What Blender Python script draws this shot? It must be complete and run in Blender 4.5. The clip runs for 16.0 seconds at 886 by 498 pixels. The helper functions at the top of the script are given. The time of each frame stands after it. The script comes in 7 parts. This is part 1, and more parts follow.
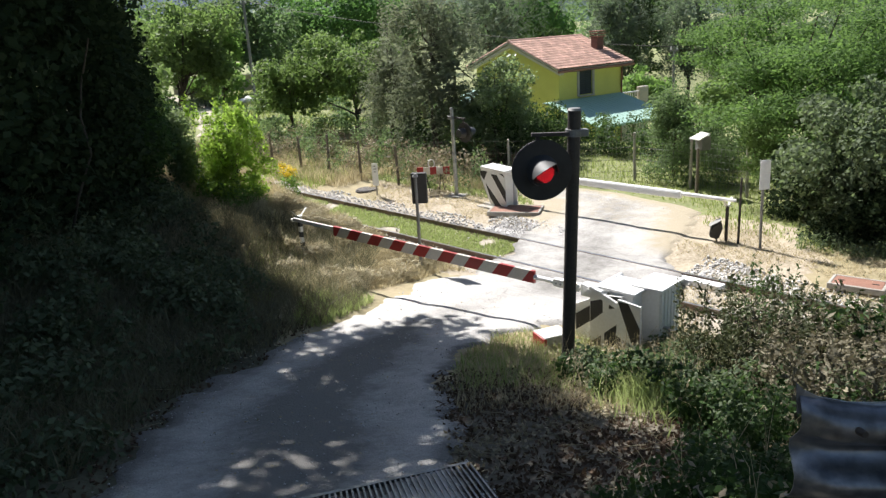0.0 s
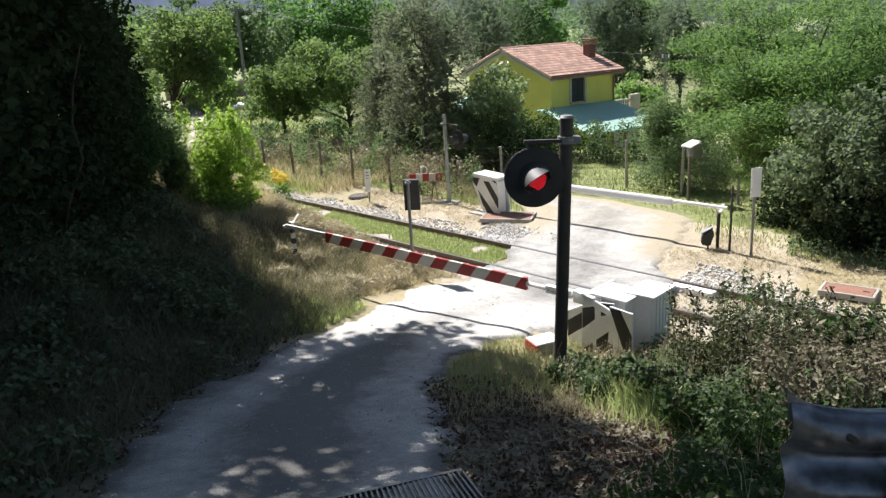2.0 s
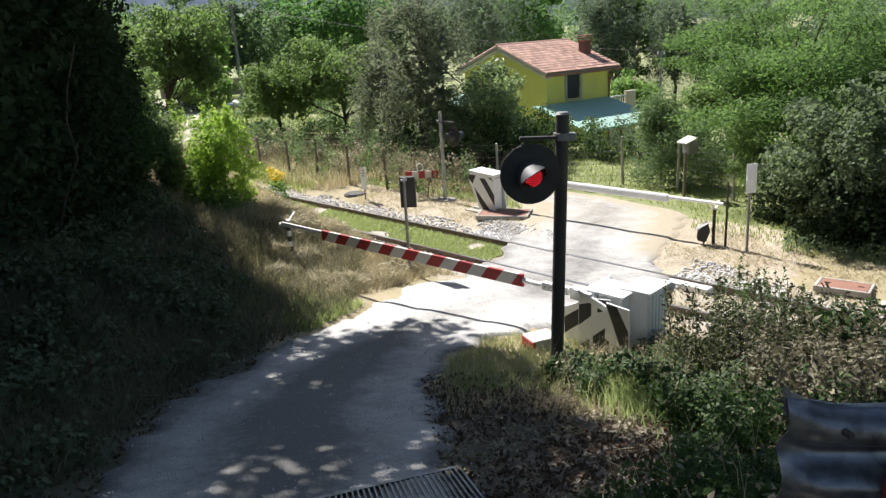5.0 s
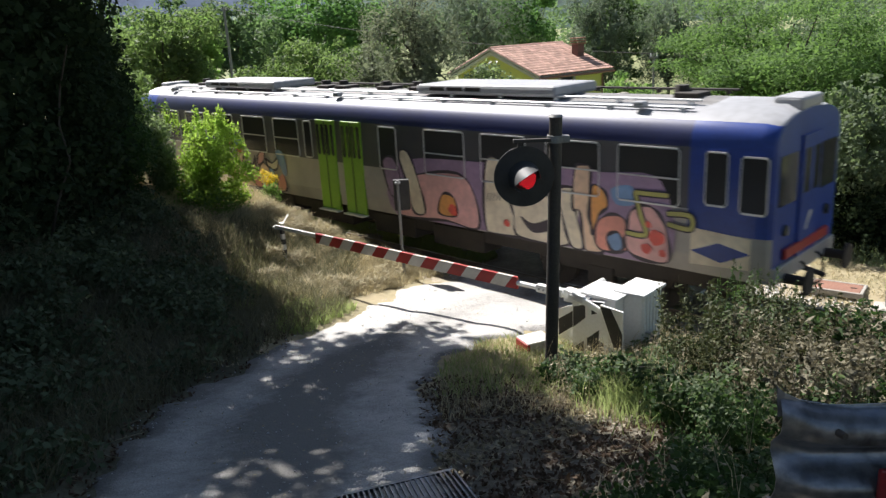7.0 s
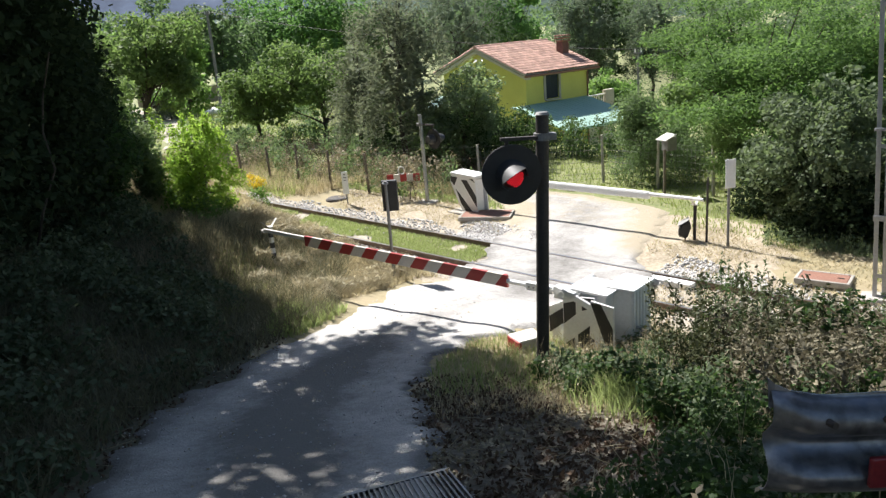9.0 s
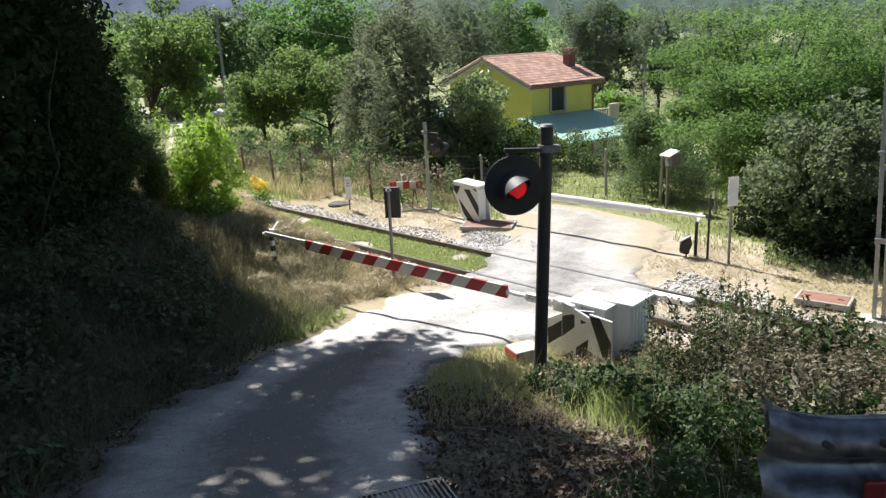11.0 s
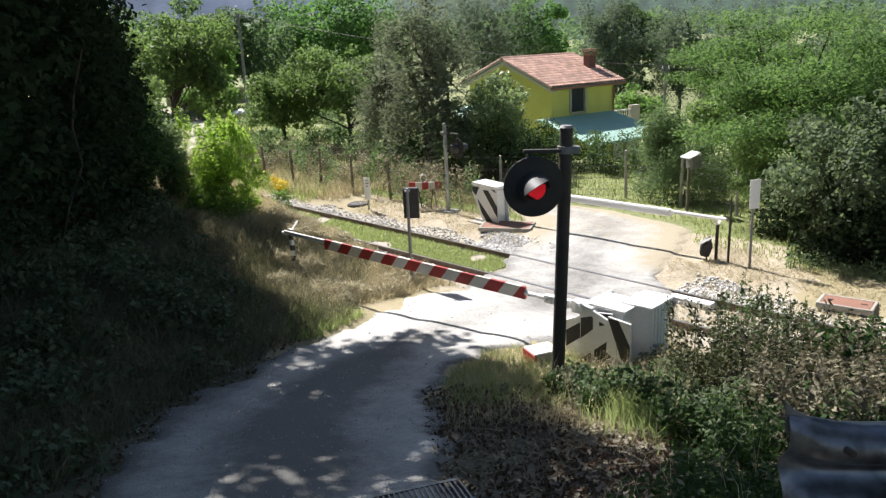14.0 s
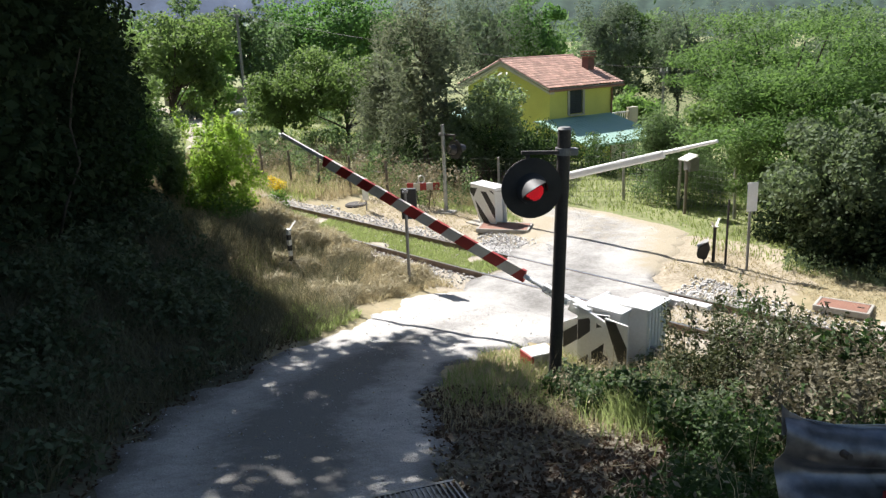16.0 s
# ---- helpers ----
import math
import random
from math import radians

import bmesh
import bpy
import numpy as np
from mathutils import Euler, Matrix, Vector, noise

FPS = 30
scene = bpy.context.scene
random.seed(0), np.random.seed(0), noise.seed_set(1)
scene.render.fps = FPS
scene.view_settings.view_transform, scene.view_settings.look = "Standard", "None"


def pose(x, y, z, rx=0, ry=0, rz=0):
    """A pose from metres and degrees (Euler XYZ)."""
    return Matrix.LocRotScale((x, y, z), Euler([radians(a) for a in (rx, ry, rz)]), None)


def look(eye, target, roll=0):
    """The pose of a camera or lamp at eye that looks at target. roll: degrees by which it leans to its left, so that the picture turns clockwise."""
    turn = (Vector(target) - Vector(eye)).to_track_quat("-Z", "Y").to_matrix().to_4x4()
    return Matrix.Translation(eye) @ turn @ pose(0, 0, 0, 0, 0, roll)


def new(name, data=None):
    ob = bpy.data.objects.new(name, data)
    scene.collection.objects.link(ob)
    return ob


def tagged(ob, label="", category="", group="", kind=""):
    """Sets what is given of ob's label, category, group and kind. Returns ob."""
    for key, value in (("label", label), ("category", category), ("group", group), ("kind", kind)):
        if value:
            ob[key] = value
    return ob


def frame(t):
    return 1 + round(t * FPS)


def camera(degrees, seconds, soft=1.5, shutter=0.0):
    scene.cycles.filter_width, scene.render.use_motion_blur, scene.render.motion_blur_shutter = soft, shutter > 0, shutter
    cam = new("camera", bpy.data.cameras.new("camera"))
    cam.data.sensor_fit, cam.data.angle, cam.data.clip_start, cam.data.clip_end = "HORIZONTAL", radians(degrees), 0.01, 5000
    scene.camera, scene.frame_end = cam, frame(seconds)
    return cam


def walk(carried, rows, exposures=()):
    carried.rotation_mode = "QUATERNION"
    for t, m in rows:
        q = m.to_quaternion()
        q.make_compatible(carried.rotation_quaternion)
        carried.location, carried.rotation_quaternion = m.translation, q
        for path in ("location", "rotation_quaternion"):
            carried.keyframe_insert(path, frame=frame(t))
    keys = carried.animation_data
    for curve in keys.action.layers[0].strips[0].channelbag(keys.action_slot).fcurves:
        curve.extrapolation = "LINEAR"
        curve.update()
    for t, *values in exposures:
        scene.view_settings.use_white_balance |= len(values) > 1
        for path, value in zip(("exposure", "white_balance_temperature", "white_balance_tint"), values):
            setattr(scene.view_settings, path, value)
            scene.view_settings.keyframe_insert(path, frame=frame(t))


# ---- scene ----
EYE_Z = 5.40
TRACK = radians(-47.17)
TU = Vector((math.cos(TRACK), math.sin(TRACK), 0))
TN = Vector((-math.sin(TRACK), math.cos(TRACK), 0))
RAIL_MID = 13.25

# seconds, turn to the right, tilt down, lean
PATH = [
    (0.0, 0.0, 16.755, -3.447), (0.5, 0.03, 16.605, -3.434), (1.0, 0.056, 16.211, -3.441), (1.5, 0.218, 16.242, -3.305),
    (2.0, 0.622, 16.289, -3.177), (2.5, 0.833, 16.443, -3.149), (3.0, 0.947, 16.497, -3.309), (3.5, 0.906, 16.573, -3.281),
    (4.0, 0.868, 16.656, -3.344), (6.5, 1.05, 16.254, -3.378), (7.0, 1.373, 16.345, -3.403), (7.5, 1.647, 16.363, -3.447),
    (8.0, 1.918, 16.409, -3.255), (8.5, 2.011, 16.455, -3.693), (9.0, 2.198, 16.42, -4.473), (11.5, 1.932, 15.602, -2.166),
    (12.0, 1.471, 15.463, -2.102), (12.5, 1.201, 15.35, -2.279), (13.0, 0.989, 15.264, -2.11), (13.5, 0.871, 15.452, -2.386),
    (14.0, 0.75, 15.658, -2.565), (14.5, 0.861, 15.677, -2.123), (15.0, 0.799, 15.795, -2.097), (15.5, 0.808, 15.766, -2.248),
    (16.0, 0.943, 15.59, -2.212)]
cam = camera(60.29, 16.0, soft=1.4, shutter=0.12)
walk(cam, [(t, pose(0, 0, EYE_Z, 90 - tilt, 0, -turn) @ pose(0, 0, 0, 0, 0, lean)) for t, turn, tilt, lean in PATH],
     exposures=[(0.0, 0.96), (6.5, 0.96), (7.5, 1.0), (8.0, 1.08), (9.0, 1.03), (11.5, 0.96), (16.0, 0.95)])

# ---- daylight: clear sky, sun ahead on the left ----
SUN_WAY = (TU * -0.90 + TN * 0.17 + Vector((0, 0, 1.0))).normalized()
world = bpy.data.worlds.new("sky")
scene.world = world
world.use_nodes = True
sky = world.node_tree.nodes.new("ShaderNodeTexSky")
sky.sky_type, sky.sun_disc = "NISHITA", False
sky.sun_elevation = math.asin(SUN_WAY.z)
sky.sun_rotation = math.atan2(SUN_WAY.x, SUN_WAY.y)
world.node_tree.links.new(sky.outputs[0], world.node_tree.nodes["Background"].inputs[0])
world.node_tree.nodes["Background"].inputs[1].default_value = 0.056
sun_data = bpy.data.lights.new("sun", "SUN")
sun_data.energy, sun_data.angle, sun_data.color = 5.0, radians(0.53), (1.0, 0.965, 0.945)
sun = new("sun", sun_data)
sun.matrix_world = look(SUN_WAY * 50, (0, 0, 0))


# ---- materials ----
def material(name, base, rough=0.7, metal=0.0, second=None, grain=40.0, patch=3.0, mix=0.6, bump=0.15, spec=0.5, coord="Object", third=None):
    """Two scales of noise over a base colour, with relief."""
    m = bpy.data.materials.new(name)
    m.use_nodes = True
    nt = m.node_tree
    b = nt.nodes["Principled BSDF"]
    b.inputs["Roughness"].default_value, b.inputs["Metallic"].default_value = rough, metal
    b.inputs["Specular IOR Level"].default_value = spec
    second = second or tuple(c * 0.72 for c in base)
    tc = nt.nodes.new("ShaderNodeTexCoord")
    fine, coarse = nt.nodes.new("ShaderNodeTexNoise"), nt.nodes.new("ShaderNodeTexNoise")
    for node, s, d in ((fine, grain, 6), (coarse, patch, 4)):
        node.inputs["Scale"].default_value, node.inputs["Detail"].default_value = s, d
        nt.links.new(tc.outputs[coord], node.inputs["Vector"])
    r1, r2 = nt.nodes.new("ShaderNodeMapRange"), nt.nodes.new("ShaderNodeMapRange")
    for node, src in ((r1, fine), (r2, coarse)):
        node.inputs[1].default_value, node.inputs[2].default_value = 0.35, 0.65
        nt.links.new(src.outputs["Fac"], node.inputs[0])
    m1, m2 = nt.nodes.new("ShaderNodeMix"), nt.nodes.new("ShaderNodeMix")
    m1.data_type = m2.data_type = "RGBA"
    m1.inputs[6].default_value, m1.inputs[7].default_value = (*base, 1), (*second, 1)
    mul = nt.nodes.new("ShaderNodeMath")
    mul.operation, mul.inputs[1].default_value = "MULTIPLY", mix
    nt.links.new(r2.outputs[0], mul.inputs[0])
    nt.links.new(mul.outputs[0], m1.inputs[0])
    third = third or tuple(c * 0.8 for c in second)
    m2.inputs[7].default_value = (*third, 1)
    mul2 = nt.nodes.new("ShaderNodeMath")
    mul2.operation, mul2.inputs[1].default_value = "MULTIPLY", mix * 0.7
    nt.links.new(r1.outputs[0], mul2.inputs[0])
    nt.links.new(mul2.outputs[0], m2.inputs[0])
    nt.links.new(m1.outputs[2], m2.inputs[6])
    nt.links.new(m2.outputs[2], b.inputs["Base Color"])
    if bump:
        bp = nt.nodes.new("ShaderNodeBump")
        bp.inputs["Strength"].default_value, bp.inputs["Distance"].default_value = bump, 0.03
        nt.links.new(fine.outputs["Fac"], bp.inputs["Height"])
        nt.links.new(bp.outputs[0], b.inputs["Normal"])
    return m


def leaf_material(name, dark, light, through_light, glow=0.45, rough=0.62, dry=False):
    """Leaf blades: each takes its own shade, and lets light through."""
    m = bpy.data.materials.new(name)
    m.use_nodes = True
    nt = m.node_tree
    b = nt.nodes["Principled BSDF"]
    b.inputs["Roughness"].default_value = rough
    b.inputs["Specular IOR Level"].default_value = 0.2 if rough < 0.9 else 0.04
    if not dry:
        dark, light, through_light = [(c[0], c[1] * 0.95, c[2] * 1.08) for c in (dark, light, through_light)]
    geo = nt.nodes.new("ShaderNodeNewGeometry")
    ramp = nt.nodes.new("ShaderNodeMix")
    ramp.data_type = "RGBA"
    ramp.inputs[6].default_value, ramp.inputs[7].default_value = (*dark, 1), (*light, 1)
    tc, noi = nt.nodes.new("ShaderNodeTexCoord"), nt.nodes.new("ShaderNodeTexNoise")
    noi.inputs["Scale"].default_value = 0.9
    nt.links.new(tc.outputs["Object"], noi.inputs["Vector"])
    ad = nt.nodes.new("ShaderNodeMath")
    ad.operation = "MULTIPLY_ADD"
    ad.inputs[1].default_value, ad.inputs[2].default_value = 0.6, -0.05
    nt.links.new(geo.outputs["Random Per Island"], ad.inputs[0])
    ad2 = nt.nodes.new("ShaderNodeMath")
    ad2.operation = "MULTIPLY_ADD"
    ad2.inputs[1].default_value = 0.7
    nt.links.new(noi.outputs["Fac"], ad2.inputs[0])
    nt.links.new(ad.outputs[0], ad2.inputs[2])
    nt.links.new(ad2.outputs[0], ramp.inputs[0])
    nt.links.new(ramp.outputs[2], b.inputs["Base Color"])
    tr = nt.nodes.new("ShaderNodeBsdfTranslucent")
    tint = nt.nodes.new("ShaderNodeMix")
    tint.data_type = "RGBA"
    tint.inputs[0].default_value = 0.6
    tint.inputs[7].default_value = (*through_light, 1)
    nt.links.new(ramp.outputs[2], tint.inputs[6])
    nt.links.new(tint.outputs[2], tr.inputs["Color"])
    mixer = nt.nodes.new("ShaderNodeMixShader")
    mixer.inputs[0].default_value = glow
    nt.links.new(b.outputs[0], mixer.inputs[1])
    nt.links.new(tr.outputs[0], mixer.inputs[2])
    nt.links.new(mixer.outputs[0], nt.nodes["Material Output"].inputs["Surface"])
    return m


def piece_shade(m, low=0.75, high=1.15):
    """Varies a material from object to object."""
    nt = m.node_tree
    b = nt.nodes["Principled BSDF"]
    src = b.inputs["Base Color"].links[0].from_socket
    info, rng = nt.nodes.new("ShaderNodeObjectInfo"), nt.nodes.new("ShaderNodeMapRange")
    rng.inputs[3].default_value, rng.inputs[4].default_value = low, high
    nt.links.new(info.outputs["Random"], rng.inputs[0])
    hsv = nt.nodes.new("ShaderNodeHueSaturation")
    nt.links.new(src, hsv.inputs["Color"])
    nt.links.new(rng.outputs[0], hsv.inputs["Value"])
    nt.links.new(hsv.outputs[0], b.inputs["Base Color"])
    return m


def glass_dark(name):
    m = bpy.data.materials.new(name)
    m.use_nodes = True
    b = m.node_tree.nodes["Principled BSDF"]
    b.inputs["Base Color"].default_value = (0.045, 0.045, 0.045, 1)
    b.inputs["Roughness"].default_value = 0.12
    b.inputs["Specular IOR Level"].default_value = 0.6
    return m


SOIL = material("soil_and_litter", (0.34, 0.28, 0.17), 0.95, second=(0.20, 0.18, 0.09), third=(0.40, 0.34, 0.21), grain=9, patch=0.8, mix=0.8, bump=0.5)
def worn_shaded_lane():
    """Pale gravel with earth trodden into the crown between the wheel tracks and along the edges; the mask also paints
    shade on the near end.
    """
    m = material("pale_gravel_lane", (0.48, 0.465, 0.435), 0.95, second=(0.36, 0.345, 0.32), third=(0.56, 0.54, 0.51), grain=38, patch=0.6, mix=0.9, bump=0.7)
    nt = m.node_tree
    b = nt.nodes["Principled BSDF"]
    src = b.inputs["Base Color"].links[0].from_socket
    at, tc = nt.nodes.new("ShaderNodeAttribute"), nt.nodes.new("ShaderNodeTexCoord")
    at.attribute_name = "earth"
    last = at.outputs["Fac"]
    for scale, weight in ((2.2, 0.9), (11.0, 0.55), (60.0, 0.3)):
        noi, ad = nt.nodes.new("ShaderNodeTexNoise"), nt.nodes.new("ShaderNodeMath")
        noi.inputs["Scale"].default_value, noi.inputs["Detail"].default_value = scale, 5
        nt.links.new(tc.outputs["Object"], noi.inputs["Vector"])
        mid = nt.nodes.new("ShaderNodeMath")
        mid.operation, mid.inputs[1].default_value = "SUBTRACT", 0.5
        nt.links.new(noi.outputs["Fac"], mid.inputs[0])
        ad.operation, ad.inputs[1].default_value = "MULTIPLY_ADD", weight
        nt.links.new(mid.outputs[0], ad.inputs[0])
        nt.links.new(last, ad.inputs[2])
        last = ad.outputs[0]
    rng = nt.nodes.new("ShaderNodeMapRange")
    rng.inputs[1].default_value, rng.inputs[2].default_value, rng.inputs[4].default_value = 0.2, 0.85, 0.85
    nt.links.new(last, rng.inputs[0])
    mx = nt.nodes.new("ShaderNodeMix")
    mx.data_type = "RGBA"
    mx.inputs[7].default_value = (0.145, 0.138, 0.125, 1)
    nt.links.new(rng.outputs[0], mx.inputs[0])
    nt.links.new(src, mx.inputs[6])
    sandy, noi, ad, soft_edge, mix = [nt.nodes.new("ShaderNode" + k) for k in ("Attribute", "TexNoise", "Math", "MapRange", "Mix")]
    sandy.attribute_name, mix.data_type, ad.operation = "sand", "RGBA", "ADD"
    noi.inputs["Scale"].default_value, noi.inputs["Detail"].default_value = 3.5, 6
    nt.links.new(tc.outputs["Object"], noi.inputs["Vector"])
    nt.links.new(sandy.outputs["Fac"], ad.inputs[0])
    nt.links.new(noi.outputs["Fac"], ad.inputs[1])
    soft_edge.inputs[1].default_value, soft_edge.inputs[2].default_value = 0.6, 1.3
    nt.links.new(ad.outputs[0], soft_edge.inputs[0])
    nt.links.new(soft_edge.outputs[0], mix.inputs[0])
    nt.links.new(mx.outputs[2], mix.inputs[6])
    mix.inputs[7].default_value = (0.40, 0.345, 0.25, 1)
    nt.links.new(mix.outputs[2], b.inputs["Base Color"])
    return m


LANE = worn_shaded_lane()
BALLAST = material("crushed_limestone", (0.66, 0.645, 0.62), 0.95, second=(0.46, 0.44, 0.42), grain=30, patch=4, mix=0.8, bump=0.3)
SLEEPER = piece_shade(material("weathered_sleeper", (0.20, 0.17, 0.14), 0.9, second=(0.11, 0.09, 0.08), grain=30, patch=2, bump=0.4))
RAIL_SIDE = material("rusty_rail", (0.24, 0.18, 0.14), 0.8, second=(0.14, 0.10, 0.08), grain=60, patch=4, bump=0.2)
RAIL_TOP = material("polished_rail_head", (0.55, 0.55, 0.56), 0.28, 1.0, grain=50, patch=5, bump=0.02, mix=0.3)
WHITE = material("worn_white_paint", (0.78, 0.77, 0.73), 0.55, second=(0.62, 0.60, 0.55), third=(0.50, 0.46, 0.40), grain=22, patch=5, mix=0.55, bump=0.06)
CLEANWHITE = material("bright_white_paint", (0.88, 0.88, 0.86), 0.5, second=(0.80, 0.79, 0.76), third=(0.66, 0.64, 0.6), grain=22, patch=4, mix=0.4, bump=0.05)
BLACK = material("faded_black_paint", (0.022, 0.021, 0.02), 0.6, second=(0.05, 0.047, 0.043), grain=30, patch=5, bump=0.06)
RED = material("reflective_red_paint", (0.42, 0.035, 0.03), 0.5, second=(0.30, 0.03, 0.025), grain=35, patch=4, bump=0.04)
CREAM = material("reflective_cream_paint", (0.70, 0.66, 0.58), 0.5, second=(0.56, 0.52, 0.45), grain=35, patch=4, bump=0.04)
STEEL = material("galvanised_steel", (0.46, 0.47, 0.48), 0.45, 0.7, second=(0.34, 0.34, 0.34), grain=30, patch=5, bump=0.05)
GREYPAINT = material("grey_painted_steel", (0.26, 0.26, 0.25), 0.6, 0.2, second=(0.18, 0.17, 0.16), grain=30, patch=4, bump=0.06)
DARKPOLE = material("dark_tarred_pole", (0.045, 0.038, 0.032), 0.7, second=(0.025, 0.022, 0.02), third=(0.08, 0.07, 0.06), grain=35, patch=6, bump=0.2)
# Grimy steel; the shade on it is put into the dark bluish base.
SHADED_STEEL = material("grimy_shaded_steel", (0.19, 0.22, 0.27), 0.36, 0.75, second=(0.06, 0.056, 0.05), third=(0.33, 0.34, 0.36), grain=25, patch=5, mix=0.8, bump=0.08)
TURF = material("patchy_turf", (0.20, 0.24, 0.08), 0.95, second=(0.11, 0.15, 0.045), third=(0.34, 0.30, 0.17), grain=7, patch=0.7, mix=0.8, bump=0.5)
SAND = material("trodden_sand", (0.40, 0.335, 0.24), 0.95, second=(0.25, 0.205, 0.135), third=(0.50, 0.44, 0.34), grain=14, patch=1.3, mix=1.0, bump=0.7)
# Greenish earth with the left bank's shade put into its colour.
MOSSY_SHADED = material("shaded_mossy_earth", (0.11, 0.11, 0.065), 0.95, second=(0.05, 0.055, 0.03), third=(0.13, 0.115, 0.075), grain=14, patch=1.4, mix=0.9, bump=0.6)
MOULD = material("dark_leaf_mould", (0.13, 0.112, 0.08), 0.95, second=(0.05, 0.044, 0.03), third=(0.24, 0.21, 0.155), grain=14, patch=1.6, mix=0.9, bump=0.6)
LITTERBED = material("dusty_ballast_bed", (0.38, 0.33, 0.25), 0.95, second=(0.26, 0.22, 0.16), third=(0.5, 0.46, 0.39), grain=22, patch=1.5, mix=0.9, bump=0.5)
RUST = material("rusty_brown_plate", (0.27, 0.13, 0.09), 0.85, second=(0.20, 0.10, 0.07), third=(0.34, 0.19, 0.13), grain=30, patch=3, bump=0.25)
CONCRETE = material("weathered_concrete", (0.46, 0.43, 0.38), 0.9, second=(0.33, 0.31, 0.27), grain=24, patch=3, bump=0.25)
WOOD = material("grey_fence_wood", (0.22, 0.18, 0.14), 0.85, second=(0.13, 0.11, 0.09), grain=40, patch=6, bump=0.3)
BARK = material("tree_bark", (0.10, 0.085, 0.065), 0.95, second=(0.055, 0.046, 0.036), grain=18, patch=3, bump=0.8)


# ---- building blocks ----
def part(name, bm, mat, parent=None, label="", smooth=False):
    """Links a bmesh as one mesh object under a thing or a part."""
    me = bpy.data.meshes.new(name)
    bm.normal_update()
    bm.to_mesh(me)
    bm.free()
    for m in (mat if isinstance(mat, (list, tuple)) else [mat]):
        me.materials.append(m)
    if smooth:
        me.polygons.foreach_set("use_smooth", [True] * len(me.polygons))
    ob = new(name, me)
    if parent:
        ob.parent = parent
    if label:
        ob["label"] = label
    return ob


def sheet(name, verts, faces, mat, parent=None, label="", smooth=False):
    """Links plain vertices and faces as one mesh object."""
    me = bpy.data.meshes.new(name)
    if isinstance(verts, np.ndarray) and isinstance(faces, np.ndarray):
        k, c = len(faces), faces.shape[1]
        me.vertices.add(len(verts))
        me.vertices.foreach_set("co", verts.astype(np.float32).ravel())
        me.loops.add(k * c)
        me.loops.foreach_set("vertex_index", faces.astype(np.int32).ravel())
        me.polygons.add(k)
        me.polygons.foreach_set("loop_start", np.arange(0, k * c, c, dtype=np.int32))
        me.update(calc_edges=True)
    else:
        me.from_pydata([tuple(q) for q in verts], [], [tuple(q) for q in faces])
    me.materials.append(mat)
    if smooth:
        me.polygons.foreach_set("use_smooth", [True] * len(me.polygons))
    ob = new(name, me)
    if parent:
        ob.parent = parent
    if label:
        ob["label"] = label
    return ob


def thing(name, m, label, category, group=""):
    ob = new(name)
    ob.empty_display_size = 0.2
    ob.matrix_basis = m
    return tagged(ob, label, category, group)


def box(bm, c, s, turn=(0, 0, 0), bevel=0.0):
    made = bmesh.ops.create_cube(bm, size=1.0, matrix=pose(*c, *turn) @ Matrix.Diagonal((*s, 1)))
    if bevel:
        edges = {e for v in made["verts"] for e in v.link_edges}
        bmesh.ops.bevel(bm, geom=list(edges), offset=bevel, segments=2, affect="EDGES", profile=0.5)
    return bm


def tube(bm, p0, p1, r0, r1=None, seg=12):
    p0, p1 = Vector(p0), Vector(p1)
    d = p1 - p0
    m = Matrix.Translation((p0 + p1) / 2) @ d.to_track_quat("Z", "Y").to_matrix().to_4x4()
    bmesh.ops.create_cone(bm, cap_ends=True, segments=seg, radius1=r0, radius2=r0 if r1 is None else r1, depth=d.length, matrix=m)
    return bm


def slab(bm, pts, depth):
    """A flat polygon given thickness along the vector depth."""
    a = [bm.verts.new(q) for q in pts]
    b = [bm.verts.new(Vector(q) + Vector(depth)) for q in pts]
    bm.faces.new(a[::-1])
    bm.faces.new(b)
    for i in range(len(a)):
        j = (i + 1) % len(a)
        bm.faces.new((a[i], a[j], b[j], b[i]))
    return bm


def smooth_step(a, b, x):
    t = np.clip((x - a) / (b - a), 0, 1)
    return t * t * (3 - 2 * t)


def uv_of(x, y):
    """Along the track and across it."""
    return x * TU.x + y * TU.y, x * TN.x + y * TN.y


def at_track(u, n, z=0.0):
    q = TU * u + TN * n
    return Vector((q.x, q.y, z))


# ---- the lie of the land ----
def wave(x, y, s, seed):
    r = np.random.RandomState(seed)
    out = 0.0
    for k in range(5):
        a, ph, w = r.uniform(0, 6.28), r.uniform(0, 6.28), s * r.uniform(0.6, 1.9)
        out = out + np.sin((x * np.cos(a) + y * np.sin(a)) * w + ph)
    return out / 5


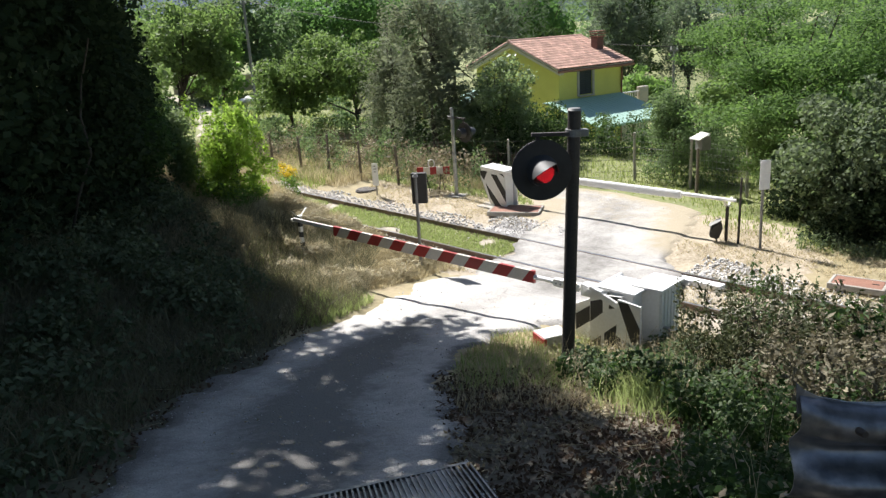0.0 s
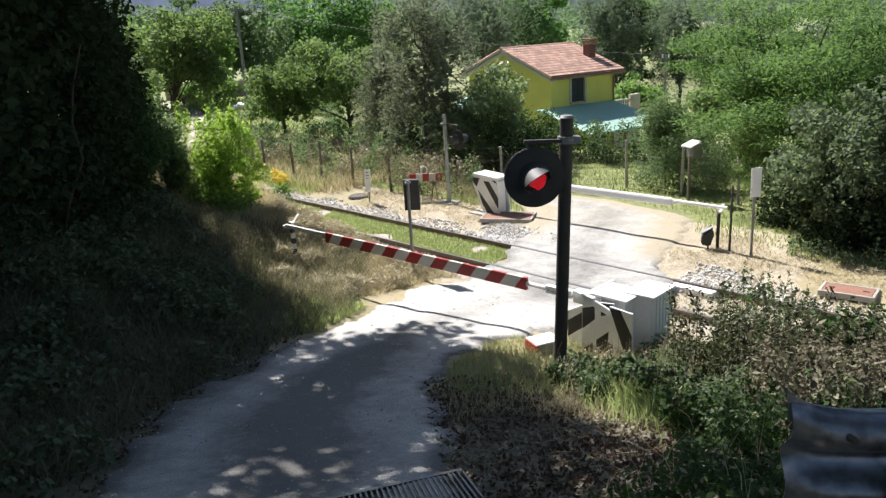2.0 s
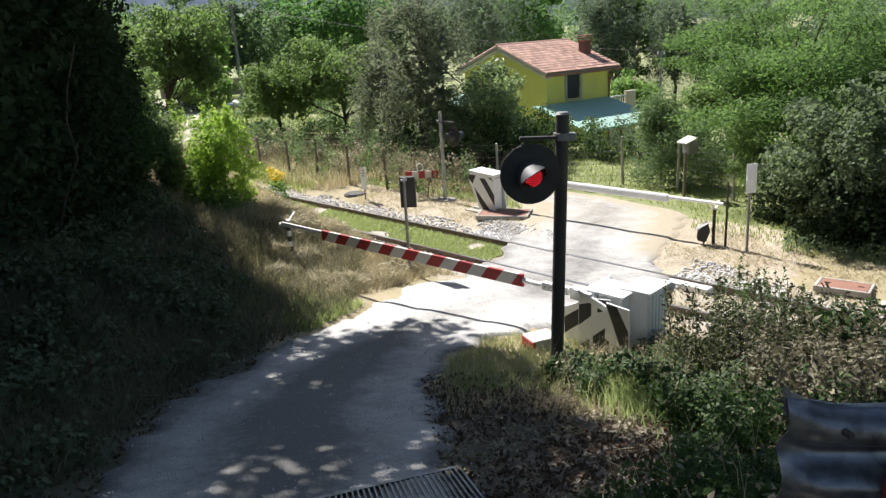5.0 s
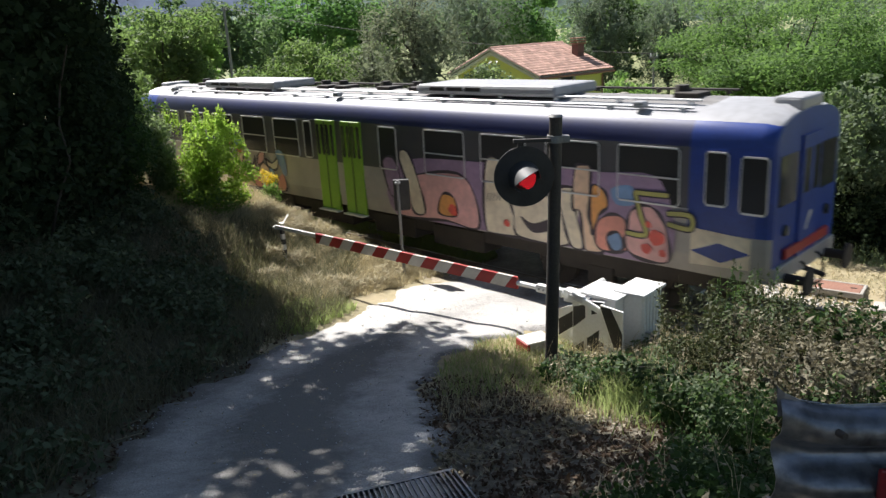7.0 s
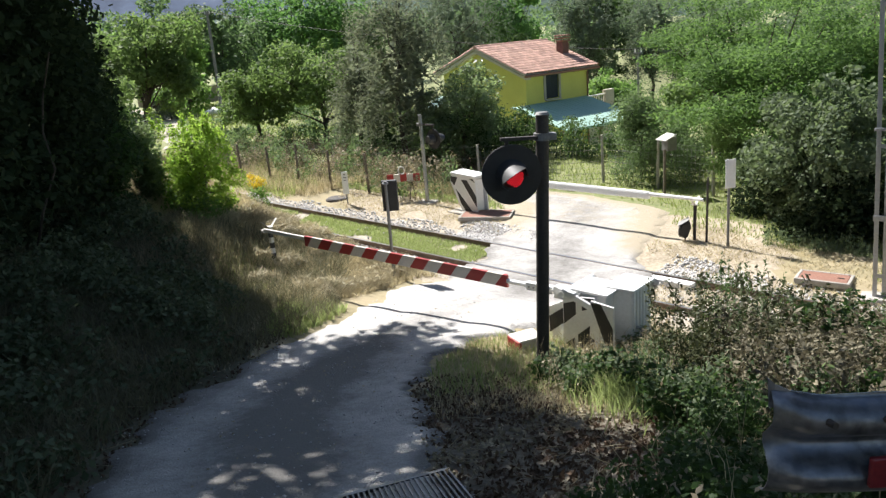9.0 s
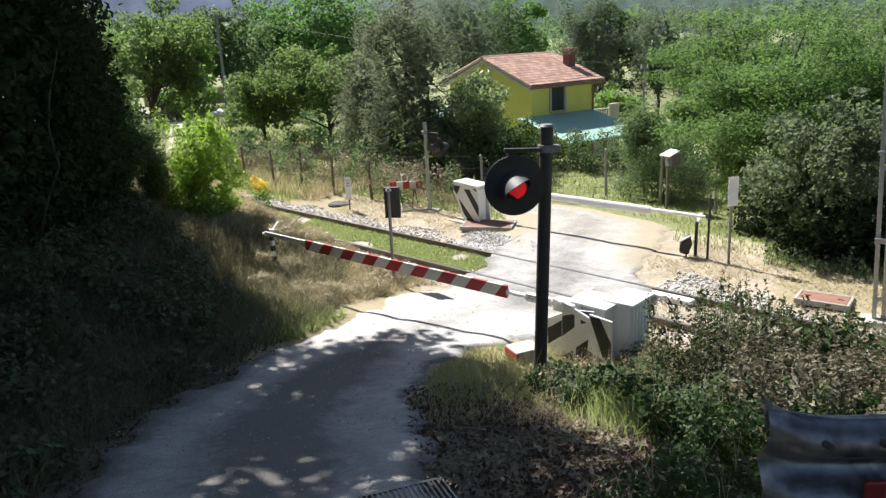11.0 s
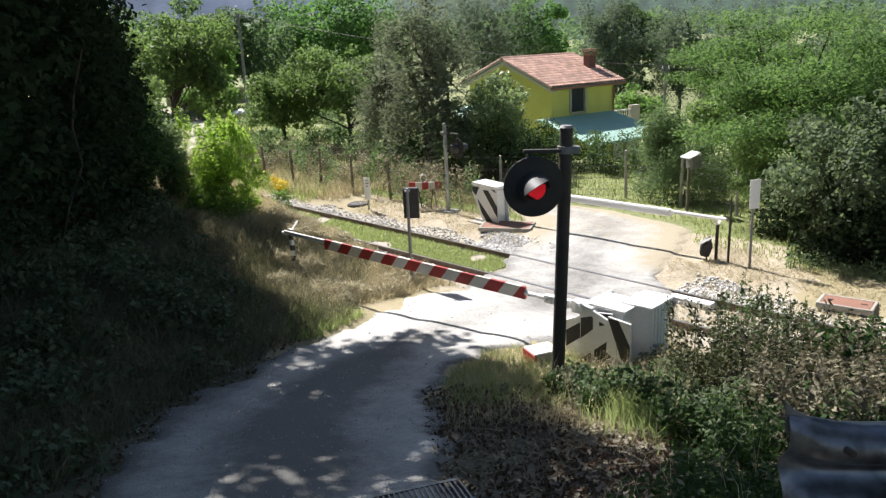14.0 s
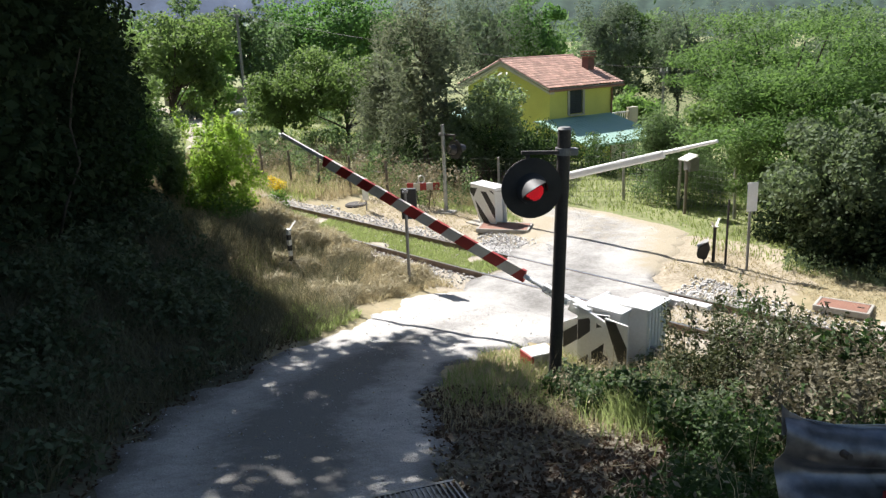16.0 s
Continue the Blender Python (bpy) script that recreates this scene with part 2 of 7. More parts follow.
def height(x, y, rough=1.0):
    x, y = np.asarray(x, float), np.asarray(y, float)
    u, n = uv_of(x, y)
    lane = np.interp(y, [-30, -8, -2, 0, 2, 3.5, 5.5, 7.45, 9.2, 11, 12.5, 13.7, 15, 16.2, 900],
                     [5.5, 4.8, 4.2, 3.6, 2.9, 2.3, 1.65, 1.2, 0.86, 0.54, 0.36, 0.24, 0.1, 0.0, 0.0])
    slope = np.interp(n, [-30, -8, -3, 0, 1.2, 2.9, 5.1, 7, 8.5, 9.8, 11.2, 900], [6, 4.6, 4.2, 3.5, 2.75, 1.72, 0.95, 0.62, 0.42, 0.25, 0.0, 0])
    w = smooth_step(0.8, 2.6, x)
    base = lane * (1 - w) + slope * w
    verge = np.interp(y, [-20, 0, 1.5, 3.0, 4.5, 6.5, 8.5, 9.6, 11], [3.8, 3.75, 3.62, 3.0, 2.2, 1.35, 0.85, 0.6, 0.3])
    side = smooth_step(0.35, 1.5, x) * (1 - smooth_step(5.0, 9.0, x)) * (1 - smooth_step(9, 11, n)) * (1 - smooth_step(9.5, 11, y))
    base = base * (1 - side) + np.maximum(base, verge) * side
    near = (1 - smooth_step(1.2, 2.6, y)) * smooth_step(-2.6, -1.2, x) * (y > -6)
    base = base * (1 - near) + 3.75 * near
    edge = np.interp(y, [3.6, 4.6, 5.64, 7.5, 9.5, 11.7, 13.5, 14.7, 16, 17.1, 18.5], [-3.0, -3.2, -3.2, -3.45, -3.1, -2.15, -1.4, -0.6, 0.3, 1.4, 2.0])
    e = (edge - x) * 0.88
    high = np.interp(e, [0, 0.5, 2, 3.6, 5, 8, 12, 20, 60], [0, 0.12, 0.7, 1.4, 2.0, 3.1, 4.2, 5.2, 6])
    low = np.interp(e, [0, 2, 3.5, 4.3, 5.4, 8, 12, 20, 60], [0, 0.1, 0.22, 0.6, 1.1, 1.7, 2.4, 3.4, 4])
    w = smooth_step(11.5, 15.5, y)
    bank = (high * (1 - w) + low * w) * (1 - smooth_step(10.9, 11.9, n)) * (e > 0)
    keep = 1 - smooth_step(10.2, 11.6, n)
    cut = np.interp(n, [11.0, 11.9, 14.5, 15.3, 16], [0, -0.22, -0.22, -0.06, 0])
    z = base * keep + bank + cut
    right = np.interp(y, [3, 5, 7, 9, 10.4, 11.1, 12, 13.3, 15, 17, 19, 20], [0.3, 0.3, 0.1, 0.0, 0.2, 0.75, 1.9, 3.7, 4.9, 5.3, 6.6, 7.1])
    inside = smooth_step(-0.3, 0.2, x - edge) * smooth_step(-0.3, 0.2, right - x) * (y > 3) * (y < 22)
    off_lane = np.clip(np.abs(n - RAIL_MID) - 1.6, 0, 1) * (1 - 0.85 * inside)
    z = z + rough * off_lane * (0.05 * wave(x, y, 1.3, 3) + 0.02 * wave(x, y, 5, 4)) * np.clip(1 - smooth_step(0, 60, n - 16), 0.2, 1)
    far = np.hypot(x, y)
    return z - 3.0 * smooth_step(27, 32.5, n) * smooth_step(-46, -37, u) * (far < 90)


def height_at(x, y):
    return float(height(np.array([x]), np.array([y]))[0])


def axis(lo, fine_lo, fine_hi, hi, step):
    mid = np.arange(fine_lo, fine_hi + 1e-6, step)
    grow = step * np.cumsum(1.16 ** np.arange(1, 60))
    left = (fine_lo - grow)[fine_lo - grow > lo]
    right = (fine_hi + grow)[fine_hi + grow < hi]
    return np.concatenate(([lo], left[::-1], mid, right, [hi]))


def build_ground():
    xs, ys = axis(-1500, -12, 13, 1500, 0.22), axis(-400, 0, 27, 2500, 0.22)
    gx, gy = np.meshgrid(xs, ys)
    gz = height(gx, gy)
    verts = np.stack([gx.ravel(), gy.ravel(), gz.ravel()], 1)
    i = np.arange(len(ys) - 1)[:, None] * len(xs) + np.arange(len(xs) - 1)[None, :]
    i = i.ravel()
    faces = np.stack([i, i + 1, i + 1 + len(xs), i + len(xs)], 1)
    g = sheet("ground", verts, faces, SOIL, smooth=True)
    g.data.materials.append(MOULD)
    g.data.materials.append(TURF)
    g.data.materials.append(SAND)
    g.data.materials.append(MOSSY_SHADED)
    mid = verts[faces].mean(1)
    x, y = mid[:, 0] + 0.35 * wave(mid[:, 0], mid[:, 1], 1.7, 51), mid[:, 1] + 0.35 * wave(mid[:, 0], mid[:, 1], 1.9, 52)
    u, n = uv_of(x, y)
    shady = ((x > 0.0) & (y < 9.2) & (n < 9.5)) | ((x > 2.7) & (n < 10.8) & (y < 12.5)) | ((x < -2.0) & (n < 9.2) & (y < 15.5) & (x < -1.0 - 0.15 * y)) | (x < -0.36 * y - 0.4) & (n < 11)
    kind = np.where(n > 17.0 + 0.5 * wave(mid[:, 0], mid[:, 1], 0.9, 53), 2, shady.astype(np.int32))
    # the left bank takes the earth coloured darker for shade
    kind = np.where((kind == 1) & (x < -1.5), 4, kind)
    ll, rr = lane_bounds()
    reach = np.full(len(x), 9.0)
    for a, b in zip(ll[::4], rr[::4]):
        reach = np.minimum(reach, np.maximum(np.hypot(x - (a[0] + b[0]) / 2, y - (a[1] + b[1]) / 2) - np.hypot(*(b - a)) / 2, 0))
    kind = np.where((n > 11.0) & (n < 22) & (reach < np.where(u > -10.5, 2.6, np.where((n > 14.8) & (n < 17.1) & (u > -19.5), 6.0, 0.75)) + 0.7 * wave(mid[:, 0], mid[:, 1], 1.6, 54)) & (n < 18.6) & (x > -2), 3, kind)
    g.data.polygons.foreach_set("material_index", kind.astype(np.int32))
    return tagged(g, "dry earth with grass and leaf litter", "ground", kind="structure")


LANE_EDGES = [  # left edge, right edge of the lane, from the camera's side over the rails
    ((-3.0, 3.6), (0.3, 3.2)), ((-3.15, 4.7), (0.34, 4.3)), ((-3.25, 5.8), (0.28, 5.3)), ((-3.5, 7.2), (0.08, 6.8)), ((-3.5, 8.4), (-0.03, 7.9)), ((-3.2, 9.97), (-0.02, 9.2)),
    ((-2.53, 11.58), (0.2, 10.4)), ((-1.39, 13.61), (0.75, 11.1)), ((-0.56, 14.88), (1.9, 11.9)), ((0.3, 16.2), (3.7, 13.3)),
    ((1.5, 17.1), (4.9, 14.9)), ((2.2, 19.3), (5.3, 16.9)), ((2.8, 21.2), (6.4, 18.4)), ((3.0, 22.6), (7.1, 20.0)), ((2.2, 23.8), (5.8, 22.3)),
    ((0.6, 25.2), (3.6, 24.6)), ((-1.6, 27.2), (1.4, 27.0))]


def lane_bounds():
    """Both edges, evenly stepped, in order."""
    k = len(LANE_EDGES)
    t = np.linspace(0, k - 1, 240)
    l = np.array([e[0] for e in LANE_EDGES])
    r = np.array([e[1] for e in LANE_EDGES])
    ll = np.stack([np.interp(t, range(k), l[:, c]) for c in (0, 1)], 1)
    rr = np.stack([np.interp(t, range(k), r[:, c]) for c in (0, 1)], 1)
    for _ in range(6):
        for a in (ll, rr):
            a[1:-1] = (a[:-2] + a[1:-1] * 2 + a[2:]) / 4
    return ll, rr


def build_lane():
    ll, rr = lane_bounds()
    rows, cols = len(ll), 41
    s = np.linspace(0, 1, cols)
    jit = np.random.RandomState(5)
    la = 0.22 * np.convolve(jit.normal(size=rows + 8), np.ones(5) / 5, "same")[4:-4] * 1.2
    ra = 0.22 * np.convolve(jit.normal(size=rows + 8), np.ones(5) / 5, "same")[4:-4] * 1.2
    p = ll[:, None, :] * (1 - s)[None, :, None] + rr[:, None, :] * s[None, :, None]
    d = (rr - ll) / np.linalg.norm(rr - ll, axis=1)[:, None]
    p += d[:, None, :] * (la[:, None] * (1 - s)[None, :] ** 6 + ra[:, None] * s[None, :] ** 6)[:, :, None]
    x, y = p[..., 0], p[..., 1]
    u, n = uv_of(x, y)
    edge = np.minimum(s, 1 - s)[None, :]
    z = height(x, y, 0.4) + 0.045 * smooth_step(0, 0.06, edge) - 0.03 * (edge < 1e-6) + 0.008 * wave(x, y, 4, 9)
    z += -0.02 * np.exp(-((s - 0.28) / 0.07) ** 2)[None, :] - 0.02 * np.exp(-((s - 0.72) / 0.07) ** 2)[None, :]
    over = (1 - smooth_step(1.0, 1.9, np.abs(n - RAIL_MID)))
    z = z * (1 - over) + over * -0.012
    verts = np.stack([x.ravel(), y.ravel(), z.ravel()], 1)
    i = (np.arange(rows - 1)[:, None] * cols + np.arange(cols - 1)[None, :]).ravel()
    faces = np.stack([i, i + 1, i + 1 + cols, i + cols], 1)
    road = sheet("road", verts, faces, LANE, smooth=True)
    # earth on the crown of the shaded half and along both edges, plus painted shade near the camera
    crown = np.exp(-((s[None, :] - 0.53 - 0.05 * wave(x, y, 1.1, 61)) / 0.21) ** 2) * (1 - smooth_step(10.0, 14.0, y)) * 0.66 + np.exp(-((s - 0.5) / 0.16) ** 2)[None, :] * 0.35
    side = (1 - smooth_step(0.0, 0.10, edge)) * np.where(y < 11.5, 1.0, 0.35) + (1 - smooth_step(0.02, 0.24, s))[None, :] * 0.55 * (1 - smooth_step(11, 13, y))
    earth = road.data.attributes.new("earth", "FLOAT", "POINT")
    # the last term darkens the whole near end as the trees' shade
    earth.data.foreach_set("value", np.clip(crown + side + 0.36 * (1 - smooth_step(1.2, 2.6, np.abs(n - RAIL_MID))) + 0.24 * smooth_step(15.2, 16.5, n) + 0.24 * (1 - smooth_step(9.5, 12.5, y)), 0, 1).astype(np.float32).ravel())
    sand = road.data.attributes.new("sand", "FLOAT", "POINT")
    sand.data.foreach_set("value", np.clip((1 - smooth_step(0.0, 0.34, edge)) * smooth_step(14.6, 15.6, n) + 0.25 * smooth_step(15.5, 17, n), 0, 1).astype(np.float32).ravel())
    return tagged(road, "pale gravel lane with worn wheel tracks crossing the rails", "road", kind="structure")


def build_track():
    track = thing("railway_track", Matrix.Translation(at_track(0, RAIL_MID)) @ Matrix.Rotation(TRACK, 4, "Z"),
                  "single railway track with rusty rails on pale ballast", "railway track")
    tagged(track, kind="structure")
    prof = [(-0.07, -0.16), (0.07, -0.16), (0.07, -0.145), (0.012, -0.12), (0.012, -0.04), (0.035, -0.03), (0.035, -0.004), (0.026, 0.0), (-0.026, 0.0),
            (-0.035, -0.004), (-0.035, -0.03), (-0.012, -0.04), (-0.012, -0.12), (-0.07, -0.145)]
    for side in (-0.7525, 0.7525):
        for lo, hi in ((-150, 180),):
            verts, faces = [], []
            for x in (lo, hi):
                verts += [(x, side + a, b) for a, b in prof]
            k = len(prof)
            faces = [(i, (i + 1) % k, k + (i + 1) % k, k + i) for i in range(k)] + [tuple(range(k))[::-1], tuple(range(k, 2 * k))]
            rail = sheet("rail", verts, faces, RAIL_SIDE, track)
            rail.data.materials.append(RAIL_TOP)
            rail.data.polygons[7].material_index = 1
    bm = bmesh.new()
    box(bm, (0, 0, 0), (0.24, 2.5, 0.16), bevel=0.012)
    proto = part("sleeper", bm, SLEEPER, track)
    proto.location = (-40.2, 0, -0.24)
    for i in range(1, 110):
        x = -40.2 + i * 0.6
        if -11.4 < x < -7.8:
            continue
        ob = new("sleeper", proto.data)
        ob.parent = track
        ob.location = (x, 0, -0.24 + 0.004 * math.sin(i * 5.1))
        ob.rotation_euler = (0, 0, 0.012 * math.sin(i * 3.7))
    r = np.random.RandomState(11)
    count = 32000
    x = np.concatenate([r.uniform(-34, -11.6, count // 2), r.uniform(-7.6, 6, count // 2)])
    y = r.uniform(-1.9, 2.75, len(x))
    x = np.concatenate([x, r.uniform(-13.9, -11.3, 2600), r.uniform(-7.9, -6.2, 700)])
    y = np.concatenate([y, r.uniform(0.95, 2.75, 3300)])
    keep = (np.abs(np.abs(y) - 0.7525) > 0.06)
    green = (x > -30) & (x < -11.5) & (np.abs(y - 0.1) < 0.62)
    keep &= ~(green & (r.rand(len(x)) < 0.965))
    keep &= ~((x > -8) & (y < 0.85) & (r.rand(len(x)) < 0.88))
    keep &= ~((y < -1.3) & (r.rand(len(x)) < 0.75))
    keep &= ~((y > 2.0) & (r.rand(len(x)) < (y - 2.0) * np.where((x > -13.9) & (x < -11.2), 0.6, 1.6)))
    heap = (x > -14.3) & (x < -11.2)
    spill = (x > -8.1) & (x < -5.6)
    keep &= ~(~heap & (y > np.where(spill, 2.0, 1.75) + 0.15 * np.sin(x * 2.3)))
    keep &= ~(heap & (y > 2.35))
    keep &= ~((x > -5.6) & (y > 1.25) & (r.rand(len(x)) < 0.7))
    x, y = x[keep], y[keep]
    k = len(x)
    size = r.uniform(0.018, 0.042, k) * np.where(y > 0.9, 1.15, 1.0)
    z = -0.17 + 0.05 * (1 - np.abs(y) / 2.2) - 0.10 * np.clip(np.abs(y) - 1.5, 0, 0.4) + 0.13 * np.clip(y - 1.9, 0, 1) + r.uniform(0, 0.03, k)
    top = height(*[np.cos(TRACK) * x - np.sin(TRACK) * (y + RAIL_MID), np.sin(TRACK) * x + np.cos(TRACK) * (y + RAIL_MID)])
    z = np.where(y > 1.5, np.maximum(z, top + r.uniform(-0.01, 0.03, k)), z)
    base = np.array([(1, 0, 0), (-1, 0, 0), (0, 1, 0), (0, -1, 0), (0, 0, 1), (0, 0, -1)], float)
    v = base[None] * size[:, None, None] * r.uniform(0.6, 1.3, (k, 6, 1)) + r.normal(0, 0.2, (k, 6, 3)) * size[:, None, None]
    v += np.stack([x, y, z], 1)[:, None, :]
    f8 = np.array([(0, 2, 4), (2, 1, 4), (1, 3, 4), (3, 0, 4), (2, 0, 5), (1, 2, 5), (3, 1, 5), (0, 3, 5)])
    f = (f8[None] + (np.arange(k) * 6)[:, None, None]).reshape(-1, 3)
    st = sheet("ballast", v.reshape(-1, 3), f, BALLAST)
    st.matrix_basis = track.matrix_basis.copy()
    tagged(st, "loose pale crushed stone round the rails", "ballast", kind="stuff")
    bed_v, bed_f = [], []
    prof = [(-2.5, -0.2), (-1.8, -0.19), (-1.2, -0.165), (1.2, -0.165), (1.8, -0.15), (2.5, -0.1)]
    for lo, hi in ((-150, -11.4), (-7.9, 180)):
        b0 = len(bed_v)
        for xx in (lo, hi):
            bed_v += [(xx, a, b + 0.075) for a, b in prof]
        bed_f += [(b0 + i, b0 + i + 1, b0 + 6 + i + 1, b0 + 6 + i) for i in range(5)]
    bed = sheet("ballast_bed", bed_v, bed_f, LITTERBED)
    bed.matrix_basis = track.matrix_basis.copy()
    bed.location.z -= 0.06
    tagged(bed, "compacted grey ballast bed under the sleepers", "ballast bed", kind="structure")
    return track


FIELD_PATH = ((-12.2, -13.3, -15.4, -18.6, -26.0), (42.0, 46.0, 52.5, 61.0, 74.0))


def field_path():
    """Bare pale cart track over the field."""
    y = np.linspace(42, 74, 60)
    x = np.interp(y, FIELD_PATH[1], FIELD_PATH[0])
    half = 0.85 + 0.2 * wave(x, y, 1.0, 71)
    vs, cols = [], 7
    for k in range(cols):
        f = 2 * k / (cols - 1) - 1
        px = x + f * half
        vs.append(np.stack([px, y, height(px, y) + 0.05 - 0.06 * (abs(f) > 0.99)], 1))
    verts = np.stack(vs, 1).reshape(-1, 3)
    i = (np.arange(59)[:, None] * cols + np.arange(cols - 1)[None, :]).ravel()
    p = sheet("path", verts, np.stack([i, i + 1, i + 1 + cols, i + cols], 1), LITTERBED, smooth=True)
    tagged(p, "pale bare cart track over the field", "path", kind="structure")


build_ground()
build_lane()
field_path()
build_track()


# ---- level crossing furniture ----
def emitter(name, colour, strength):
    m = bpy.data.materials.new(name)
    m.use_nodes = True
    b = m.node_tree.nodes["Principled BSDF"]
    b.inputs["Base Color"].default_value = (*colour, 1)
    b.inputs["Emission Color"].default_value = (*colour, 1)
    b.inputs["Emission Strength"].default_value = strength
    return m


LED = emitter("red_led", (1.0, 0.02, 0.035), 0.7)
HOODPAINT = material("faded_hood_paint", (0.055, 0.055, 0.055), 0.6, second=(0.05, 0.05, 0.05), grain=30, patch=5, bump=0.05)
LENS = material("dark_red_lens", (0.10, 0.006, 0.006), 0.3, second=(0.06, 0.004, 0.004), bump=0.0)


def facing(u, n, z, heading):
    """A pose whose y axis points along heading (degrees from the track's direction)."""
    p = at_track(u, n, z)
    return Matrix.Translation(p) @ Matrix.Rotation(TRACK + radians(heading), 4, "Z")


def disc_signal(u, n, z, tall, heading, lit, label, disc_r=0.385, lean=0.0, pole_r=0.088, paint=DARKPOLE):
    """Pole with a round black backboard. The lamp looks along -y of the signal."""
    s = thing("crossing_signal", facing(u, n, z, heading) @ pose(0, 0, 0, 0, lean, 0), label, "signal")
    bm = bmesh.new()
    tube(bm, (0, 0, -0.2), (0, 0, tall), pole_r, pole_r * 0.93, 20)
    part("pole", bm, paint, s, smooth=False)
    bm = bmesh.new()
    tube(bm, (0, 0, tall), (0, 0, tall + 0.03), pole_r * 1.08, pole_r * 0.8, 20)
    part("cap", bm, GREYPAINT, s)
    hz, hx = tall - 0.72, -0.42
    bm = bmesh.new()
    box(bm, (-0.24, -0.05, hz + 0.44), (0.62, 0.06, 0.045), bevel=0.006)
    box(bm, (-0.47, -0.05, hz + 0.36), (0.05, 0.04, 0.2), bevel=0.006)
    part("bracket_arm", bm, DARKPOLE, s)
    bm = bmesh.new()
    tube(bm, (0, 0, hz + 0.40), (0, 0, hz + 0.49), pole_r * 1.25, None, 20)
    box(bm, (0.12, -0.02, hz + 0.445), (0.1, 0.12, 0.09), bevel=0.01)
    for k in (-0.03, 0.03):
        tube(bm, (0.06, -0.12, hz + 0.445 + k), (0.06, 0.1, hz + 0.445 + k), 0.012, None, 8)
    part("clamp", bm, GREYPAINT, s, "bolted steel clamp")
    bm = bmesh.new()
    tube(bm, (hx, -0.10, hz), (hx, -0.13, hz), disc_r, disc_r, 56)
    bmesh.ops.bevel(bm, geom=[e for e in bm.edges if len(e.link_faces) == 2 and any(len(f.verts) > 8 for f in e.link_faces)], offset=0.008, segments=2, affect="EDGES")
    part("backboard", bm, BLACK, s, "round matt black backboard")
    bm = bmesh.new()
    tube(bm, (hx, -0.06, hz), (hx, 0.14, hz), 0.16, 0.12, 28)
    part("lamp_housing", bm, BLACK, s)
    bm = bmesh.new()
    tube(bm, (hx, -0.13, hz), (hx, -0.155, hz), 0.165, 0.155, 36)
    lens = part("lens", bm, LENS, s)
    if lit:
        rr = 0.112
        vs, fs = [], []
        for i in range(-6, 7):
            for j in range(-6, 7):
                a, b = i * 0.027 + (j % 2) * 0.0135, j * 0.024
                if (a - 0.035) ** 2 + (b + 0.035) ** 2 < rr * rr:
                    k = len(vs)
                    vs += [(hx + a + 0.008 * math.cos(q), -0.159, hz + b + 0.008 * math.sin(q)) for q in np.linspace(0, 2 * math.pi, 7)[:6]]
                    fs.append(tuple(range(k, k + 6)))
        sheet("led_dots", vs, fs, LED, lens, "glowing red light dots")
    else:
        bm = bmesh.new()
        box(bm, (0, 0, 0.0), (0.62, 0.5, 0.1), (0, 0, 25), bevel=0.02)
        part("footing", bm, CONCRETE, s)
    # hood: open at the bottom, longest at the top
    bm = bmesh.new()
    seg, turn = 30, radians(32)
    ring = []
    for i in range(seg + 1):
        a = radians(-35) + radians(250) * i / seg
        reach = 0.15 + 0.23 * max(0.0, math.sin(a))
        dip = 0.105 * max(0.0, math.sin(a))
        c, q = math.cos(a + turn), math.sin(a + turn)
        ring.append((bm.verts.new((hx + 0.2 * c, -0.13, hz + 0.2 * q)), bm.verts.new((hx + 0.184 * c + dip * math.sin(turn), -0.13 - reach, hz + 0.19 * q - dip * math.cos(turn))),
                     bm.verts.new((hx + 0.176 * c + dip * math.sin(turn), -0.13 - reach, hz + 0.182 * q - dip * math.cos(turn))), bm.verts.new((hx + 0.19 * c, -0.13, hz + 0.19 * q))))
    for a, b in zip(ring, ring[1:]):
        for k in range(4):
            bm.faces.new((a[k], b[k], b[(k + 1) % 4], a[(k + 1) % 4]))
    part("hood", bm, HOODPAINT, s, "faded grey sun hood")
    return s


def stripes(length, tall, thick, start, count, slope, parent, mats, names):
    """A board along -x cut into slanting bands that butt together."""
    step = length / count
    for i in range(count + 1):
        a, b = start - (i - 0.5) * step, start - (i + 0.5) * step
        if i == 0:
            a = start
        top_a, top_b = (a + (slope if i > 0 else 0)), b + slope
        lo_a, lo_b = a - (slope if i > 0 else 0), b - slope
        end = start - length
        pts = [(max(min(q, start), end), zz) for q, zz in ((lo_a, -tall / 2), (lo_b, -tall / 2), (top_b, tall / 2), (top_a, tall / 2))]
        bm = bmesh.new()
        slab(bm, [(x, -thick / 2, z) for x, z in pts], (0, thick, 0))
        bmesh.ops.remove_doubles(bm, verts=bm.verts, dist=1e-5)
        bmesh.ops.recalc_face_normals(bm, faces=bm.faces)
        part(names[i % 2], bm, mats[i % 2], parent)


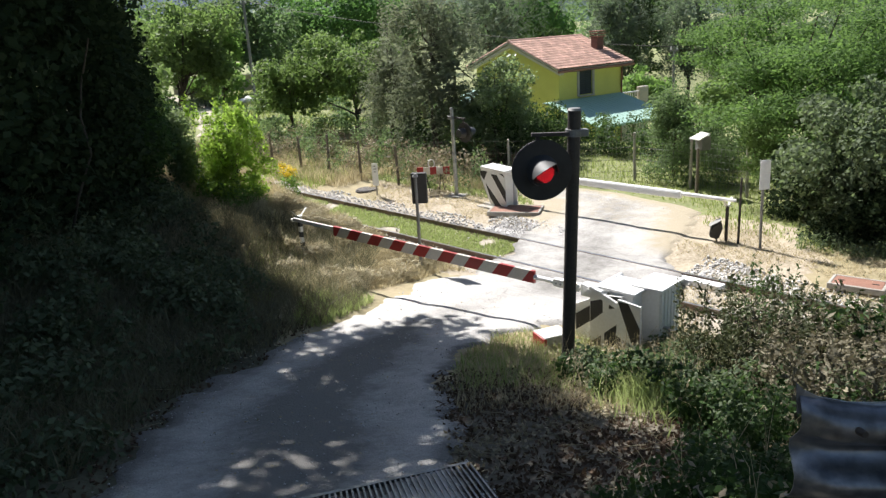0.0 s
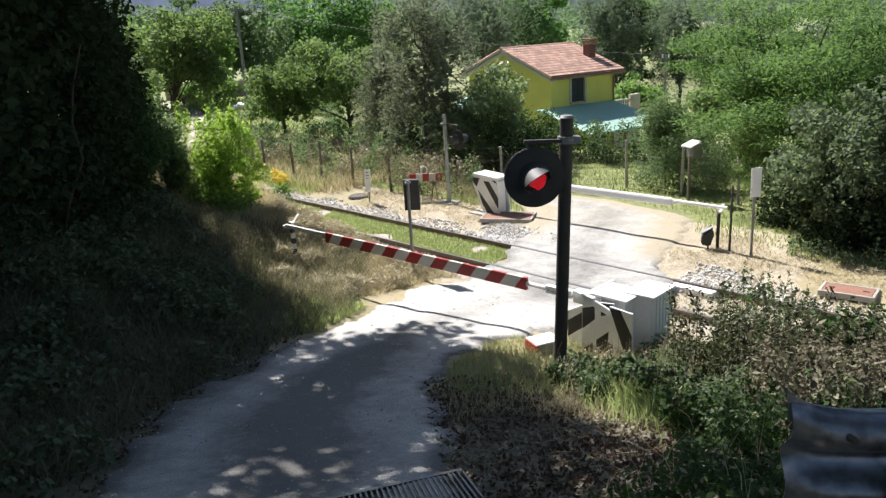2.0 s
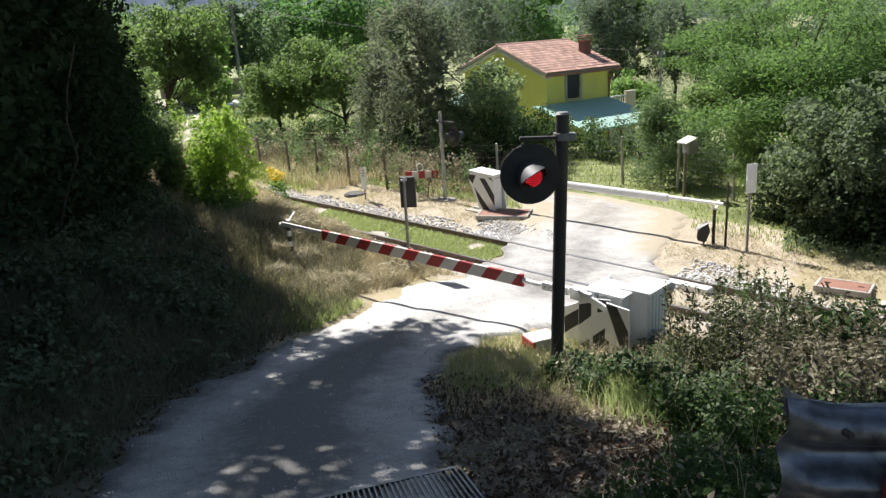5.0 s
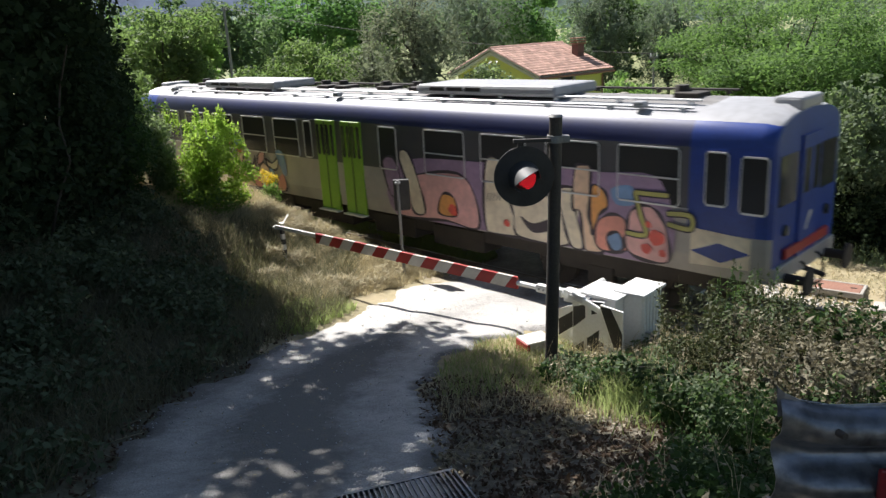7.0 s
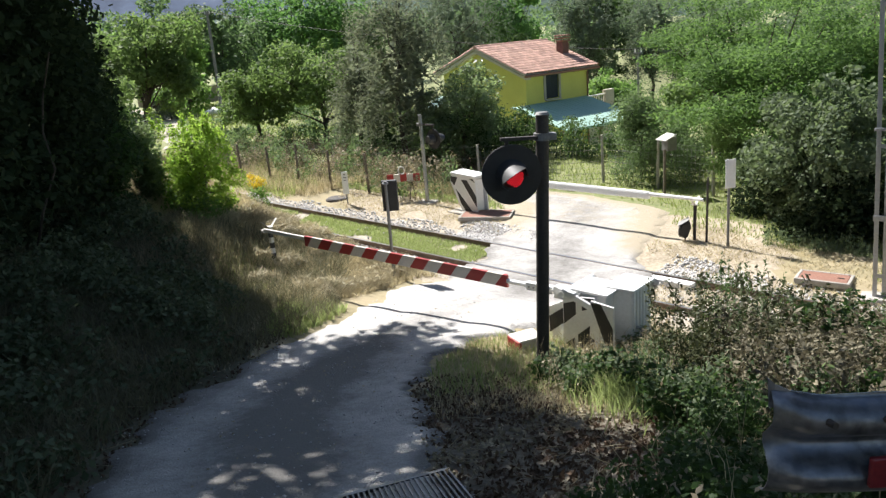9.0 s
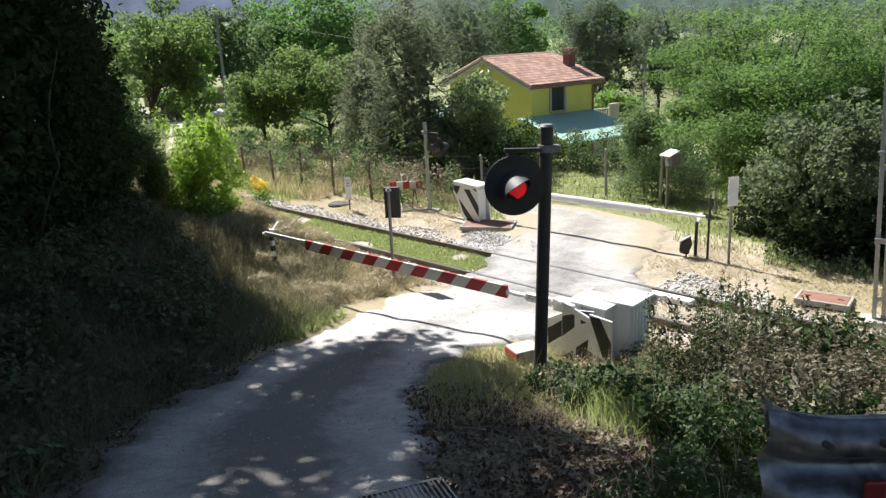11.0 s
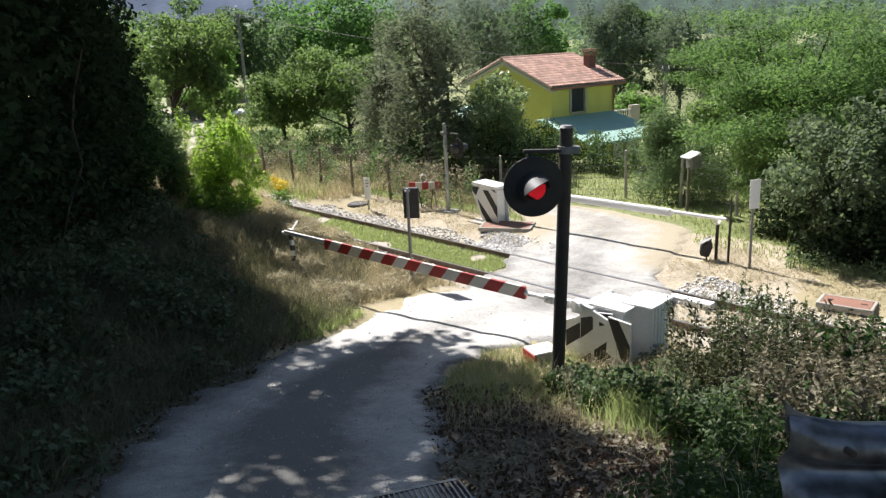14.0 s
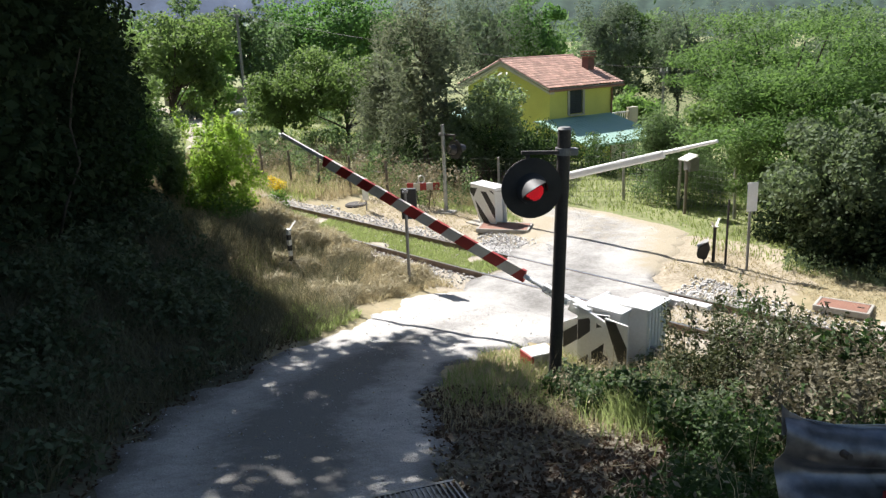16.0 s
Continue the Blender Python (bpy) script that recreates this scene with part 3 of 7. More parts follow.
def near_barrier():
    z = height_at(*at_track(-6.05, 9.4)[:2])
    s = thing("barrier_machine", facing(-6.6, 9.22, z, 2.4), "white barrier machine with black diagonal stripes beside the lane", "level crossing barrier")
    # two housings, the rear one ribbed and taller
    bm = bmesh.new()
    box(bm, (0.45, 0.27, 0.5), (0.5, 0.5, 1.0), bevel=0.015)
    part("housing", bm, CLEANWHITE, s)
    bm = bmesh.new()
    box(bm, (0.46, 0.25, 1.03), (0.62, 0.62, 0.045), (0, 1.5, 0), bevel=0.012)
    part("lid", bm, CLEANWHITE, s, "white overhanging lid")
    bm = bmesh.new()
    box(bm, (0.80, 0.58, 0.60), (0.40, 0.6, 0.86), bevel=0.015)
    rear_box = part("rear_housing", bm, CLEANWHITE, s, "taller ribbed white housing")
    for k in range(6):
        bm = bmesh.new()
        box(bm, (1.006, 0.33 + 0.1 * k, 0.6), (0.022, 0.045, 0.8), bevel=0.006)
        part("rib", bm, CLEANWHITE, rear_box)
    bm = bmesh.new()
    box(bm, (0.80, 0.58, 1.055), (0.52, 0.7, 0.05), bevel=0.012)
    part("lid", bm, CLEANWHITE, s, "white overhanging lid")
    for x, y in ((0.66, 0.34), (0.94, 0.34), (0.66, 0.82), (0.94, 0.82)):
        bm = bmesh.new()
        box(bm, (x, y, 0.1), (0.05, 0.05, 0.18))
        part("leg", bm, GREYPAINT, s)
    bm = bmesh.new()
    tube(bm, (1.0, 0.42, 0.42), (1.1, 0.42, 0.42), 0.028, None, 10)
    tube(bm, (1.09, 0.42, 0.42), (1.09, 0.42, 0.3), 0.018, None, 8)
    part("hand_crank", bm, STEEL, s)
    bm = bmesh.new()
    slab(bm, [(-0.36, 0.06, 0.06), (-0.01, 0.06, 0.06), (-0.01, 0.06, 0.80), (-0.36, 0.06, 0.62)], (0, 0.03, 0))
    bmesh.ops.recalc_face_normals(bm, faces=bm.faces)
    rear = part("rear_board", bm, CLEANWHITE, s)
    bm = bmesh.new()
    slab(bm, [(-0.35, 0.056, 0.18), (-0.02, 0.056, 0.44), (-0.02, 0.056, 0.70), (-0.35, 0.056, 0.46)], (0, 0.003, 0))
    bmesh.ops.recalc_face_normals(bm, faces=bm.faces)
    part("black_stripe", bm, BLACK, rear)
    # striped boards on the face towards the lane's upper end
    bm = bmesh.new()
    slab(bm, [(0.02, -0.10, 0.05), (0.58, -0.10, 0.05), (0.58, -0.10, 0.98), (0.02, -0.10, 0.92)], (0, 0.03, 0))
    board = part("striped_board", bm, CLEANWHITE, s)
    for pts in ([(0.03, 0.46), (0.25, 0.66), (0.25, 0.88), (0.03, 0.80)], [(0.28, 0.05), (0.57, 0.05), (0.57, 0.50), (0.52, 0.54), (0.28, 0.33)], [(0.03, 0.05), (0.22, 0.05), (0.22, 0.27), (0.03, 0.12)],
                [(0.36, 0.95), (0.56, 0.97), (0.57, 0.82), (0.36, 0.74)]):
        bm = bmesh.new()
        slab(bm, [(x, -0.104, q) for x, q in pts], (0, 0.003, 0))
        part("black_stripe", bm, BLACK, board)
    bm = bmesh.new()
    slab(bm, [(0.56, -0.22, 0.40), (0.96, -0.22, 0.24), (0.96, -0.22, 0.94), (0.58, -0.22, 0.98)], (0, 0.035, 0))
    wing = part("counterweight_arm", bm, CLEANWHITE, s)
    bm = bmesh.new()
    slab(bm, [(0.585, -0.224, 0.95), (0.76, -0.224, 0.955), (0.955, -0.224, 0.60), (0.955, -0.224, 0.27), (0.82, -0.224, 0.34)], (0, 0.003, 0))
    part("black_stripe", bm, BLACK, wing)
    bm = bmesh.new()
    box(bm, (0.36, -0.16, 0.92), (0.66, 0.05, 0.1), (0, 20, 0), bevel=0.01)
    box(bm, (0.12, -0.14, 0.99), (0.3, 0.09, 0.12), (0, 8, 0), bevel=0.012)
    tube(bm, (0.05, -0.2, 0.98), (0.05, 0.75, 0.98), 0.05, None, 14)
    part("pivot_arm", bm, CLEANWHITE, s, "white pivot bracket with bolts")
    bm = bmesh.new()
    box(bm, (0.45, 0.35, -0.12), (1.5, 1.2, 0.3), bevel=0.03)
    part("plinth", bm, CONCRETE, s)
    boom = new("boom")
    boom.parent = s
    boom.matrix_basis = pose(0.05, -0.02, 0.95)
    bm = bmesh.new()
    tube(bm, (0.25, 0, 0.0), (-1.15, 0, 0.0), 0.045, 0.04, 12)
    box(bm, (-0.5, 0, 0.0), (0.5, 0.1, 0.13), bevel=0.01)
    box(bm, (-0.05, 0, 0.0), (0.3, 0.16, 0.2), bevel=0.015)
    part("boom_root", bm, CLEANWHITE, boom)
    for k in range(5):
        bm = bmesh.new()
        tube(bm, (-0.32 - 0.09 * k, -0.07, 0.0), (-0.32 - 0.09 * k, 0.07, 0.0), 0.016, None, 8)
        part("bolt", bm, STEEL, boom)
    bar = new("striped_bar")
    bar.parent = boom
    bar.location = (0, 0, 0)
    stripes(5.28, 0.21, 0.055, -1.15, 16, 0.085, bar, (RED, CREAM), ("red_band", "cream_band"))
    bm = bmesh.new()
    box(bm, (-7.15, 0, 0.05), (1.46, 0.045, 0.085), bevel=0.01)
    tube(bm, (-7.88, 0, 0.03), (-7.96, 0, 0.03), 0.045, 0.03, 12)
    part("boom_tip", bm, WHITE, boom, "thin white end tube")
    return s, boom


def rest_post(u, n, striped, label):
    z = height_at(*at_track(u, n)[:2])
    s = thing("boom_rest", facing(u, n, z, 2.4), label, "boom rest")
    if striped:
        for i in range(7):
            bm = bmesh.new()
            box(bm, (0, 0, 0.06 + 0.125 * i), (0.08, 0.08, 0.124), bevel=0.004)
            part("black_band" if i % 2 else "white_band", bm, BLACK if i % 2 else WHITE, s)
    else:
        bm = bmesh.new()
        box(bm, (0, 0, 0.44), (0.06, 0.06, 0.88), bevel=0.004)
        part("post", bm, DARKPOLE, s)
    bm = bmesh.new()
    box(bm, (0, 0, 0.87), (0.16, 0.08, 0.02), bevel=0.004)
    for q in (-1, 1):
        slab(bm, [(-0.03, 0.04 * q, 0.87), (0.03, 0.04 * q, 0.87), (0.03, 0.2 * q, 1.02), (-0.03, 0.2 * q, 1.02)], (0, 0.012 * q, 0.012))
    part("fork", bm, WHITE, s, "white forked cradle")
    return s


def far_barrier():
    s = thing("barrier_machine", facing(-14.55, 16.32, 0, 180), "white barrier machine with black diagonal stripes beyond the rails", "level crossing barrier")
    bm = bmesh.new()
    box(bm, (0.22, 0.08, 0.5), (0.46, 0.36, 1.0), bevel=0.02)
    part("housing", bm, CLEANWHITE, s)
    bm = bmesh.new()
    box(bm, (0.38, 0.07, 1.13), (0.98, 0.56, 0.09), (0, -4, 0), bevel=0.02)
    part("lid", bm, CLEANWHITE, s, "white overhanging lid")
    for side, y in ((1, 0.30), (-1, -0.14)):
        bm = bmesh.new()
        slab(bm, [(-0.08, y, 1.1), (0.86, y, 1.12), (0.90, y, 0.92), (0.48, y, 0.02), (-0.12, y, 0.02)], (0, 0.03 * side, 0))
        bmesh.ops.recalc_face_normals(bm, faces=bm.faces)
        wing = part("striped_board", bm, CLEANWHITE, s)
        yy = y + 0.033 * side
        for pts in ([(0.87, 1.07), (0.88, 0.94), (0.74, 0.80), (0.60, 1.07)], [(0.69, 0.72), (0.52, 0.30), (0.32, 0.04), (0.04, 0.04)], [(0.46, 1.0), (0.24, 1.0), (-0.1, 0.55), (-0.1, 0.22)], [(0.14, 1.05), (0.0, 1.05), (-0.07, 0.95)]):
            bm = bmesh.new()
            slab(bm, [(x, yy, q) for x, q in pts], (0, 0.003 * side, 0))
            bmesh.ops.recalc_face_normals(bm, faces=bm.faces)
            part("black_stripe", bm, BLACK, wing)
    bm = bmesh.new()
    box(bm, (0.4, 0.05, -0.1), (1.2, 0.8, 0.24), bevel=0.03)
    part("plinth", bm, CONCRETE, s)
    boom = new("boom")
    boom.parent = s
    boom.matrix_basis = pose(0.05, -0.24, 0.98)
    bm = bmesh.new()
    tube(bm, (0.35, 0, 0), (-1.3, 0, 0), 0.045, 0.04, 12)
    box(bm, (-0.2, 0, 0), (0.7, 0.12, 0.18), bevel=0.015)
    part("boom_root", bm, CLEANWHITE, boom)
    bm = bmesh.new()
    box(bm, (-3.32, 0, 0), (4.1, 0.13, 0.2), bevel=0.055)
    part("boom_board", bm, CLEANWHITE, boom, "plain white back of the boom")
    bm = bmesh.new()
    tube(bm, (-5.37, 0, 0.03), (-6.75, 0, 0.03), 0.052, 0.04, 12)
    part("boom_tip", bm, CLEANWHITE, boom)
    for k in range(6):
        bm = bmesh.new()
        box(bm, (-1.7 - 0.65 * k, -0.066, 0), (0.03, 0.012, 0.1))
        part("stiffener", bm, STEEL, boom)
    return s, boom


def sign_on_post(name, u, n, tall, plate, mat, label, heading=0, post_r=0.03, bars=0, tilt=0.0):
    z = height_at(*at_track(u, n)[:2])
    s = thing(name, facing(u, n, z, heading) @ pose(0, 0, 0, 0, tilt, 0), label, "sign")
    bm = bmesh.new()
    tube(bm, (0, 0.02, -0.15), (0, 0.02, tall - 0.05), post_r, None, 12)
    part("post", bm, GREYPAINT, s)
    bm = bmesh.new()
    box(bm, (0, -0.02 - post_r, tall - plate[1] / 2), (plate[0], 0.02, plate[1]), bevel=0.006)
    board = part("plate", bm, mat, s)
    for i in range(bars):
        bm = bmesh.new()
        box(bm, (0.01 * (i % 2), -0.034 - post_r, tall - 0.1 - i * 0.095), (plate[0] * (0.35 + 0.15 * (i % 2)), 0.004, 0.03))
        part("lettering_bar", bm, GREYPAINT, board)
    for q in (0.2, 0.8):
        bm = bmesh.new()
        box(bm, (0, 0.0, tall - plate[1] * q), (plate[0] * 0.7, 0.03, 0.035), bevel=0.004)
        part("bracket", bm, STEEL, s)
    return s


def hatch(u, n, heading, size, label):
    s = thing("inspection_hatch", facing(u, n, height_at(*at_track(u, n)[:2]) + 0.005, heading), label, "hatch cover")
    w, l = size
    bm = bmesh.new()
    for c, q in (((0, l / 2 - 0.03, 0.03), (w, 0.06, 0.12)), ((0, -l / 2 + 0.03, 0.03), (w, 0.06, 0.12)), ((w / 2 - 0.03, 0, 0.03), (0.06, l - 0.12, 0.12)), ((-w / 2 + 0.03, 0, 0.03), (0.06, l - 0.12, 0.12))):
        box(bm, c, q, bevel=0.012)
    part("rim", bm, CONCRETE, s, "worn concrete rim")
    bm = bmesh.new()
    box(bm, (0, 0, 0.055), (w - 0.13, l - 0.13, 0.06), bevel=0.006)
    lid = part("lid", bm, RUST, s, "rusty brown lid")
    for q in (-0.3, 0.3):
        bm = bmesh.new()
        box(bm, (q * w, 0, 0.09), (0.12, 0.03, 0.012), bevel=0.004)
        part("lifting_slot", bm, DARKPOLE, lid)
    return s


def crossing():
    disc_signal(-5.91, 7.68, 0.68, 3.54, 50, True, "lit red crossing signal with round black backboard on a dark pole", lean=2.0)
    disc_signal(-16.95, 16.45, 0, 2.75, 176, False, "unlit crossing signal turned sideways on a grey pole", disc_r=0.31, lean=0.8, pole_r=0.06, paint=STEEL)
    rest_post(-14.62, 9.15, True, "black and white striped boom rest post in dry grass")
    rest_post(-8.05, 16.55, False, "dark boom rest post with white cradle")
    # thin pole with a dark equipment box
    u, n = -12.35, 10.75
    s = thing("equipment_pole", facing(u, n, height_at(*at_track(u, n)[:2]), 40), "thin grey pole with a dark equipment box near the rails", "pole")
    bm = bmesh.new()
    tube(bm, (0, 0, -0.2), (0, 0, 2.2), 0.035, None, 12)
    part("pole", bm, GREYPAINT, s)
    bm = bmesh.new()
    box(bm, (0.06, 0.12, 1.86), (0.34, 0.13, 0.68), bevel=0.012)
    part("box", bm, BLACK, s)
    bm = bmesh.new()
    box(bm, (0, 0.03, 2.15), (0.12, 0.16, 0.04), bevel=0.006)
    part("upper_bracket", bm, STEEL, s)
    # trestle with a striped bar
    u, n = -17.82, 16.3
    s = thing("striped_trestle", facing(u, n, height_at(*at_track(u, n)[:2]), 40), "red and white striped bar on dark trestle legs", "trestle")
    bar = new("bar")
    bar.parent = s
    bar.location = (0, 0, 0.73)
    for i in range(5):
        bm = bmesh.new()
        box(bm, (-0.42 + 0.21 * i, 0, 0), (0.209, 0.06, 0.24), bevel=0.004)
        part("white_band" if i % 2 else "red_band", bm, CREAM if i % 2 else RED, bar)
    for q in (-0.25, 0.25):
        for k in (-1, 1):
            bm = bmesh.new()
            tube(bm, (q, 0, 0.68), (q + 0.08 * k, 0.22 * k, -0.05), 0.018, None, 8)
            part("leg", bm, DARKPOLE, s)
    bm = bmesh.new()
    for k in range(24):
        a, b = 2 * math.pi * k / 24, 2 * math.pi * (k + 1) / 24
        tube(bm, (-0.05 + 0.1 * math.cos(a), 0, 0.96 + 0.13 * math.sin(a)), (-0.05 + 0.1 * math.cos(b), 0, 0.96 + 0.13 * math.sin(b)), 0.022, None, 6)
    part("ring", bm, WHITE, s, "white ring on top")
    sign_on_post("blank_sign", -7.2, 16.5, 2.05, (0.24, 0.66), CLEANWHITE, "blank white upright sign on a thin grey post", heading=52, tilt=-0.8)
    sign_on_post("track_marker", -19.55, 13.0 + 2.3, 1.1, (0.2, 0.75), CLEANWHITE, "small white marker plate with dark lettering bars beside the rails", heading=40, post_r=0.025, bars=3)
    hatch(-14.1, 16.0, 30, (1.5, 0.9), "rusty inspection hatch in a concrete rim")
    hatch(-4.72, 15.32, 8, (1.0, 0.62), "brown inspection hatch in a concrete rim on dry grass")
    s = thing("concrete_slab", facing(-7.2, 13.8, -0.2, 0), "short pale concrete slab lying along the rail", "slab")
    bm = bmesh.new()
    box(bm, (0, 0, 0.09), (0.95, 0.24, 0.18), bevel=0.012)
    part("slab", bm, CLEANWHITE, s)
    s = thing("manhole", facing(-20.45, 15.6, height_at(*at_track(-20.45, 15.6)[:2]) - 0.07, 0), "round dark manhole cover standing proud of the dry ground", "manhole")
    bm = bmesh.new()
    tube(bm, (0, 0, -0.1), (0, 0, 0.07), 0.42, 0.40, 28)
    part("ring", bm, DARKPOLE, s)
    bm = bmesh.new()
    tube(bm, (0, 0, 0.06), (0, 0, 0.1), 0.37, 0.35, 28)
    part("cover", bm, DARKPOLE, s, "dark iron cover")
    # iron stakes and the warning lamp by the far rest post
    for u, n, tall, lab in ((-7.75, 16.55, 1.55, "thin rusty iron stake"),):
        s = thing("iron_stake", facing(u, n, 0, 0), lab, "stake")
        bm = bmesh.new()
        tube(bm, (0, 0, -0.1), (0, 0, tall), 0.03, 0.025, 8)
        part("rod", bm, DARKPOLE, s)
    s = thing("warning_lantern", facing(-8.2, 16.35, 0.02, 40), "dark tilted warning lantern lying by the post", "lantern")
    bm = bmesh.new()
    slab(bm, [(-0.16, -0.06, 0.12), (0.05, -0.06, 0.06), (0.14, -0.06, 0.34), (0.08, -0.06, 0.5), (-0.14, -0.06, 0.36)], (0.03, 0.2, 0.02))
    bmesh.ops.recalc_face_normals(bm, faces=bm.faces)
    bmesh.ops.bevel(bm, geom=list(bm.edges), offset=0.025, segments=2, affect="EDGES")
    part("body", bm, BLACK, s)
    bm = bmesh.new()
    slab(bm, [(-0.17, -0.08, 0.385), (0.085, -0.08, 0.525), (0.12, 0.15, 0.54), (-0.13, 0.15, 0.4)], (0, 0, 0.012))
    bmesh.ops.recalc_face_normals(bm, faces=bm.faces)
    part("shade", bm, GREYPAINT, s)
    bm = bmesh.new()
    tube(bm, (0.02, 0.02, -0.05), (0.0, 0, 0.3), 0.02, None, 8)
    part("stem", bm, DARKPOLE, s)
    # kerb stone by the boom
    u, n = -6.8, 8.43
    s = thing("kerb_block", facing(u, n, height_at(*at_track(u, n)[:2]), 68), "concrete block with white top and red end", "block")
    bm = bmesh.new()
    box(bm, (0.03, 0, 0.08), (0.40, 0.36, 0.26), bevel=0.015)
    part("block", bm, CONCRETE, s)
    bm = bmesh.new()
    box(bm, (-0.19, 0, 0.08), (0.05, 0.366, 0.262), bevel=0.01)
    part("end_face", bm, RED, s, "faded red end")
    bm = bmesh.new()
    box(bm, (0.015, 0, 0.219), (0.43, 0.362, 0.02), bevel=0.006)
    part("cap", bm, WHITE, s, "white painted top")


def twin_pole():
    u, n = -3.63, 14.95
    s = thing("utility_pole", facing(u, n, height_at(*at_track(u, n)[:2]), 15) @ pose(0, 0, 0, 0, -2.9, 0), "tall pale steel utility pole of two channels", "pole")
    for q in (-0.075, 0.075):
        bm = bmesh.new()
        box(bm, (q, 0, 4.2), (0.075, 0.13, 8.8), bevel=0.006)
        part("channel", bm, STEEL, s)
    for k in range(4):
        bm = bmesh.new()
        box(bm, (0, -0.07, 0.5 + 2.4 * k), (0.2, 0.012, 0.07))
        part("batten", bm, STEEL, s)
    bm = bmesh.new()
    box(bm, (0, 0, -0.05), (0.6, 0.5, 0.3), bevel=0.03)
    part("footing", bm, CONCRETE, s)
    bm = bmesh.new()
    box(bm, (0.02, -0.1, 3.2), (0.34, 0.05, 0.05), bevel=0.006)
    part("clamp", bm, STEEL, s)
    bm = bmesh.new()
    box(bm, (0.02, -0.1, 1.6), (0.3, 0.05, 0.1), bevel=0.006)
    part("clamp", bm, STEEL, s)


def guard_rail():
    """End of a corrugated road barrier close to the camera."""
    yaw = -3
    s = thing("guard_rail", pose(1.015, 1.98, 4.105, 0, 0, yaw), "dented galvanised guard rail end with red reflector", "guard rail")
    prof = [(0.0, 0.160), (-0.03, 0.155), (-0.062, 0.125), (-0.075, 0.095), (-0.07, 0.066), (-0.03, 0.035), (0.004, 0.012), (0.008, -0.012), (-0.03, -0.04),
            (-0.07, -0.070), (-0.075, -0.10), (-0.06, -0.128), (-0.03, -0.155), (0.0, -0.16)]
    xs = np.linspace(0, 2.6, 27)
    vs, fs = [], []
    for layer in (0.0, 0.005):
        for x in xs:
            flare = 0.05 * math.exp(-x / 0.06)
            for a, b in prof:
                vs.append((x + 0.005 * math.exp(-x / 0.1) * math.sin(b * 11), a * (1 - 0.25 * math.exp(-x / 0.12)) + flare + layer + 0.004 * math.sin(7 * x + b * 30), b * (1 + 0.12 * math.exp(-x / 0.05)) - 0.01 * x))
    k, m = len(prof), len(xs)
    for layer in (0, 1):
        o = layer * k * m
        for i in range(m - 1):
            for j in range(k - 1):
                q = (o + i * k + j, o + (i + 1) * k + j, o + (i + 1) * k + j + 1, o + i * k + j + 1)
                fs.append(q if layer == 0 else q[::-1])
    for i in range(m - 1):
        for j in (0, k - 1):
            fs.append((i * k + j, (i + 1) * k + j, k * m + (i + 1) * k + j, k * m + i * k + j))
    for j in range(k - 1):
        fs.append((j, j + 1, k * m + j + 1, k * m + j))
    sheet("beam", vs, fs, SHADED_STEEL, s, smooth=True)
    bm = bmesh.new()
    slab(bm, [(0.0, 0.02, 0.12), (-0.005, 0.03, 0.215), (0.02, 0.03, 0.19), (0.06, 0.02, 0.172), (0.14, 0.01, 0.158), (0.1, 0.01, 0.14)], (0, 0.005, 0))
    part("torn_lip", bm, SHADED_STEEL, s)
    bm = bmesh.new()
    box(bm, (0.285, -0.085, -0.055), (0.06, 0.02, 0.10), bevel=0.006)
    part("reflector", bm, material("dull_red_reflector", (0.24, 0.02, 0.025), 0.35, second=(0.15, 0.015, 0.02), grain=60, patch=8, bump=0.05), s, "faded red reflector")
    for x in (0.14, 0.3):
        bm = bmesh.new()
        tube(bm, (x, -0.06, 0.105), (x + 0.006, -0.088, 0.108), 0.012, 0.010, 10)
        part("bolt", bm, DARKPOLE, s)
    for x in (0.55, 2.2):
        bm = bmesh.new()
        box(bm, (x, 0.07, -0.25), (0.1, 0.1, 1.0), bevel=0.006)
        part("post", bm, STEEL, s)


def drain_grate():
    """A grating of bars across the lane."""
    a, b, c = Vector((-1.88, 5.03, 0)), Vector((0.12, 6.03, 0)), Vector((0.32, 5.02, 0))
    for q in (a, b, c):
        q.z = height_at(q.x, q.y) + 0.045
    along, across = (b - a), (c - b)
    s = thing("drain_grate", Matrix.Translation(a), "steel drain grating with parallel bars across the lane", "drain grate")
    count = 46
    for i in range(count + 1):
        bm = bmesh.new()
        p0 = along * (i / count)
        d = across
        w = along.normalized() * 0.009
        up = Vector((0, 0, 0.04))
        v0 = p0 - w - up
        slab(bm, [v0, v0 + 2 * w, v0 + 2 * w + d, v0 + d], up)
        bmesh.ops.recalc_face_normals(bm, faces=bm.faces)
        part("bar", bm, SHADED_STEEL, s)
    for o, d in ((Vector((0, 0, 0)), along), (across, along)):
        bm = bmesh.new()
        w = across.normalized() * 0.03
        up = Vector((0, 0, 0.055))
        slab(bm, [o - w - up, o - w + d - up, o + w + d - up, o + w - up], up * 1.04)
        bmesh.ops.recalc_face_normals(bm, faces=bm.faces)
        part("frame_bar", bm, SHADED_STEEL, s)
    bm = bmesh.new()
    slab(bm, [Vector((0, 0, -0.035)), along - Vector((0, 0, 0.035)), along + across - Vector((0, 0, 0.035)), across - Vector((0, 0, 0.035))], (0, 0, 0.006))
    bmesh.ops.recalc_face_normals(bm, faces=bm.faces)
    part("channel_floor", bm, BLACK, s, "dark channel under the bars")


NEAR_MACHINE, NEAR_BOOM = near_barrier()
FAR_MACHINE, FAR_BOOM = far_barrier()
crossing()
twin_pole()
guard_rail()
drain_grate()


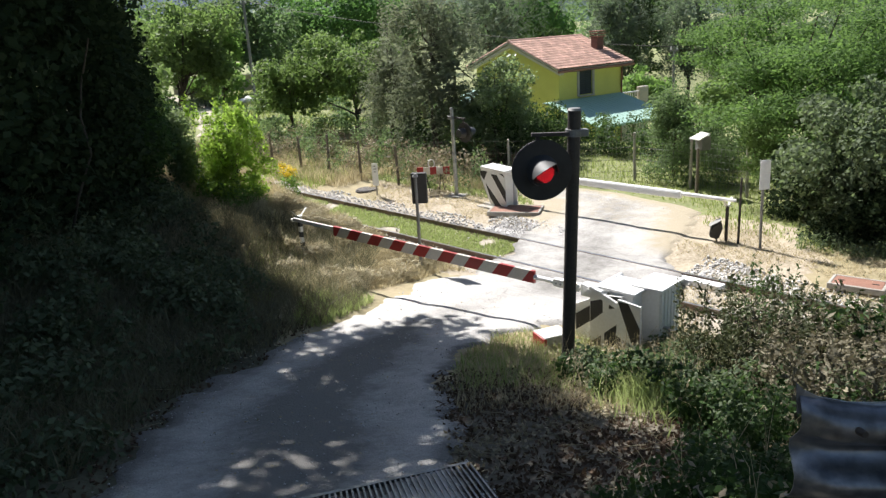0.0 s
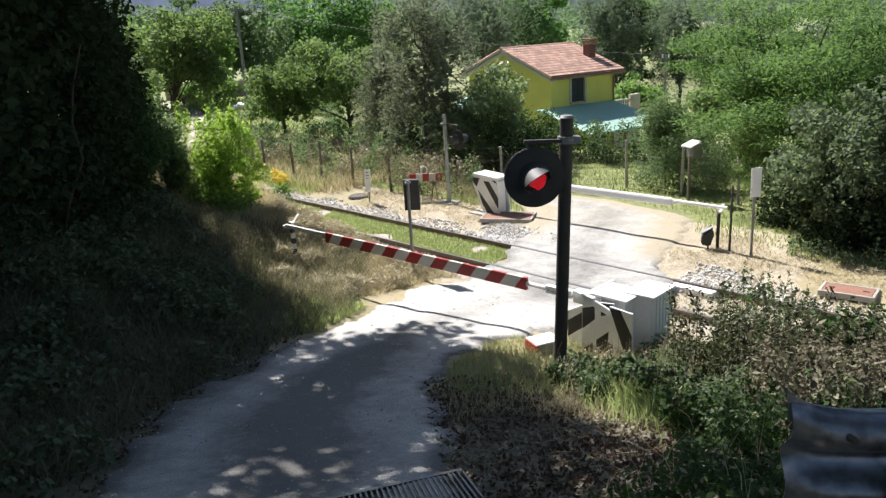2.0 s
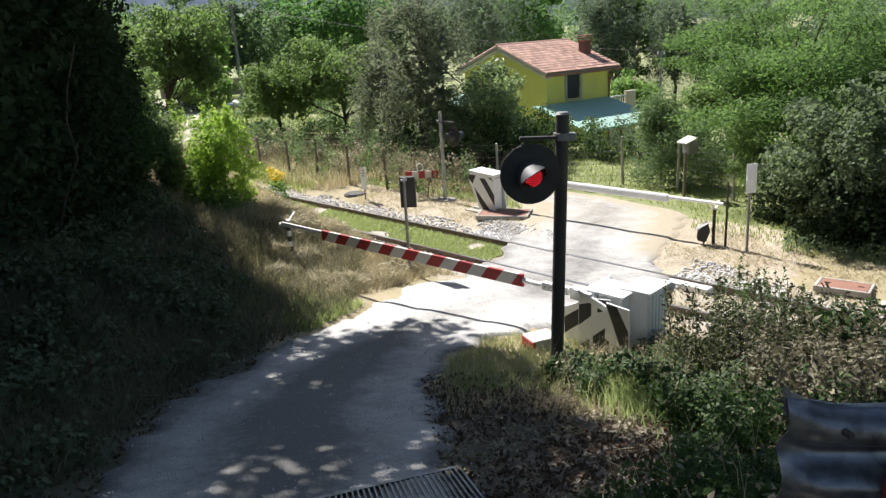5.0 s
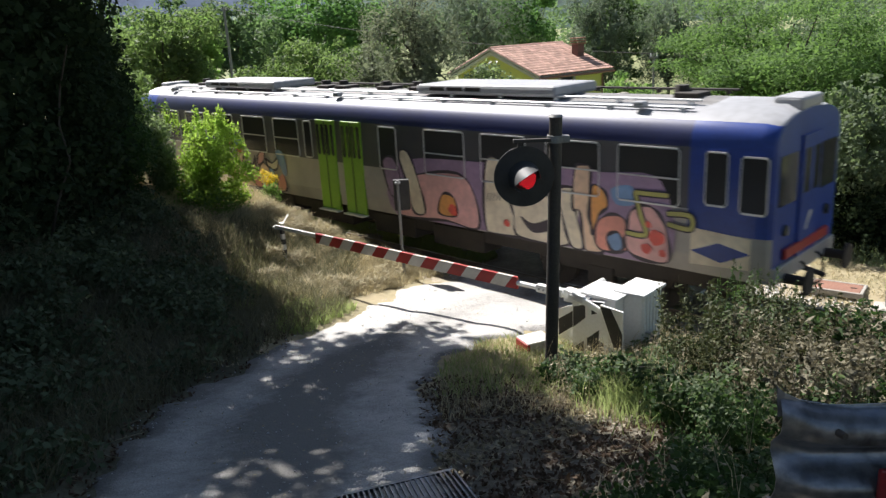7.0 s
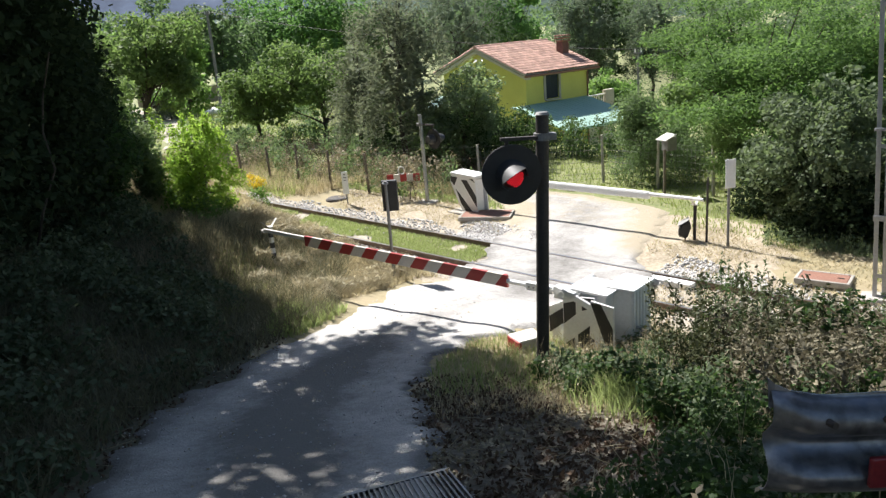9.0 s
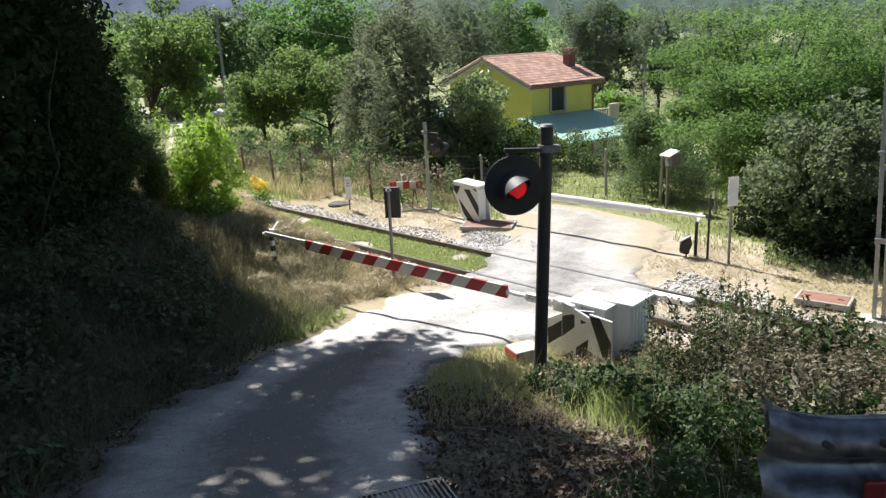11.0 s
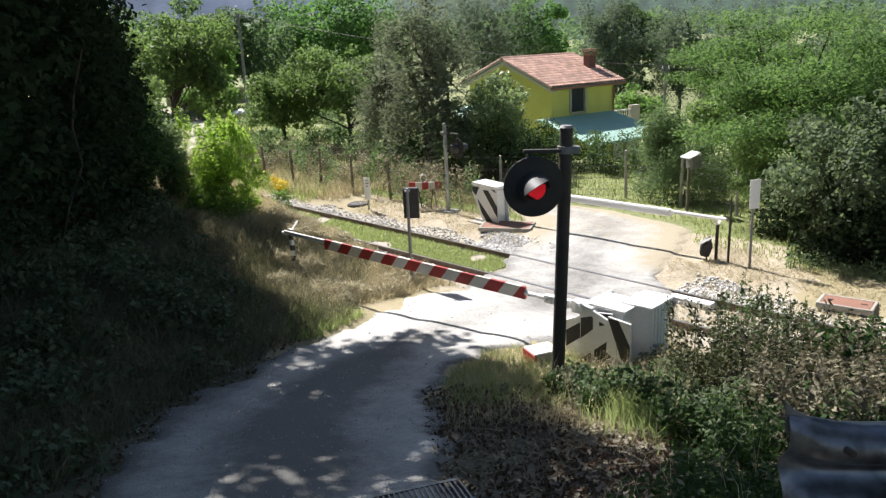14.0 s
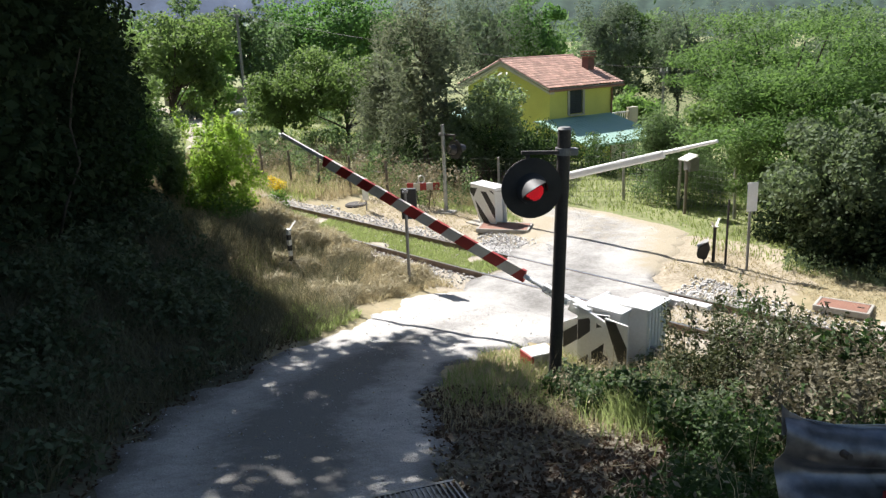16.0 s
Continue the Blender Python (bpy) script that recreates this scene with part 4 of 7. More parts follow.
# ---- the yellow house beyond the rails ----
YELLOW = material("yellow_render", (0.66, 0.64, 0.17), 0.85, second=(0.56, 0.54, 0.14), grain=20, patch=1.2, mix=0.5, bump=0.15)
TILE = piece_shade(material("clay_roof_tile", (0.48, 0.27, 0.20), 0.85, second=(0.36, 0.18, 0.13), third=(0.62, 0.46, 0.37), grain=14, patch=3, mix=0.7, bump=0.2), 0.7, 1.25)
GREENROOF = material("green_sheet_roof", (0.33, 0.50, 0.42), 0.8, second=(0.27, 0.44, 0.36), third=(0.38, 0.54, 0.47), grain=12, patch=1.0, mix=0.5, bump=0.05)
SHUTTER = material("dark_shutter", (0.03, 0.04, 0.05), 0.6, bump=0.05)
TERRACE = material("cream_masonry", (0.62, 0.57, 0.45), 0.9, second=(0.5, 0.45, 0.36), grain=15, patch=2, bump=0.15)


def house():
    # local x along the eaves, local y towards the gable's far end, origin at the front corner
    s = thing("house", pose(6.66, 41.1, -3.2, 0, 0, 33), "small yellow house with clay tile roof and green lean-to", "house")
    wide, deep, eave, rise = 4.7, 7.3, 5.75, 1.28
    t = 0.3
    bm = bmesh.new()
    # eave wall with a window opening from x 1.55 to 2.3
    for c, q in (((0.725, t / 2, eave / 2), (1.45, t, eave)), (((2.4 + wide) / 2, t / 2, eave / 2), (wide - 2.4, t, eave)), ((1.925, t / 2, 2.12), (0.95, t, 4.24)), ((1.925, t / 2, (5.68 + eave) / 2), (0.95, t, eave - 5.68))):
        box(bm, c, q)
    part("front_wall", bm, YELLOW, s)
    bm = bmesh.new()
    slab(bm, [(0, t, 0), (0, deep, 0), (0, deep, eave), (0, deep / 2, eave + rise), (0, t, eave + 0.1)], (t, 0, 0))
    bmesh.ops.recalc_face_normals(bm, faces=bm.faces)
    part("gable_wall", bm, YELLOW, s)
    bm = bmesh.new()
    slab(bm, [(wide - t, t, 0), (wide - t, deep, 0), (wide - t, deep, eave), (wide - t, deep / 2, eave + rise), (wide - t, t, eave + 0.1)], (t, 0, 0))
    box(bm, (wide / 2, deep - t / 2, eave / 2), (wide - 2 * t, t, eave))
    part("back_wall", bm, YELLOW, s)
    win = new("window")
    win.parent = s
    win.location = (1.925, 0.0, 4.96)
    for q in (-1, 1):
        bm = bmesh.new()
        box(bm, (0.235 * q, 0.05, 0), (0.46, 0.05, 1.48), bevel=0.008)
        for k in range(14):
            box(bm, (0.235 * q, 0.02, -0.66 + 0.1 * k), (0.38, 0.02, 0.05), (25, 0, 0))
        part("shutter", bm, SHUTTER, win)
    bm = bmesh.new()
    box(bm, (0, -0.04, -0.79), (1.15, 0.22, 0.07), bevel=0.01)
    part("sill", bm, CONCRETE, win)
    for q in (-1, 1):
        bm = bmesh.new()
        box(bm, (0.56 * q, -0.015, 0), (0.16, 0.06, 1.52), bevel=0.006)
        part("jamb_trim", bm, CONCRETE, win)
    # roof decks, then tiles in rows
    over, slope_len = 0.45, math.hypot(deep / 2, rise)
    pitch = math.degrees(math.atan2(rise, deep / 2))
    for side in (0, 1):
        roof = new("roof_slope")
        roof.parent = s
        roof.matrix_basis = pose(0, 0, eave + 0.02, pitch, 0, 0) if side == 0 else pose(wide, deep, eave + 0.02, pitch, 0, 180)
        bm = bmesh.new()
        box(bm, (wide / 2, (slope_len - over) / 2, 0.05), (wide + 2 * over, slope_len + over, 0.08))
        part("deck", bm, TERRACE, roof)
        rows, cols = 13, 22
        tw, tl = (wide + 2 * over) / cols, (slope_len + over) / rows
        me = None
        for j in range(rows):
            for i in range(cols):
                if me is None:
                    k, vs, fs = 7, [], []
                    for yy, lift in ((-0.02, 0.05), (tl + 0.05, 0.015)):
                        for thick in (0, -0.02):
                            vs += [(tw * 0.52 * math.cos(math.pi * a / (k - 1)), yy, lift + thick + 0.075 * math.sin(math.pi * a / (k - 1))) for a in range(k)]
                    for a in range(k - 1):
                        fs += [(a, a + 1, 2 * k + a + 1, 2 * k + a), (k + a + 1, k + a, 3 * k + a, 3 * k + a + 1), (a + 1, a, k + a, k + a + 1)]
                    if side == 0:
                        ob = sheet("roof_tile", vs, fs, TILE, roof)
                        me = tile_mesh = ob.data
                    else:
                        me = tile_mesh
                        ob = new("roof_tile", me)
                        ob.parent = roof
                else:
                    ob = new("roof_tile", me)
                    ob.parent = roof
                ob.location = (-over + tw * (i + 0.5), -over + tl * j, 0.09)
                ob.rotation_euler = (0, 0, 0.02 * math.sin(i * 7 + j * 3))
    bm = bmesh.new()
    tube(bm, (-over, deep / 2, eave + rise + 0.14), (wide + over, deep / 2, eave + rise + 0.14), 0.11, None, 10)
    part("ridge", bm, TILE, s)
    bm = bmesh.new()
    tube(bm, (-over, -over - 0.03, eave - 0.14), (wide + over, -over - 0.03, eave - 0.14), 0.07, None, 10)
    tube(bm, (wide - 0.08, -0.08, 0.5), (wide - 0.08, -0.08, eave - 0.3), 0.045, None, 8)
    part("gutter", bm, RUST, s, "brown gutter and downpipe")
    bm = bmesh.new()
    slab(bm, [(-0.05, -over, eave - 0.2), (-0.05, deep / 2, eave + rise - 0.02), (-0.05, deep + over, eave - 0.2), (-0.05, deep + over, eave - 0.32), (-0.05, deep / 2, eave + rise - 0.18), (-0.05, -over, eave - 0.32)], (-0.35, 0, 0))
    bmesh.ops.recalc_face_normals(bm, faces=bm.faces)
    part("verge_board", bm, TERRACE, s)
    chim = new("chimney")
    chim.parent = s
    chim.location = (4.4, deep * 0.22, eave + 0.35)
    bm = bmesh.new()
    box(bm, (0, 0, 0.35), (0.5, 0.5, 1.3), bevel=0.015)
    part("stack", bm, material("brown_chimney_brick", (0.20, 0.10, 0.08), 0.9, second=(0.13, 0.07, 0.055), grain=18, patch=4, bump=0.3), chim)
    bm = bmesh.new()
    for z in (1.05, 1.2, 1.34):
        box(bm, (0, 0, z), (0.66, 0.66, 0.07), bevel=0.012)
    part("cowl", bm, RUST, chim)
    # lean-to roofs of green sheet, on the eaves side and on the gable side
    porch = new("lean_to_roof")
    porch.parent = s
    bm = bmesh.new()
    slab(bm, [(-1.05, 0.0, 4.02), (4.6, 0.0, 4.02), (4.6, -3.9, 3.07), (-1.05, -3.9, 3.07)], (0, 0, 0.05))
    bmesh.ops.recalc_face_normals(bm, faces=bm.faces)
    part("sheet", bm, GREENROOF, porch)
    for k in range(20):
        bm = bmesh.new()
        x = -1.03 + 0.294 * k
        slab(bm, [(x, 0, 4.07), (x + 0.05, 0, 4.07), (x + 0.05, -3.9, 3.12), (x, -3.9, 3.12)], (0, 0, 0.012))
        bmesh.ops.recalc_face_normals(bm, faces=bm.faces)
        part("rib", bm, GREENROOF, porch)
    bm = bmesh.new()
    box(bm, (1.78, -3.93, 3.05), (5.75, 0.05, 0.12), bevel=0.01)
    part("edge_strip", bm, GREENROOF, porch)
    for x in (-0.8, 1.8, 4.4):
        bm = bmesh.new()
        box(bm, (x, -3.6, 1.5), (0.14, 0.14, 3.1))
        part("porch_post", bm, WOOD, s)
    bm = bmesh.new()
    slab(bm, [(0.0, 4.6, 4.3), (0.0, 7.8, 4.3), (-1.5, 7.8, 3.8), (-1.5, 4.6, 3.8)], (0, 0, 0.06))
    bmesh.ops.recalc_face_normals(bm, faces=bm.faces)
    part("side_lean_to", bm, GREENROOF, s)
    # terrace on the far side of the downpipe
    bm = bmesh.new()
    box(bm, (wide + 1.5, 2.2, 1.55), (2.6, 3.2, 3.1))
    box(bm, (wide + 2.45, 0.65, 3.6), (0.75, 0.25, 1.1), bevel=0.02)
    box(bm, (wide + 1.2, 0.65, 3.2), (1.8, 0.2, 0.25), bevel=0.02)
    part("terrace", bm, TERRACE, s)
    bm = bmesh.new()
    for k in range(10):
        tube(bm, (wide + 0.3 + 0.19 * k, 0.65, 3.3), (wide + 0.3 + 0.19 * k, 0.65, 3.85), 0.025, None, 8)
    box(bm, (wide + 1.2, 0.65, 3.9), (1.9, 0.12, 0.08), bevel=0.015)
    part("balustrade", bm, WHITE, s)


def fence():
    """Wooden posts with thin wires along the far side of the line."""
    s = thing("fence", Matrix.Identity(4), "old post and wire fence overgrown with climbers", "fence")
    spots = [(-27.2, 16.1), (-25.3, 16.2), (-23.6, 16.3), (-21.8, 16.4), (-19.95, 16.6), (-18.2, 17.6), (-16.6, 18.6), (-15.0, 19.9), (-13.5, 21.2), (-11.5, 21.1), (-9.6, 20.9), (-8.3, 20.5)]
    tops = []
    rr = random.Random(4)
    for i, (u, n) in enumerate(spots):
        p = at_track(u, n)
        p.z = height_at(p.x, p.y)
        h = 1.45 + rr.uniform(-0.1, 0.15)
        lean = Vector((rr.uniform(-0.05, 0.05), rr.uniform(-0.05, 0.05), 0))
        bm = bmesh.new()
        tube(bm, p - Vector((0, 0, 0.1)), p + lean + Vector((0, 0, h)), 0.05, 0.042, 9)
        part("post", bm, CONCRETE if i > 5 else WOOD, s)
        tops.append((p, lean, h))
    for a, b in zip(tops, tops[1:]):
        for q in (0.2, 0.45, 0.7, 0.95):
            bm = bmesh.new()
            tube(bm, a[0] + a[1] * q + Vector((0, 0, a[2] * q)), b[0] + b[1] * q + Vector((0, 0, b[2] * q)), 0.004, None, 4)
            part("wire", bm, DARKPOLE, s)
    for a, b in zip(tops[6:], tops[7:]):
        bm = bmesh.new()
        count = int((b[0] - a[0]).length / 0.13)
        for k in range(count):
            foot = a[0].lerp(b[0], (k + 0.5) / count)
            tube(bm, foot + Vector((0, 0, 0.1)), foot + Vector((0, 0, 1.35)), 0.0035, None, 3)
        for k in range(7):
            up = Vector((0, 0, 0.15 + 0.19 * k))
            tube(bm, a[0] + up, b[0] + up, 0.0035, None, 3)
        part("netting", bm, GREYPAINT, s, "grey wire netting")
    return s


def poles_and_lines():
    tops = []
    for x, y, z0, tall, r, lab in ((-14.1, 61.5, 0, 7.6, 0.14, "tall grey wooden line pole beyond the field"), (14.0, 45.2, -2.5, 5.6, 0.09, "slim dark line pole behind the garden")):
        s = thing("line_pole", pose(x, y, z0), lab, "pole")
        bm = bmesh.new()
        tube(bm, (0, 0, 0), (0, 0, tall), r, r * 0.7, 12)
        part("mast", bm, GREYPAINT, s)
        bm = bmesh.new()
        box(bm, (0, 0, tall - 0.2), (0.5, 0.08, 0.1), bevel=0.01)
        part("crossarm", bm, GREYPAINT, s)
        for q in (-0.18, 0.18):
            bm = bmesh.new()
            tube(bm, (q, 0, tall - 0.15), (q, 0, tall + 0.05), 0.05, 0.03, 8)
            part("insulator", bm, WHITE, s)
        tops.append(Vector((x, y, z0 + tall)))
    ends = [(tops[0], tops[1], 0.6), (tops[0], Vector((-60, 70, 5.0)), 0.8)]
    for a, b, sag in ends:
        vs = [a.lerp(b, k / 24) - Vector((0, 0, sag * 4 * (k / 24) * (1 - k / 24))) for k in range(25)]
        bm = bmesh.new()
        for p, q in zip(vs, vs[1:]):
            tube(bm, p, q, 0.02, None, 5)
        ob = part("overhead_cable", bm, DARKPOLE)
        tagged(ob, "thin dark overhead cable sagging between poles", "cable")
    # bird house on a post in the garden
    p = at_track(-11.0, 20.6)
    s = thing("garden_box", pose(p.x, p.y, 0, 0, 0, 20), "grey wooden box with a white slanting roof on a post", "post box")
    bm = bmesh.new()
    tube(bm, (0, 0, -0.1), (0, 0, 1.35), 0.05, 0.045, 9)
    part("post", bm, WOOD, s)
    bm = bmesh.new()
    box(bm, (0.16, 0, 1.5), (0.32, 0.3, 0.4), bevel=0.012)
    part("box", bm, GREYPAINT, s)
    bm = bmesh.new()
    slab(bm, [(-0.16, -0.22, 1.62), (0.24, -0.22, 1.76), (0.24, 0.22, 1.76), (-0.16, 0.22, 1.62)], (0, 0, 0.03))
    bmesh.ops.recalc_face_normals(bm, faces=bm.faces)
    part("roof", bm, WHITE, s, "white slanting roof board")


def field_wall():
    """Low wall of concrete panels at the far side of the field."""
    s = thing("field_wall", pose(-23.5, 74.0, 0, 0, 0, 6), "low grey concrete panel wall beyond the field", "wall")
    for k in range(9):
        bm = bmesh.new()
        box(bm, (1.95 * k, 0, 0.7), (1.8, 0.08, 1.5), bevel=0.015)
        part("panel", bm, CONCRETE, s)
        bm = bmesh.new()
        box(bm, (1.95 * k - 0.975, 0, 0.8), (0.14, 0.16, 1.75), bevel=0.015)
        part("post", bm, CONCRETE, s)


def stone_heap():
    """Whitish stones lying at the foot of the line pole."""
    rr = random.Random(12)
    s = thing("stone_heap", pose(-14.0, 60.4, height_at(-14.0, 60.4)), "heap of whitish stones at the foot of the pole", "stones")
    for k in range(9):
        bm = bmesh.new()
        bmesh.ops.create_icosphere(bm, subdivisions=2, radius=rr.uniform(0.25, 0.4))
        for v in bm.verts:
            v.co *= rr.uniform(0.82, 1.1)
        bmesh.ops.transform(bm, matrix=pose(-1.0 + 0.26 * k, rr.uniform(-0.3, 0.3), rr.uniform(0.1, 0.35), 0, 0, rr.uniform(0, 180)) @ Matrix.Diagonal((1.2, 1, 0.75, 1)), verts=bm.verts)
        part("stone", bm, CLEANWHITE, s)


house()
stone_heap()
field_wall()
fence()
poles_and_lines()


# ---- the railcar ----
TRAIN_BLUE = material("railcar_blue", (0.02, 0.06, 0.30), 0.4, second=(0.02, 0.045, 0.2), grain=12, patch=1.5, mix=0.5, bump=0.02)
TRAIN_GREY = material("grimy_grey_panel", (0.44, 0.42, 0.395), 0.4, second=(0.22, 0.20, 0.185), third=(0.40, 0.37, 0.34), grain=8, patch=0.9, mix=0.6, bump=0.03)
TRAIN_BAND = material("dark_window_band", (0.065, 0.068, 0.08), 0.4, second=(0.11, 0.105, 0.105), grain=8, patch=1.2, mix=0.6, bump=0.02)
TRAIN_ROOF = material("pale_railcar_roof", (0.42, 0.42, 0.43), 0.5, second=(0.33, 0.33, 0.335), third=(0.24, 0.235, 0.23), grain=6, patch=0.8, mix=0.5, bump=0.03)
TRAIN_NAVY = material("navy_cantrail", (0.02, 0.03, 0.12), 0.5, second=(0.022, 0.027, 0.075), grain=10, patch=1.2, mix=0.5, bump=0.02)
ROOF_MID = material("sooty_roof_middle", (0.20, 0.19, 0.18), 0.7, second=(0.12, 0.115, 0.11), third=(0.28, 0.27, 0.25), grain=5, patch=0.9, mix=0.7, bump=0.05)
TRAIN_DOOR = material("lime_green_door", (0.24, 0.46, 0.03), 0.4, second=(0.18, 0.36, 0.03), grain=10, patch=1.4, mix=0.4, bump=0.02)
UNDER = material("oily_underframe", (0.035, 0.03, 0.026), 0.8, second=(0.06, 0.05, 0.04), grain=14, patch=2, bump=0.2)
ALU = material("aluminium_window_frame", (0.75, 0.75, 0.75), 0.35, 0.4, grain=20, patch=4, mix=0.3, bump=0.0)
GLASS = glass_dark("dark_window_glass")
PAINTS = {k: material("spray_paint_" + k, tuple(min(0.85, 1.45 * q) for q in c), 0.5, grain=7, patch=1.6, mix=0.5, second=tuple(0.75 * q + 0.03 for q in c), third=tuple(0.6 * q + 0.04 for q in c), bump=0.0) for k, c in (
    ("pink", (0.60, 0.33, 0.32)), ("peach", (0.62, 0.42, 0.30)), ("purple", (0.25, 0.17, 0.27)), ("orange", (0.58, 0.27, 0.08)), ("salmon", (0.56, 0.23, 0.18)),
    ("cream", (0.62, 0.52, 0.40)), ("sky", (0.14, 0.24, 0.42)), ("dark", (0.03, 0.02, 0.03)), ("red", (0.55, 0.08, 0.06)), ("olive", (0.36, 0.34, 0.10)))}
LEN = 22.7


def blob_outline(cx, cz, w, h, seed, k=26, wob=0.22):
    rr = random.Random(seed)
    ph = [rr.uniform(0, 6.28) for _ in range(4)]
    out = []
    for i in range(k):
        a = 2 * math.pi * i / k
        q = 1 + wob * (0.5 * math.sin(2 * a + ph[0]) + 0.5 * math.sin(3 * a + ph[1]) + 0.35 * math.sin(5 * a + ph[2]))
        out.append((cx + w * q * math.cos(a), min(max(cz + h * q * math.sin(a), 1.1), 2.66)))
    return out


def flat(name, pts, y, mat, parent):
    bm = bmesh.new()
    f = bm.faces.new([bm.verts.new((a, y, b)) for a, b in pts])
    bmesh.ops.triangulate(bm, faces=[f])
    return part(name, bm, mat, parent)


def ribbon(name, pts, wide, y, mat, parent):
    """A thick brush stroke through the points."""
    p = [Vector(q) for q in pts]
    path = []
    for i in range(len(p) - 1):
        a, b, c, d = p[max(i - 1, 0)], p[i], p[i + 1], p[min(i + 2, len(p) - 1)]
        for k in range(7):
            t = k / 7
            path.append(0.5 * (2 * b + (c - a) * t + (2 * a - 5 * b + 4 * c - d) * t * t + (3 * b - a - 3 * c + d) * t ** 3))
    path.append(p[-1])
    path = [path[0] + (path[0] - path[1]).normalized() * wide * 0.25] + path + [path[-1] + (path[-1] - path[-2]).normalized() * wide * 0.25]
    bm = bmesh.new()
    rows = []
    for i, q in enumerate(path):
        d = (path[min(i + 1, len(path) - 1)] - path[max(i - 1, 0)]).normalized()
        o = Vector((-d.y, d.x)) * wide * (0.5 if 0 < i < len(path) - 1 else 0.32)
        rows.append([bm.verts.new((e.x, y, min(max(e.y, 1.1), 2.72))) for e in (q - o, q + o)])
    for a, b in zip(rows, rows[1:]):
        bm.faces.new((a[0], b[0], b[1], a[1]))
    return part(name, bm, mat, parent)


def sprayed(name, colour, pts, layer, edged, parent):
    """A rounded patch of spray paint on the side towards the lane, with a dark edge where it has one."""
    p = [Vector(q) for q in pts]
    k, loop = len(p), []
    for i in range(k):
        a, b, c, d = p[i - 1], p[i], p[(i + 1) % k], p[(i + 2) % k]
        for j in range(5):
            t = j / 5
            loop.append(0.5 * (2 * b + (c - a) * t + (2 * a - 5 * b + 4 * c - d) * t * t + (3 * b - a - 3 * c + d) * t ** 3))
    y = -1.454 - 0.0005 * layer
    loop = [Vector((q.x, min(max(q.y, 1.06), 2.74))) for q in loop]
    flat(name, [(q.x, q.y) for q in loop], y, PAINTS[colour], parent)
    if edged:
        bm = bmesh.new()
        rows = []
        for i, q in enumerate(loop):
            d = (loop[(i + 1) % len(loop)] - loop[i - 1]).normalized()
            o = Vector((-d.y, d.x)) * (0.026 + 0.012 * math.sin(i * 0.9 + layer))
            rows.append([bm.verts.new((e.x, y - 0.0002, e.y)) for e in (q - o, q + o)])
        for a, b in zip(rows, rows[1:] + rows[:1]):
            bm.faces.new((a[0], b[0], b[1], a[1]))
        part("outline", bm, PAINTS["dark"], parent)


